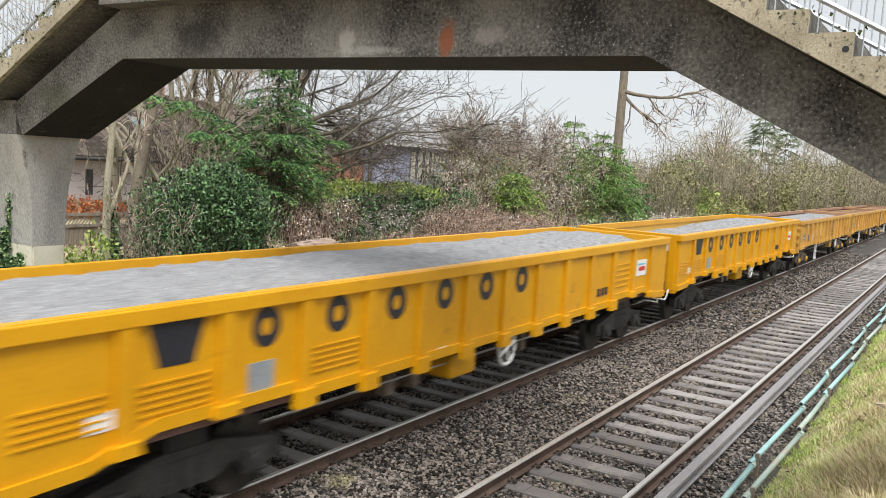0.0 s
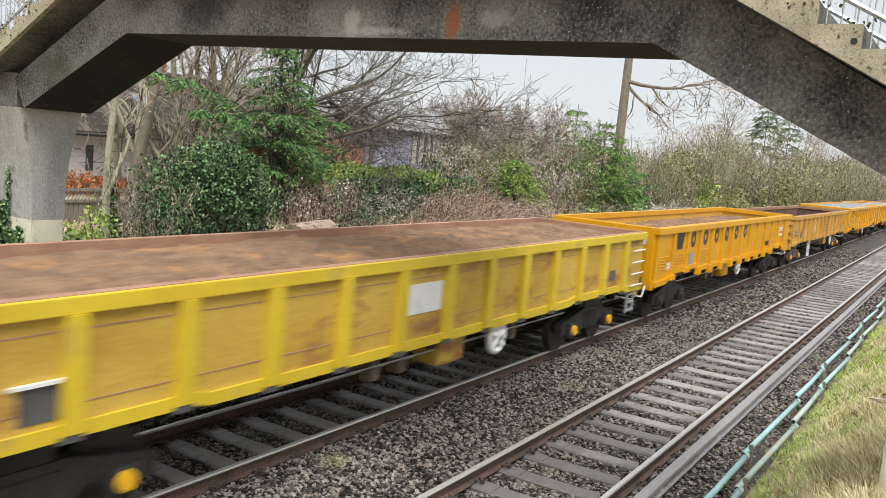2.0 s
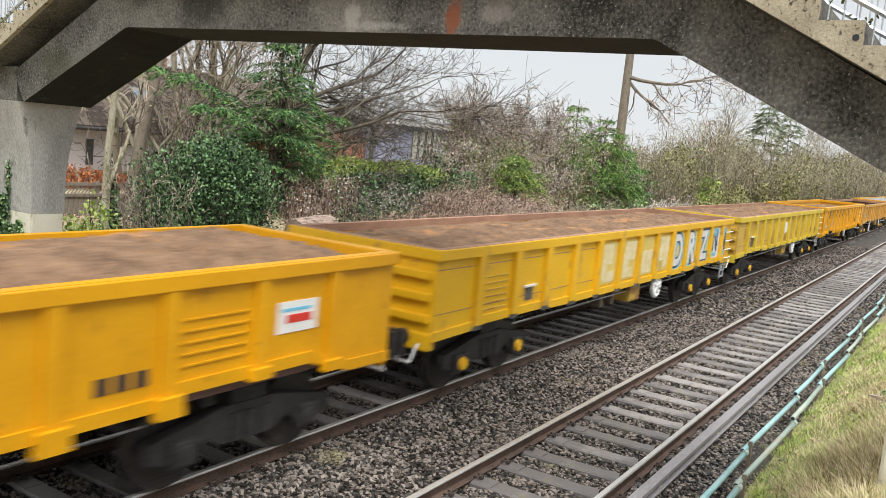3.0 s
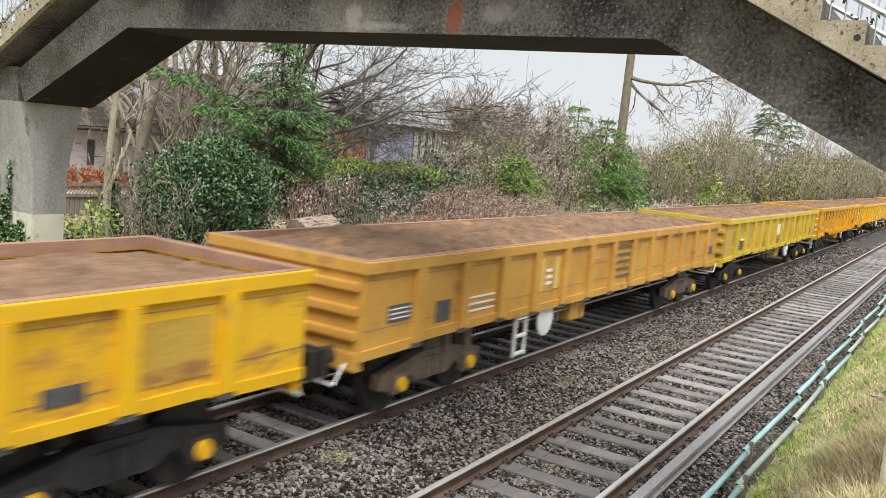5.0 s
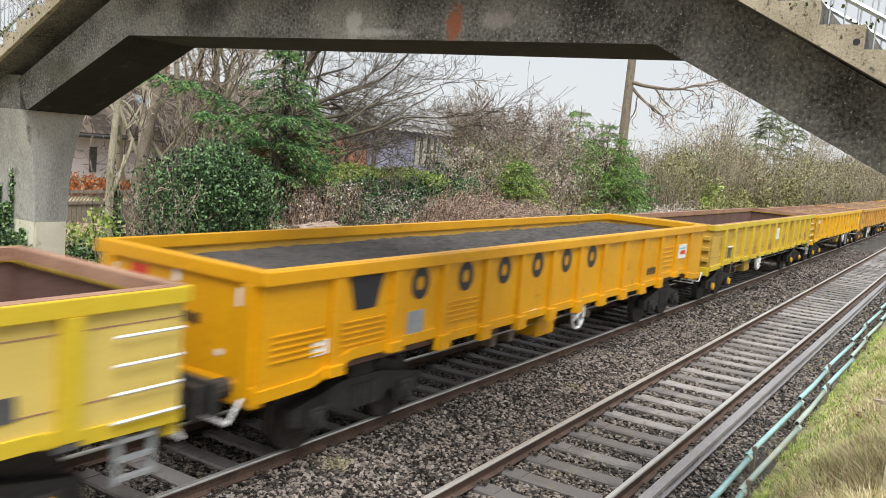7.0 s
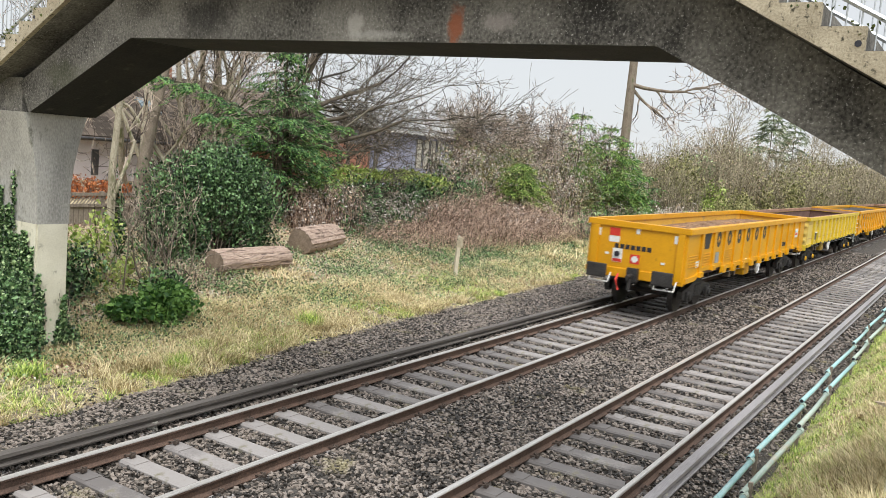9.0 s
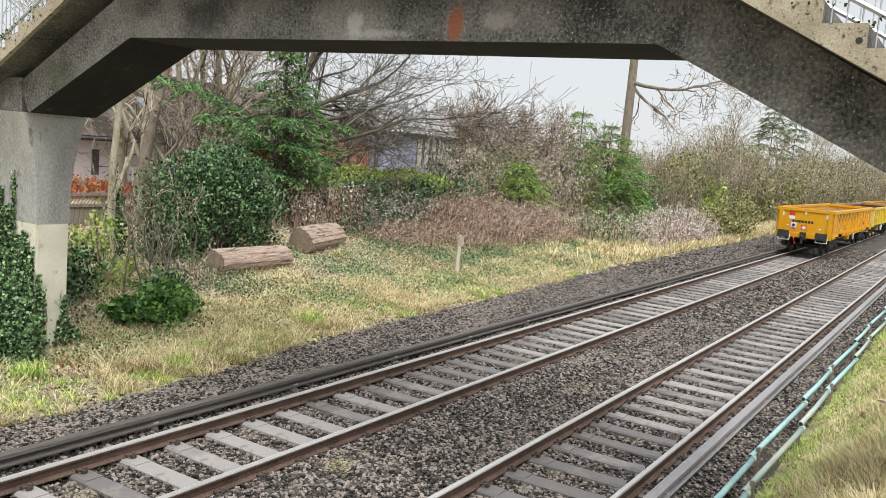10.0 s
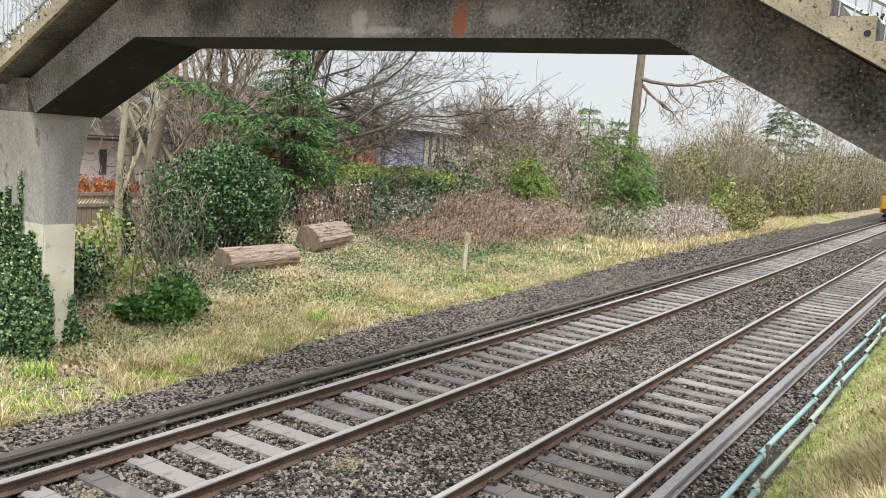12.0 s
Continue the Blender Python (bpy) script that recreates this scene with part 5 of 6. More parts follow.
def tufts(name, label, count, per, x0, x1, y0, y1, h, w, mat, seed, patch=1.5, cut=0.0, zf=ground_z):
    """Grass standing in separate tufts whose blades arch outwards."""
    rng = np.random.default_rng(seed)
    cx, cy = rng.uniform(x0, x1, count), rng.uniform(y0, y1, count)
    keep = smooth_noise(cx, cy, patch, seed) + rng.normal(0, 0.3, count) > cut
    keep &= (cy < 5) | (cy > verge_edge(cx) + rng.normal(0.06, 0.10, count))
    cx, cy = cx[keep], cy[keep]
    size = rng.uniform(0.5, 1.5, len(cx))
    i = np.repeat(np.arange(len(cx)), per)
    n = len(i)
    a = rng.uniform(0, 6.283, n)
    r = np.abs(rng.normal(0, 0.07, n)) * size[i]
    x, y = cx[i] + np.cos(a) * r, cy[i] + np.sin(a) * r
    hh = h * size[i] * rng.uniform(0.4, 1.2, n)
    lean = hh * rng.uniform(0.4, 1.9, n)
    ww = w * rng.uniform(0.6, 1.4, n)
    z = zf(x, y) - 0.02
    a = a + rng.normal(0, 0.5, n)
    ca, sa = np.cos(a), np.sin(a)
    mx, my, tx, ty = x + ca * lean * 0.35, y + sa * lean * 0.35, x + ca * lean, y + sa * lean
    zm, zt = z + hh * 0.62, z + hh
    v = np.stack([np.stack([x - sa * ww, y + ca * ww, z], -1), np.stack([x + sa * ww, y - ca * ww, z], -1),
                  np.stack([mx + sa * ww * 0.8, my - ca * ww * 0.8, zm], -1), np.stack([mx - sa * ww * 0.8, my + ca * ww * 0.8, zm], -1),
                  np.stack([tx + sa * ww * 0.15, ty - ca * ww * 0.15, zt], -1), np.stack([tx - sa * ww * 0.15, ty + ca * ww * 0.15, zt], -1)], 1).reshape(-1, 3)
    f = (np.array([(0, 1, 2, 3), (3, 2, 4, 5)])[None] + (np.arange(n) * 6)[:, None, None]).reshape(-1, 4)
    return tagged(new(name, arrays(name, v, f, M[mat])), label, "grass", kind="stuff")


def blades(name, label, n, x0, x1, y0, y1, h, w, mat, seed, patch=None, zf=ground_z, cut=-2.0, bend=0.95):
    """Grass, one thin bent triangle pair a blade, thinned by a patch pattern."""
    rng = np.random.default_rng(seed)
    x, y = rng.uniform(x0, x1, n), rng.uniform(y0, y1, n)
    if patch:
        keep = smooth_noise(x, y, patch, seed) + rng.normal(0, 0.25, n) > cut
        keep &= (y < 5) | (y > verge_edge(x) + rng.normal(0.05, 0.10, n))
        x, y = x[keep], y[keep]
        n = len(x)
    a = rng.uniform(0, 6.283, n)
    hh = h * rng.uniform(0.4, 1.3, n) * (0.75 + 0.35 * smooth_noise(x, y, 0.5, seed + 1))
    lean = hh * bend * rng.uniform(0.1, 1.4, n)
    ww = w * rng.uniform(0.6, 1.4, n)
    z = zf(x, y) - 0.02
    ca, sa = np.cos(a), np.sin(a)
    mx, my, tx, ty = x + ca * lean * 0.35, y + sa * lean * 0.35, x + ca * lean, y + sa * lean
    zm, zt = z + hh * 0.62, z + hh
    v = np.stack([np.stack([x - sa * ww, y + ca * ww, z], -1), np.stack([x + sa * ww, y - ca * ww, z], -1),
                  np.stack([mx + sa * ww * 0.8, my - ca * ww * 0.8, zm], -1), np.stack([mx - sa * ww * 0.8, my + ca * ww * 0.8, zm], -1),
                  np.stack([tx + sa * ww * 0.15, ty - ca * ww * 0.15, zt], -1), np.stack([tx - sa * ww * 0.15, ty + ca * ww * 0.15, zt], -1)], 1).reshape(-1, 3)
    f = (np.array([(0, 1, 2, 3), (3, 2, 4, 5)])[None] + (np.arange(n) * 6)[:, None, None]).reshape(-1, 4)
    return tagged(new(name, arrays(name, v, f, M[mat])), label, "grass", kind="stuff")


def litter(name, label, n, x0, x1, y0, y1, size, mat, seed, patch=1.3, cut=0.0, lift=0.02):
    rng = np.random.default_rng(seed)
    x, y = rng.uniform(x0, x1, n), rng.uniform(y0, y1, n)
    keep = smooth_noise(x, y, patch, seed) + rng.normal(0, 0.3, n) > cut
    keep &= (y < 5) | (y > verge_edge(x) + 0.15)
    x, y = x[keep], y[keep]
    pts = np.stack([x, y, ground_z(x, y) + lift + rng.uniform(0, lift * 2, len(x))], -1)
    v, f = leaves(pts, size, rng)
    return tagged(new(name, arrays(name, v, f, M[mat])), label, "leaves", kind="stuff")


# ---- the verge beyond the tracks ----
blades("verge_grass", "pale straw grass along the far verge", 60000, 4, 30, 7.1, 11.5, 0.10, 0.005, "grass_straw", 41, 1.3, cut=-0.1)
blades("verge_grass", "short green grass along the far verge", 56000, 4, 30, 7.1, 11.3, 0.08, 0.005, "grass_green", 42, 0.9, cut=0.0)
tufts("verge_tufts", "pale straw tufts along the far verge", 3400, 40, 4, 31, 7.1, 11.0, 0.17, 0.005, "grass_straw", 241, 1.1, -0.1)
tufts("verge_tufts", "yellow-green tufts along the far verge", 2600, 40, 4, 31, 7.1, 10.8, 0.12, 0.005, "grass_green", 242, 0.8, 0.0)
tufts("verge_tufts", "straw tufts among the ivy", 1700, 36, 9, 31, 9.8, 13.4, 0.17, 0.006, "grass_straw", 243, 0.9, 0.1)
tufts("verge_tufts", "bleached straw tufts before the shrub", 1500, 44, 8, 18, 8.2, 10.6, 0.16, 0.006, "grass_straw", 246, 0.7, -0.1)
blades("verge_grass", "straw grass on the far bank", 45000, 28, 75, 7.0, 13.5, 0.28, 0.012, "grass_straw", 43, 2.2, cut=-0.5)
blades("verge_grass", "green grass on the far bank", 26000, 28, 90, 6.9, 12.0, 0.20, 0.012, "grass_green", 44, 1.7, cut=0.0)
tufts("bank_tufts", "straw and green tufts on the far bank", 1600, 26, 29, 70, 7.2, 13.0, 0.34, 0.012, "grass_straw", 244, 2.0, -0.2)
litter("ground_ivy", "dark ivy creeping over the ground", 56000, 5, 32, 9.3, 15.5, 0.034, "ivy", 45, 0.7, -0.15, 0.07)
litter("ground_ivy", "green ground cover leaves", 34000, 5, 32, 8.4, 14.0, 0.030, "ivy_pale", 46, 0.5, 0.0, 0.08)
litter("fallen_leaves", "scattered brown fallen leaves", 42000, 5, 34, 8.6, 17, 0.045, "dead_leaf", 47, 1.2, -0.3, 0.03)
litter("fallen_leaves", "scattered pale fallen leaves", 18000, 5, 30, 8.6, 16, 0.035, "fluff", 48, 1.0, -0.2, 0.03)
# tufts
for i, (x, y) in enumerate(((7.3, 8.9), (8.9, 8.2), (9.4, 8.0), (8.0, 7.6), (10.4, 8.6), (6.8, 9.6), (13.4, 8.6))):
    blades("grass_tuft", "long green grass tuft at the ballast edge", 420, x - 0.22, x + 0.22, y - 0.22, y + 0.22, 0.30, 0.006, "grass_green" if i % 2 == 0 else "grass_straw", 60 + i, bend=0.9)

# ---- the near bank ----
blades("bank_grass", "bright green grass on the near bank", 130000, 5, 24, -3.4, -1.12, 0.06, 0.0032, "grass_green", 51, 0.8, cut=-0.5, bend=0.8)
tufts("bank_tufts", "bright green tufts on the near bank", 1500, 44, 5, 26, -3.4, -1.15, 0.10, 0.0034, "grass_green", 251, 0.7, -0.2)
tufts("bank_tufts", "straw coloured tufts on the near bank", 1700, 44, 5, 26, -3.4, -1.55, 0.12, 0.0036, "grass_straw", 252, 0.5, -0.1)
tufts("bank_tufts", "dry straw clump high on the near bank", 380, 50, 7, 12.5, -2.7, -2.0, 0.13, 0.0036, "grass_straw", 254, 0.6, -0.3)
litter("fallen_leaves", "brown leaves and stalks on the near bank", 9000, 5, 22, -3.3, -1.3, 0.03, "dead_leaf", 253, 0.5, 0.2)
blades("bank_grass", "grass further along the near bank", 22000, 30, 80, -3.2, -1.0, 0.2, 0.012, "grass_green", 53, 1.2, cut=-0.6)
leafy_bush("low_shrub", "low dark shrub on the grass bank", [((11.9, -2.62, 0.95), (0.35, 0.22, 0.28)), ((12.6, -2.7, 1.0), (0.4, 0.2, 0.3))], 900, 0.045, "ivy_pale", 54, 10)
thicket("dry_stalks", "clump of dry straw stalks on the bank", 11.3, 13.6, -2.7, -2.2, 0.35, 260, "twig_straw", 55, 0.9, 0.003)

# ---- pipes on stakes beside the near track ----
def build_conduits():
    for y, z, mat, x_first, ln, label in ((-0.98, 0.05, "conduit", 8.0, 3.25, "teal plastic pipe run on short stakes beside the track"), (-1.20, 0.04, "conduit_grey", 6.9, 3.05, "faded green plastic pipe run on short stakes beside the grass")):
        run = thing("conduit", label, "pipe")
        x = x_first
        for k in range(14):
            dz = (0.12 if k % 2 else 0.0)
            dy = (0.05 if k % 2 else -0.03)
            bm = tube(bmesh.new(), [(x, y + dy, z + 0.13 - dz), (x + ln * 0.5, y, z + 0.03), (x + ln + 0.12, y - dy, z - 0.03 + dz * 0.6)], 0.036, None, 10)
            p = part("pipe", bm, M[mat] if k % 3 else M["conduit"], run, "", True)
            part("coupler", tube(bmesh.new(), [(x + ln - 0.02, y - dy, z - 0.02 + dz * 0.6), (x + ln + 0.10, y - dy, z - 0.024 + dz * 0.6)], 0.046, None, 10), M["conduit_grey"], p)
            part("pipe_mouth", tube(bmesh.new(), [(x - 0.003, y + dy, z + 0.13 - dz), (x + 0.01, y + dy, z + 0.13 - dz)], 0.029, None, 10), M["black"], p)
            part("stake", box(bmesh.new(), x + 0.18, x + 0.23, y - 0.02, y + 0.03, -0.35, z + 0.10), M["stake"], run)
            x += ln


build_conduits()

# ---- logs and post ----
def build_log(x0, y0, x1, y1, r, label, seed):
    rng = random.Random(seed)
    log = thing("log", label, "log")
    n, m = 14, 48
    z0, z1 = float(ground_z(np.array(x0), np.array(y0))) + r * 0.8, float(ground_z(np.array(x1), np.array(y1))) + r * 0.75
    a, b = Vector((x0, y0, z0)), Vector((x1, y1, z1))
    d = (b - a).normalized()
    u = d.cross(Vector((0, 0, 1))).normalized()
    w = u.cross(d)
    prof = [1 + 0.07 * math.sin(3 * t * 2 * math.pi / m + seed) + (0.045 if t % 3 == 0 else -0.02) + rng.uniform(-0.035, 0.035) for t in range(m)]
    bm = bmesh.new()
    rings = []
    for i in range(n):
        f = i / (n - 1)
        c = a.lerp(b, f)
        rings.append([bm.verts.new(c + (u * math.cos(2 * math.pi * k / m) + w * math.sin(2 * math.pi * k / m)) * r * prof[k] * (1 - 0.08 * f) * rng.uniform(0.97, 1.03)) for k in range(m)])
    for p, q in zip(rings, rings[1:]):
        for k in range(m):
            bm.faces.new((p[k], p[(k + 1) % m], q[(k + 1) % m], q[k]))
    part("bark", bm, M["log_bark"], log, "fissured bark", False)
    for c, s in ((a, -1), (b, 1)):
        bm = bmesh.new()
        q = [bm.verts.new(c + d * s * 0.004 + (u * math.cos(2 * math.pi * k / m) + w * math.sin(2 * math.pi * k / m)) * r * prof[k] * (0.98 if s < 0 else 0.90)) for k in range(m)]
        o = bm.verts.new(c + d * s * 0.02)
        for k in range(m):
            bm.faces.new((q[k], q[(k + 1) % m], o))
        part("cut_face", bm, M["cut_wood"], log, "grey sawn face")
    return log


build_log(14.45, 12.75, 16.95, 12.75, 0.33, "large felled log with split bark lying on the verge", 1)
build_log(18.75, 13.85, 20.9, 14.3, 0.40, "thick sawn log resting beside the hedge", 2)


def build_post():
    x, y = 22.2, 10.45
    z = float(ground_z(np.array(x), np.array(y)))
    post = thing("marker_post", "leaning weathered timber post with pale plate on the verge", "post")
    bm = prism(bmesh.new(), [(-0.06, -0.1), (0.06, -0.1), (0.055, 1.28), (-0.02, 1.36), (-0.055, 1.26)], "y", -0.05, 0.05)
    o = part("stem", bm, M["pale_timber"], post)
    o.matrix_basis = pose(x, y, z, 0, 2, -30)
    p = part("plate", box(bmesh.new(), -0.11, 0.11, -0.07, -0.052, 0.98, 1.30), M["pale_concrete"], post, "small faded plate")
    p.matrix_basis = pose(x, y, z, 0, 2, -30)


build_post()

# ---- ivy on the pier ----
def ivy_on_pier():
    rng = np.random.default_rng(71)
    ivy = thing("ivy", "dark ivy climbing the foot of the bridge pier", "ivy")
    groups = []
    # on the face towards the tracks: foot position, height, width
    for cx, top, wide, m in ((8.84, 0.55, 0.05, 800), (8.76, 0.15, 0.05, 400), (8.34, 1.0, 0.05, 500), (8.42, 0.7, 0.04, 300), (8.36, 0.1, 0.05, 250)):
        t = rng.uniform(0, 1, m) ** 1.2
        groups.append(np.stack([cx + rng.normal(0, 1, m) * wide * (1.1 - t), np.full(m, 10.36), -0.45 + (top + 0.45) * t], -1))
    # on the face along the line: tongues of uneven height
    for cy, top, wide, m in ((10.5, 1.45, 0.07, 900), (10.7, 1.7, 0.12, 1400), (10.95, 1.6, 0.12, 1400), (11.2, 2.1, 0.12, 1500), (11.45, 2.4, 0.12, 1500), (11.05, 2.75, 0.035, 420), (11.7, 2.3, 0.1, 1000)):
        t = rng.uniform(0, 1, m) ** 1.1
        y = cy + rng.normal(0, 1, m) * wide * (1.15 - t)
        groups.append(np.stack([np.full(m, 8.27), np.maximum(y, 10.38), -0.45 + (top + 0.45) * t], -1))
    # the bushy mass at the foot
    for cx, cy, top, wx, wy, m in ((7.95, 10.6, 1.0, 0.14, 0.3, 3600), (7.6, 10.5, 0.75, 0.3, 0.35, 3000), (7.85, 10.1, 0.45, 0.2, 0.18, 1500), (8.98, 10.35, 0.1, 0.06, 0.12, 300)):
        t = rng.uniform(0, 1, m) ** 1.1
        q = np.stack([rng.normal(cx, wx, m), rng.normal(cy, wy, m), -0.45 + (top + 0.45) * t * rng.uniform(0.6, 1.1, m)], -1)
        groups.append(q[(q[:, 0] < 8.28) | (q[:, 0] > 8.9)])
    pts = np.concatenate(groups)
    pts += rng.normal(0, 0.018, pts.shape)
    under(ivy, "leaves", leaves(pts, 0.052, rng, 0.6, 1.2), M["ivy"])
    pale = np.concatenate([pts[rng.integers(0, len(pts), 5200)]]) + rng.normal(0, 0.025, (5200, 3)) + np.array([-0.02, -0.03, 0])
    under(ivy, "pale_leaves", leaves(pale, 0.045, rng, 0.6, 1.2), M["ivy_pale"], "yellowish young leaves")
    segs = []
    for k in range(16):
        x = rng.choice((rng.uniform(8.32, 8.5), rng.uniform(8.72, 8.9)))
        z0 = 0.0
        p = np.array((x, 10.375, -0.45))
        for j in range(5):
            q = p + np.array((rng.normal(0, 0.03), 0, rng.uniform(0.1, 0.3)))
            segs.append((*p, *q, 0.007, 0.006))
            p = q
    under(ivy, "stem_tangle", sticks(segs), M["twig"])


ivy_on_pier()
rngm = np.random.default_rng(72)
for y0, sgn, z0, n in ((7.845, 1, 6.14, 9), (-0.24, -1, 5.8, 7)):
    pts = []
    for k in range(n):
        c = np.array((SX0 + 0.02, y0 + sgn * 0.365 * (k + 0.75), z0 - 0.2 * k))
        m = rngm.integers(10, 60) if sgn > 0 else rngm.integers(0, 26)
        pts.append(c + rngm.normal(0, 1, (m, 3)) * np.array((0.02, 0.11, 0.035)) - np.array((0, 0, 0.02)))
    pts = np.concatenate(pts)
    tagged(new("moss", arrays("moss", *leaves(pts, 0.035, rngm, 0.5, 1.1), M["moss"])), "dark moss tufts on the stair nosings", "moss", kind="stuff")

# ---- plants beyond the pier ----
for i, (x, y, h, st) in enumerate(((11.9, 11.75, 3.2, 5), (12.5, 11.9, 2.6, 5), (11.3, 12.0, 3.2, 1))):
    bare_tree("bare_shrub", "bare multi-stemmed brown shrub", x, y, h, 0.022, 81 + 7 * i, 3, (0, 0), 3, 0.6, 0.1, "bark", 0.6, stems=st, first=0.5, twig=0.005, wob=0.16)
thicket("twig_tangle", "low tangle of grey twigs", 12.4, 14.4, 11.8, 12.8, 1.2, 120, "twig", 82, 0.8, 0.006, category="shrub")
thicket("dry_stalks", "pale dry stalks among the shrubs", 11.0, 12.6, 12.2, 13.2, 1.5, 40, "twig_straw", 83, 0.35, 0.006, "lime_leaf", 700, 0.06)
leafy_bush("low_shrub", "low green leafy shrub on the verge", [((10.9, 10.35, 0.18), (0.75, 0.5, 0.36)), ((11.5, 10.7, 0.22), (0.5, 0.4, 0.34)), ((10.3, 10.6, 0.1), (0.4, 0.35, 0.25))], 4200, 0.07, "green", 84, 30)
leafy_bush("ivy_clump", "dark ivy clump at the shrub's foot", [((11.9, 11.4, 0.35), (0.6, 0.4, 0.4)), ((9.9, 12.3, 0.4), (0.8, 0.5, 0.6)), ((10.4, 12.5, 0.7), (0.7, 0.5, 0.5))], 2600, 0.06, "ivy", 85, 30)
leafy_bush("lime_shrub", "yellow-green leafy shrub behind the pier", [((10.6, 12.9, 1.1), (0.55, 0.4, 0.35)), ((11.6, 13.2, 1.3), (0.4, 0.4, 0.5))], 500, 0.07, "lime_leaf", 86, 30)
leafy_bush("ivy_bush", "large rounded dark green ivy bush", [((15.7, 14.3, 1.9), (1.6, 1.1, 1.35)), ((14.5, 14.3, 1.5), (1.05, 0.9, 1.2)), ((16.9, 14.5, 1.7), (1.15, 1.0, 1.3)), ((15.8, 14.2, 2.55), (1.1, 0.8, 0.7)), ((17.5, 14.8, 1.1), (0.75, 0.8, 1.0)), ((14.0, 14.0, 0.9), (0.6, 0.6, 0.8))], 33000, 0.056, "ivy", 87, 220)
bare_tree("slender_tree", "slender pale-barked bare tree with ivy at its foot", 12.45, 14.0, 8.0, 0.11, 88, 4, (-0.04, 0.0), 3, 0.6, 0.1, "pale_bark", 0.55, first=0.6)
leafy_bush("ivy_column", "ivy climbing a slender trunk", [((12.5, 14.0, 1.3), (0.2, 0.2, 1.1))], 700, 0.07, "ivy", 89, 4)
bare_tree("bare_tree", "tall brown-barked bare tree", 16.1, 18.0, 11, 0.21, 90, 4, (0.0, 0.0), 4, 0.7, 0.1, "bark", 0.6, first=0.55)
bare_tree("bare_tree", "pale olive-barked tree with several upright stems", 20.3, 19.6, 12, 0.13, 91, 4, (0.02, 0.0), 4, 0.55, 0.16, "pale_bark", 0.6, stems=4, first=0.55)
bare_tree("bare_tree", "finely twigged bare tree before the tiled roof", 17.3, 17.6, 8.5, 0.09, 492, 5, (0.03, 0), 4, 0.7, 0.12, "pale_bark", 0.62, stems=2, first=0.42, twig=0.006)
bare_tree("bare_tree", "olive-barked bare tree behind the conifer", 19.0, 18.2, 9.5, 0.12, 493, 5, (-0.03, 0), 4, 0.65, 0.14, "pale_bark", 0.62, stems=2, first=0.42, twig=0.006)
bare_tree("bare_tree", "thin bare tree with pale twigs", 18.0, 20.5, 10, 0.12, 92, 4, (0.05, 0), 4, 0.8, 0.12, "pale_bark", 0.62, stems=2)
# ivy-clad tree with dark column and long bare limbs
leafy_bush("ivy_clad_tree", "tall tree wrapped in dark ivy", [((21.2, 17.2, 7.4), (0.75, 0.6, 1.3)), ((21.6, 17.2, 6.1), (0.4, 0.5, 0.8)), ((21.1, 17.2, 4.8), (0.30, 0.4, 1.2)), ((21.3, 17.2, 2.6), (0.4, 0.4, 1.6))], 3000, 0.075, "ivy", 94, 50, "tree")
conifer("conifer", "dark green conifer with drooping feathery sprays", 20.5, 16.5, 5.9, 2.5, 0, 0.07, "conifer", 95, bottom=0.26, tiers=15, gap=0.22, per=9)
conifer("conifer", "young green conifer beside the hedge", 22.5, 16.2, 2.7, 1.0, 0, 0.075, "conifer", 96, bottom=0.25, tiers=8, gap=0.3)


def cedar_limb(a, b, count, seed):
    """A long limb reaching out of the conifer with sprays along it."""
    rng = np.random.default_rng(seed)
    a, b = np.array(a), np.array(b)
    heading = math.atan2(b[1] - a[1], b[0] - a[0])
    limb = thing("conifer_branch", "long drooping green conifer branch", "branch")
    segs, pts, dirs, tips = [], [], [], []
    line = lambda t: a + (b - a) * t + np.array((0, 0, 0.35 * math.sin(t * math.pi)))
    for k in range(8):
        segs.append((*line(k / 8), *line((k + 1) / 8), 0.06 - 0.006 * k, 0.054 - 0.006 * k))
    for k in range(count):
        t = 0.2 + 0.8 * k / (count - 1)
        bough(rng, line(t), heading + rng.choice((-1, 1)) * rng.uniform(0.1, 1.1), rng.uniform(0.35, 0.95), rng.uniform(-0.1, 0.35), rng.uniform(0.1, 0.6), segs, pts, dirs, tips, 0.15, 0.10)
    p, d, t = np.concatenate(pts), np.concatenate(dirs), np.concatenate(tips)
    young = t > 0.75
    under(limb, "limb", sticks(segs), M["dark_bark"])
    under(limb, "foliage", sprigs(p[~young], d[~young], 0.16, 0.026, rng), M["conifer"])
    under(limb, "young_foliage", sprigs(p[young], d[young], 0.16, 0.026, rng), M["conifer_tip"], "bright green tips")


cedar_limb((20.6, 16.6, 3.6), (15.7, 16.7, 5.05), 36, 97)
cedar_limb((20.5, 16.4, 3.0), (16.9, 16.2, 4.15), 26, 297)
cedar_limb((20.6, 16.5, 3.3), (23.4, 16.6, 4.2), 18, 298)


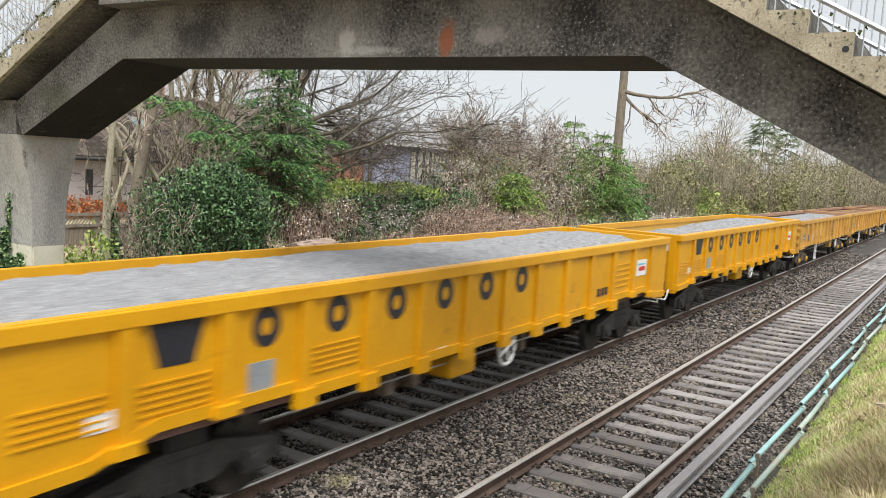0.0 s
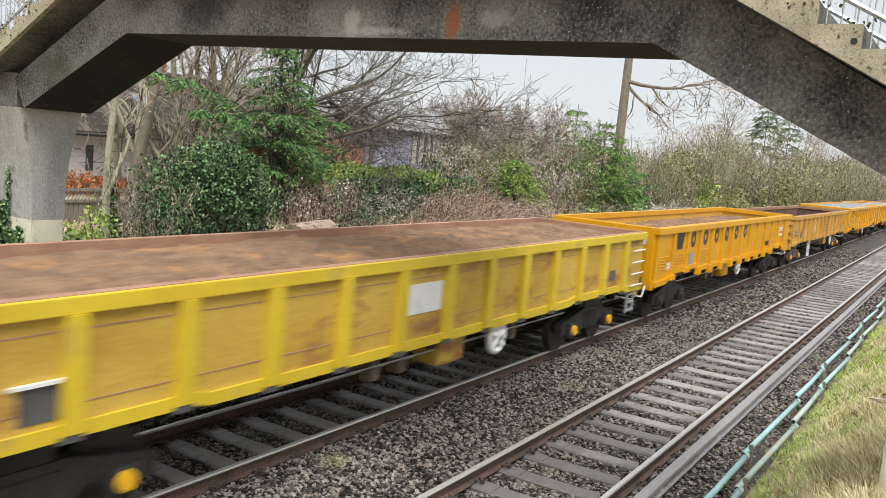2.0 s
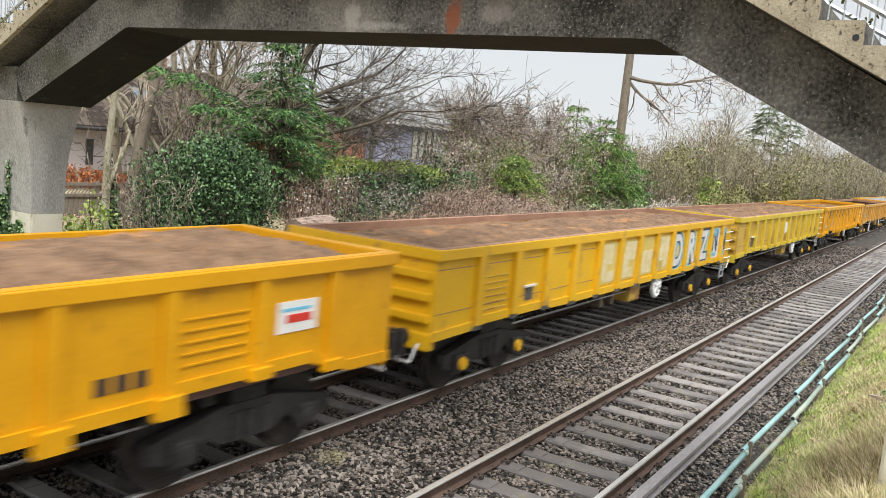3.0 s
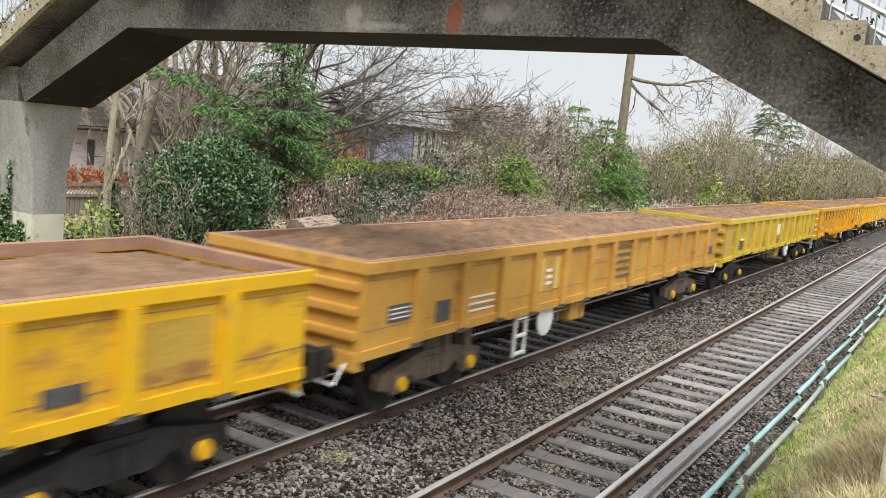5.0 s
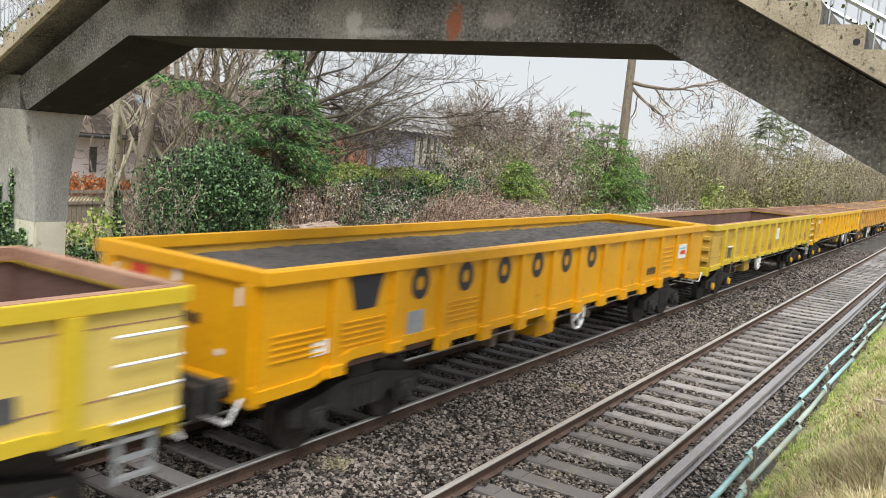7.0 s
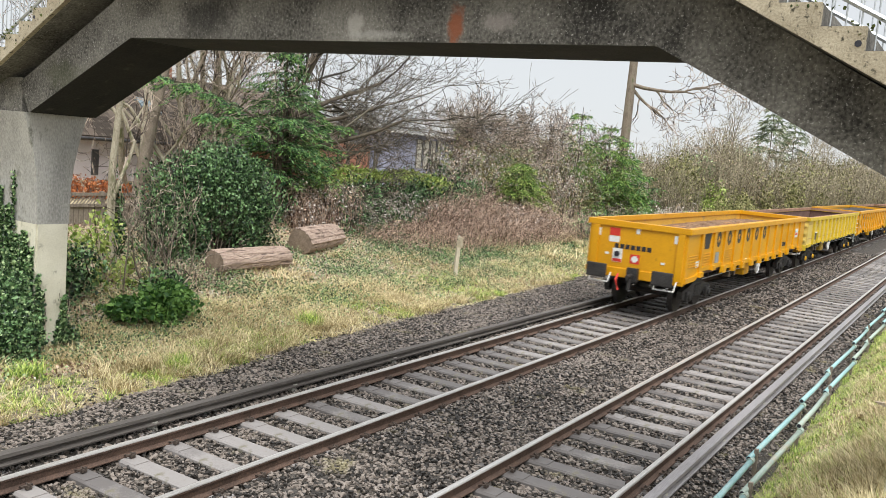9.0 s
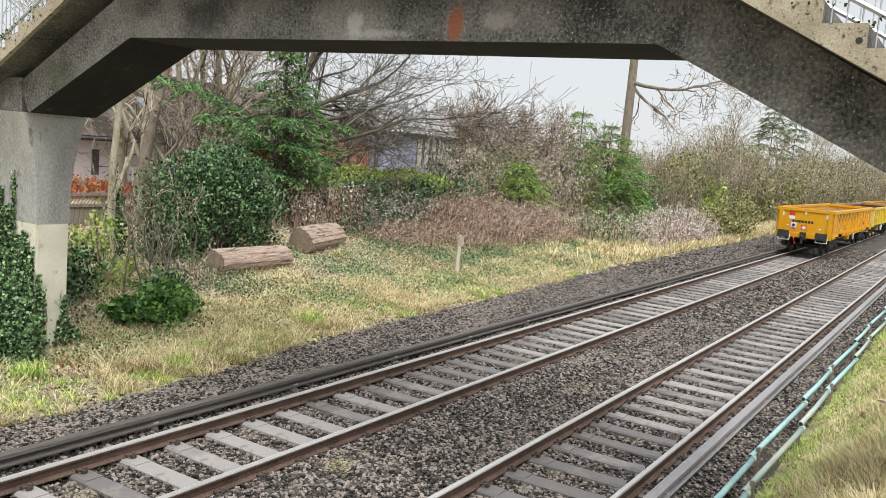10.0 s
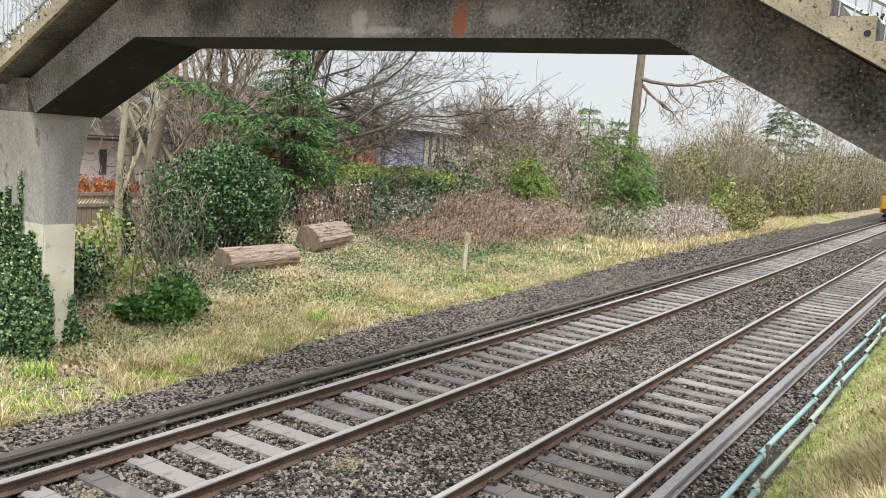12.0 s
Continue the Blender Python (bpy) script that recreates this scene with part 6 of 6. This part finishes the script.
def spreading_tree():
    """A big bare tree whose long limbs sweep to one side."""
    rng = np.random.default_rng(98)
    tree = thing("bare_tree", "large bare tree with long sweeping limbs", "tree")
    out = [(21.9, 17.6, 0.9, 21.9, 17.6, 5.0, 0.22, 0.17, 9)]
    for zz, d, ln, r in ((2.5, (1, -0.25, 0.05), 3.6, 0.07), (3.1, (1, -0.3, 0.16), 4.6, 0.09), (3.8, (1, -0.3, 0.28), 4.6, 0.09), (4.4, (1, -0.25, 0.5), 4.8, 0.10), (4.9, (0.9, -0.2, 0.85), 4.2, 0.1), (5.0, (0.4, 0.0, 1), 3.8, 0.09), (4.0, (0.9, 0.5, 0.5), 4.0, 0.08), (2.2, (1, -0.5, 0.3), 3.0, 0.06)):
        grow(rng, (21.9, 17.6, zz), d, ln, r, 4, out, 0.03, 5, 0.55, 0.62, 0.12)
    a = np.array(out)
    a[:, 6:8] = np.maximum(a[:, 6:8], 0.007)
    under(tree, "trunk", sticks(a[a[:, 8] >= 4, :8], 7), M["dark_bark"], "", True)
    under(tree, "crown", sticks(a[a[:, 8] < 4, :8], 3), M["dark_twig"], "bare twiggy crown")


spreading_tree()
bare_tree("bare_tree", "small dense bare tree before the grey house", 29.0, 19.3, 6.0, 0.08, 99, 4, (0, 0), 4, 0.75, 0.08, "bark", 0.62, stems=2, first=0.35)
bare_tree("bare_tree", "small dense bare tree before the brick house", 26.5, 19.0, 6.0, 0.08, 100, 5, (0.05, 0), 4, 0.8, 0.05, "bark", 0.62, first=0.35)

# ---- hedge and brambles ----
thicket("hedge", "overgrown hedge of brown stems and dark leaves", 21.5, 30, 16.2, 18.0, 2.0, 1500, "twig", 111, 0.35, 0.008, "ivy", 5200, 0.07, "hedge", hump=False, leaf_from=0.35, leaf2="dead_leaf")
thicket("hedge", "overgrown hedge with dry brown growth", 29, 39, 15.6, 17.6, 1.9, 1700, "twig_red", 112, 0.45, 0.008, "dead_leaf", 3000, 0.06, "hedge", hump=False, leaf2="ivy_pale")
leafy_bush("leafy_hedge", "bright yellow-green leafy hedge", [((29.6, 16.5, 2.3), (1.2, 0.5, 0.35)), ((24.6, 16.6, 2.55), (1.5, 0.5, 0.32)), ((27.4, 16.7, 2.55), (1.9, 0.5, 0.26)), ((22.8, 16.4, 2.3), (0.8, 0.4, 0.4))], 3600, 0.075, "lime_leaf", 113, 30)
thicket("dry_vine", "curtain of dry reddish vine over the hedge", 20.4, 23.6, 15.2, 16.2, 2.2, 500, "twig_red", 114, 0.3, 0.006, "fluff", 900, 0.06, "vine", hump=False, leaf2="dead_leaf")
thicket("seed_vine", "grey vine with pale fluffy seed heads", 23.2, 31, 15.0, 16.0, 1.5, 240, "twig", 115, 0.5, 0.006, "fluff", 2200, 0.05, "vine", hump=False, leaf2="ivy")
thicket("bramble", "low mound of russet brambles", 22.5, 27.5, 12.6, 15.0, 0.95, 1500, "twig_red", 116, 0.9, 0.005, "dead_leaf", 1800, 0.045, "bramble")
thicket("bramble", "large mound of russet brambles", 25.5, 36.5, 12.2, 15.8, 2.1, 3600, "twig_red", 117, 0.8, 0.006, "dead_leaf", 3000, 0.05, "bramble", lean=(0.2, -0.2))
thicket("seed_vine", "pale fluffy seed heads trailing over brambles", 30.5, 37.5, 13.6, 15.2, 1.5, 300, "twig", 118, 0.7, 0.006, "fluff", 1900, 0.055, "vine")
litter("ground_ivy", "dark ivy at the foot of the brambles", 9000, 22, 40, 11.3, 13.6, 0.05, "ivy", 119, 1.5, -0.1, 0.06)

# Hedge ivy, packed dark so that it also gives the hedge's inner shade.
leafy_bush("hedge_ivy", "dark ivy filling the inside of the hedge", [((23.8 + 1.25 * k, 16.1 + 0.25 * (k % 3), 1.35 + 0.15 * (k % 2)), (0.95, 0.55, 0.95)) for k in range(8)], 17000, 0.07, "ivy", 413, 60, "ivy", "dark_twig")
# Dark leaves added in place of the shade under the brambles.
leafy_bush("ground_ivy_bush", "dark leaves at the foot of the brambles, added as shade", [((23.5 + 2.3 * k, 15.4, 0.75), (1.5, 0.5, 0.6)) for k in range(6)], 6000, 0.07, "ivy", 414, 40, "ivy", "dark_twig")
# Dark growth set in as the shade between the plants behind.
thicket("dark_scrub", "dark scrub behind the brambles, added as shade", 30, 50, 16.2, 18.2, 2.6, 1500, "dark_twig", 415, 0.4, 0.012, "ivy", 7000, 0.09, "scrub", hump=False, leaf_from=0.1)
thicket("twig_tangle", "tangled bare branches before the tiled roof", 16.9, 20.0, 17.2, 18.6, 4.4, 150, "twig", 416, 0.5, 0.009, category="shrub", hump=False)
# ---- tall thicket and conifers ----
for i, (x0, x1, y0, y1, h, n) in enumerate(((34, 38, 16.5, 19, 5.0, 520), (35.5, 41, 16, 18.5, 5.9, 700), (39, 46, 15.2, 18, 5.6, 700), (44, 51, 14, 17, 3.9, 700))):
    thicket("tall_thicket", "tall thicket of bare brown stems with pale seed heads", x0, x1, y0, y1, h, n, "twig_far" if i % 2 else "twig", 121 + i, 0.45, 0.009, "fluff", 9500, 0.055, hump=True, leaf_from=0.4, leaf2="dead_leaf", ragged=0.5)
    thicket("leafy_thicket", "grey-green leafy growth in the tall thicket", x0 + 0.5, x1 - 0.3, y0 - 0.2, y1, h * 0.82, 200, "twig_straw", 125 + i, 0.5, 0.009, "olive", 5200, 0.075, hump=True, leaf_from=0.35, leaf2="ivy_pale", ragged=0.5)
for i, (x, y, h) in enumerate(((35.3, 18.0, 6.2), (37.5, 17.6, 6.8), (40.5, 17.4, 6.6), (47.5, 17.0, 5.6))):
    bare_tree("bare_tree", "twiggy bare shrub-tree in the thicket", x, y, h, 0.07, 131 + i, 5, (0, 0), 4, 0.6, 0.14, "bark", 0.64, stems=3, first=0.38, twig=0.009)
conifer("conifer", "narrow grey-green conifer in the thicket", 42.8, 15.8, 6.0, 2.0, 0, 0.10, "conifer_mid", 141, bottom=0.35, tiers=13, gap=0.4, per=7)
conifer("conifer", "bright green feathery conifer", 45.6, 15.2, 5.4, 3.3, 0, 0.09, "conifer_mid", 142, bottom=0.2, tiers=16, gap=0.35, per=9)
conifer("conifer", "dark green conifer in the thicket", 48.2, 14.9, 4.0, 2.6, 0, 0.115, "conifer", 143, bottom=0.05, tiers=12, gap=0.15, per=8)
conifer("conifer", "small bright green conifer over the hedge", 35.2, 15.2, 3.0, 2.2, 0, 0.08, "conifer_mid", 144, bottom=0.45, tiers=11, tip="lime_leaf", gap=0.15, per=9)


def dead_trunk():
    rng = np.random.default_rng(151)
    tree = thing("dead_tree", "tall bare brown trunk with one crooked limb", "tree")
    x, y = 55.3, 18.0
    z0 = float(ground_z(np.array(x), np.array(y)))
    out = [(x, y, z0, x, y, 6.0, 0.36, 0.33, 9), (x, y, 6.0, x + 0.15, y, 14.5, 0.33, 0.26, 9)]
    grow(rng, (x, y, 9.3), (0.36, -0.93, -0.15), 3.6, 0.14, 4, out, 0.0, 4, 0.7, 0.68, 0.28)
    grow(rng, (x + 0.1, y - 0.2, 8.9), (0.3, -0.8, -0.75), 2.6, 0.11, 3, out, 0.02, 4, 0.65, 0.68, 0.28)
    a = np.array(out)
    a[:, 6:8] = np.maximum(a[:, 6:8], 0.016)
    under(tree, "trunk", sticks(a[a[:, 8] >= 3, :8], 8), M["bark"], "", True)
    under(tree, "crown", sticks(a[a[:, 8] < 3, :8], 3), M["twig"], "crooked bare twigs")


dead_trunk()

# ---- along the line, further off ----
thicket("seed_shrub", "rounded shrub white with seed heads on the bank", 39.5, 51, 9.6, 11.8, 2.4, 1300, "twig_red", 161, 0.45, 0.009, "fluff", 9000, 0.06, "shrub", leaf_from=0.5)
leafy_bush("mound_shrub", "pale green rounded shrub on the bank", [((54, 10.2, 0.7), (4.5, 1.2, 1.4))], 5200, 0.11, "olive", 162, 60, twig="twig_straw")
thicket("bramble", "dark green brambles on the bank slope", 36, 62, 10.6, 13.5, 1.7, 2200, "twig", 163, 0.6, 0.010, "ivy_pale", 5000, 0.10, "bramble", hump=False)
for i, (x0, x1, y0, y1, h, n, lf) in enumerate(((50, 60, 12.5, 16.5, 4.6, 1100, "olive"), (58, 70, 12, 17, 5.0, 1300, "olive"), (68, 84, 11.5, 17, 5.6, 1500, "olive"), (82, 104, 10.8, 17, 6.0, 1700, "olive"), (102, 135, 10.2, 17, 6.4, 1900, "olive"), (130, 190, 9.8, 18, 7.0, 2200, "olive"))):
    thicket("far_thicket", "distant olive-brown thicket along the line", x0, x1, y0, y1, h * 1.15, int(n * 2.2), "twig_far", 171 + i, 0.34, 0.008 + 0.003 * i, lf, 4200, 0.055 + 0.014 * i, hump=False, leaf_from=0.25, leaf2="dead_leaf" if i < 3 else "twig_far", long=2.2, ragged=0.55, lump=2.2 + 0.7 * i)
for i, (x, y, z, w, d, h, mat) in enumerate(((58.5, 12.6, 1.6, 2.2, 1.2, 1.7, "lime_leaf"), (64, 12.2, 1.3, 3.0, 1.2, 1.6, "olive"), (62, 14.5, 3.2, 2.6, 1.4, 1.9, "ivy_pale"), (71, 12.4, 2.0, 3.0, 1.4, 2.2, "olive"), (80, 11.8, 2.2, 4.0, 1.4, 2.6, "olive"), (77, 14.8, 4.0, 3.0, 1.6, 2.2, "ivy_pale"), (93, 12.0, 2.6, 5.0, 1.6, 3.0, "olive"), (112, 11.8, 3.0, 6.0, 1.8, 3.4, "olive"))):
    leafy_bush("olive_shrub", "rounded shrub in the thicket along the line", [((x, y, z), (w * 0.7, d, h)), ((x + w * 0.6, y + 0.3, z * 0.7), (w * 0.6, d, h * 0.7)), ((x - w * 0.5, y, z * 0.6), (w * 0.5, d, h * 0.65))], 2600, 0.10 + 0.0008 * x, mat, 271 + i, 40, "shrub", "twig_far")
leafy_bush("lime_shrub", "yellow-green shrub beside the thicket", [((53.5, 14.0, 2.6), (1.8, 1.2, 1.6)), ((57, 14.2, 3.0), (2.2, 1.2, 1.8))], 3600, 0.12, "olive", 181, 20)
for i, (x, y, h) in enumerate(((84, 19, 12), (118, 20, 10), (135, 19, 12), (150, 18, 11), (170, 16, 12))):
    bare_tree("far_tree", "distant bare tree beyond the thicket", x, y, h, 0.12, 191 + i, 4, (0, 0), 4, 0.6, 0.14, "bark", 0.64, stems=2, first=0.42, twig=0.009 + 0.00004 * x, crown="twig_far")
conifer("pine", "distant haze-coloured pine rising above the thicket", 103, 18.5, 11.0, 3.4, 0, 0.3, "pine", 199, bottom=0.45, tiers=10, tip="pine", gap=0.35)
conifer("pine", "distant haze-coloured pine beside another", 122, 19.5, 11.0, 3.6, 0, 0.3, "pine", 200, bottom=0.45, tiers=10, tip="pine", gap=0.35)
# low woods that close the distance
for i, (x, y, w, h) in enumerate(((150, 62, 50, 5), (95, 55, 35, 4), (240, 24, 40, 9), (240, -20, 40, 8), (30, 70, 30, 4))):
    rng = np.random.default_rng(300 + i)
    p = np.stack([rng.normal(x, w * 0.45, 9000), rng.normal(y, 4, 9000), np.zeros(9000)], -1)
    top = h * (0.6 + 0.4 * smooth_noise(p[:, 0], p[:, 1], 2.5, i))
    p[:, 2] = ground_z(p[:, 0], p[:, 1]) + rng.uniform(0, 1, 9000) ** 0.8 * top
    tagged(new("far_woods", arrays("far_woods", *leaves(p, 0.16, rng, 0, 4.0), M["twig_far"])), "haze-coloured distant woodland", "woods", kind="stuff")

# ---- houses behind the hedge ----
def build_white_house():
    house = thing("house", "pinkish white rendered house with a brown tiled roof", "house")
    zb = 1.2
    part("wall", box(bmesh.new(), 12.5, 21.6, 22.0, 29.0, zb, 3.3), M["render_wall"], house)
    roof = part("roof", prism(bmesh.new(), [(21.6, 3.2), (25.5, 5.7), (29.4, 3.2), (29.4, 3.05), (25.5, 5.52), (21.6, 3.05)], "x", 12.0, 31.5), M["roof"], house, "brown tiled roof")
    me = finish(box(bmesh.new(), -0.155, 0.155, -0.20, 0.20, 0, 0.022), "roof_tile", M["roof"])
    sl = math.degrees(math.atan2(2.5, 3.9))
    bm = bmesh.new()
    for k in range(12):
        f = (k + 0.5) / 12
        for j in range(25):
            shared("roof_tile", me, roof, pose(15.5 + j * 0.33 + (k % 2) * 0.16, 21.6 + 3.9 * f, 3.21 + 2.5 * f, sl + 4, 0, 0))
        for j in range(22):
            p = pose(23.75 + j * 0.33 + (k % 2) * 0.16, 21.6 + 3.9 * f, 3.21 + 2.5 * f, sl + 4, 0, 0)
            box(bm, -0.155, 0.155, -0.20, 0.20, 0, 0.022)
            bmesh.ops.transform(bm, matrix=p, verts=bm.verts[-8:])
    tagged(part("roof_tiles", bm, M["roof_far"], roof), kind="stuff")
    part("skylight", box(bmesh.new(), -0.35, 0.35, -0.45, 0.45, 0.0, 0.09), M["glass"], house, "roof window").matrix_basis = pose(20.6, 23.4, 4.37, sl, 0, 0)
    part("window", box(bmesh.new(), 17.35, 17.6, 21.95, 22.02, 1.9, 2.75), M["dark_plate"], house)
    part("gutter", tube(bmesh.new(), [(12.0, 21.55, 3.12), (31.5, 21.55, 3.12)], 0.05, None, 8), M["dark_plate"], house, "dark gutter")
    part("wall", box(bmesh.new(), 21.6, 31.2, 22.4, 28.8, zb, 3.1), M["brick"], house, "red brick wall")
    part("chimney", box(bmesh.new(), 22.6, 23.1, 25.2, 25.8, 4.9, 6.4, 0.02), M["brick"], house, "red brick chimney")
    part("chimney", box(bmesh.new(), 19.2, 19.6, 25.2, 25.8, 4.9, 6.6, 0.02), M["brick"], house, "red brick chimney")
    part("side_wall", box(bmesh.new(), 27.3, 31.6, 21.4, 22.3, 1.2, 3.68), M["brick"], house, "red brick extension")


def build_grey_house():
    house = thing("garden_house", "blue-grey timber-clad flat-roofed garden house", "house")
    x0, x1, y0 = 33.2, 40.0, 22.0
    part("wall", box(bmesh.new(), x0, x1, y0, 26, 1.3, 4.42), M["clad"], house)
    me = finish(prism(bmesh.new(), [(-0.02, 0), (0.0, 0), (0.0, 0.135), (-0.012, 0.135)], "x", x0, x1), "board", M["clad"])
    for k in range(20):
        shared("board", me, house, pose(0, y0, 1.7 + 0.136 * k))
    part("roof", box(bmesh.new(), x0 - 0.2, x1 + 0.25, y0 - 0.3, 26.2, 4.44, 4.52), M["roof"], house, "flat roof")
    part("fascia", box(bmesh.new(), x0 - 0.2, x1 + 0.25, y0 - 0.33, y0 - 0.30, 4.40, 4.53), M["white"], house, "white fascia")
    for xa, xb, mat, za in ((36.2, 36.75, "curtain", 2.7), (36.85, 37.4, "curtain", 2.7), (37.5, 38.05, "curtain", 2.7), (38.15, 38.5, "curtain", 2.7), (38.95, 39.45, "glass", 2.4)):
        win = part("window", box(bmesh.new(), xa, xb, y0 - 0.05, y0 - 0.024, za, 4.2), M[mat], house)
        for e in (xa, xb - 0.05):
            part("frame", box(bmesh.new(), e, e + 0.05, y0 - 0.07, y0 - 0.05, za, 4.2), M["dark_plate"] if mat == "curtain" else M["white"], win)
    part("rail", box(bmesh.new(), 35.6, 38.6, y0 - 0.9, y0 - 0.86, 3.3, 3.36), M["white"], house, "white deck rail")


build_white_house()
build_grey_house()
thicket("beech_hedge", "clipped russet beech hedge", 13.5, 18.5, 19.0, 19.8, 0.75, 500, "twig", 211, 0.2, 0.006, "beech", 5200, 0.06, "hedge", hump=False, leaf_from=0.2)


def build_fence():
    fence = thing("fence", "weathered grey trellis-topped timber fence", "fence")
    y = 16.6
    for k in range(4):
        part("post", box(bmesh.new(), 12.2 + 1.8 * k - 0.05, 12.2 + 1.8 * k + 0.05, y, y + 0.1, 0.6, 1.85), M["stake"], fence)
    for z in (1.74, 1.45):
        part("rail", box(bmesh.new(), 12.0, 17.8, y - 0.03, y, z, z + 0.08), M["stake"], fence)
    me = finish(box(bmesh.new(), -0.012, 0.012, -0.01, 0.01, -0.2, 0.2), "lath", M["stake"])
    for k in range(56):
        shared("lath", me, fence, pose(12.1 + 0.1 * k, y + 0.01, 1.62, 0, 40, 0))
    me = finish(box(bmesh.new(), -0.065, 0.065, -0.012, 0.012, 0, 0.85), "board", M["stake"])
    for k in range(40):
        shared("board", me, fence, pose(12.1 + 0.142 * k, y + 0.03, 0.6))


build_fence()


# ---- sleepers, the smallest repeats last ----
def build_sleepers():
    me, clip = sleeper_mesh(), clip_mesh()
    for k, (track, ys) in enumerate((("near", RAILS["near"]), ("far", RAILS["far"]))):
        c = 0.5 * (ys[0] + ys[1])
        x0, gap = SLEEPERS[track]
        for i in range(150):
            x = x0 + gap * i
            s = shared("sleeper", me, TRACKS[track], pose(x, c, 0, 0, 0, 0))
            if 2 < x < 26:
                for y in ys:
                    shared("rail_clip", clip, s, pose(0, y - c + 0.06, -0.125))
                    shared("rail_clip", clip, s, pose(0, y - c - 0.06, -0.125, 0, 0, 180))


build_sleepers()

# ---- everything that moves ----
SPEED_ROWS = [(0, 0.0), (1, 24.8), (2, 49.6), (3, 74.4), (4, 99.2), (5, 124.0), (6, 148.8), (7, 173.5), (8, 198.0), (8.8, 217.5), (9.5, 234.2), (10.2, 250.8), (10.6, 259.8), (11.5, 278.5), (12, 287.5)]


def motions():
    for slot, w in WAGONS:
        x0 = 2.84 - PITCH * (slot - 0.5)
        walk(w, [(t, pose(x0 + s, TRACK_Y, 0)) for t, s in SPEED_ROWS])


motions()
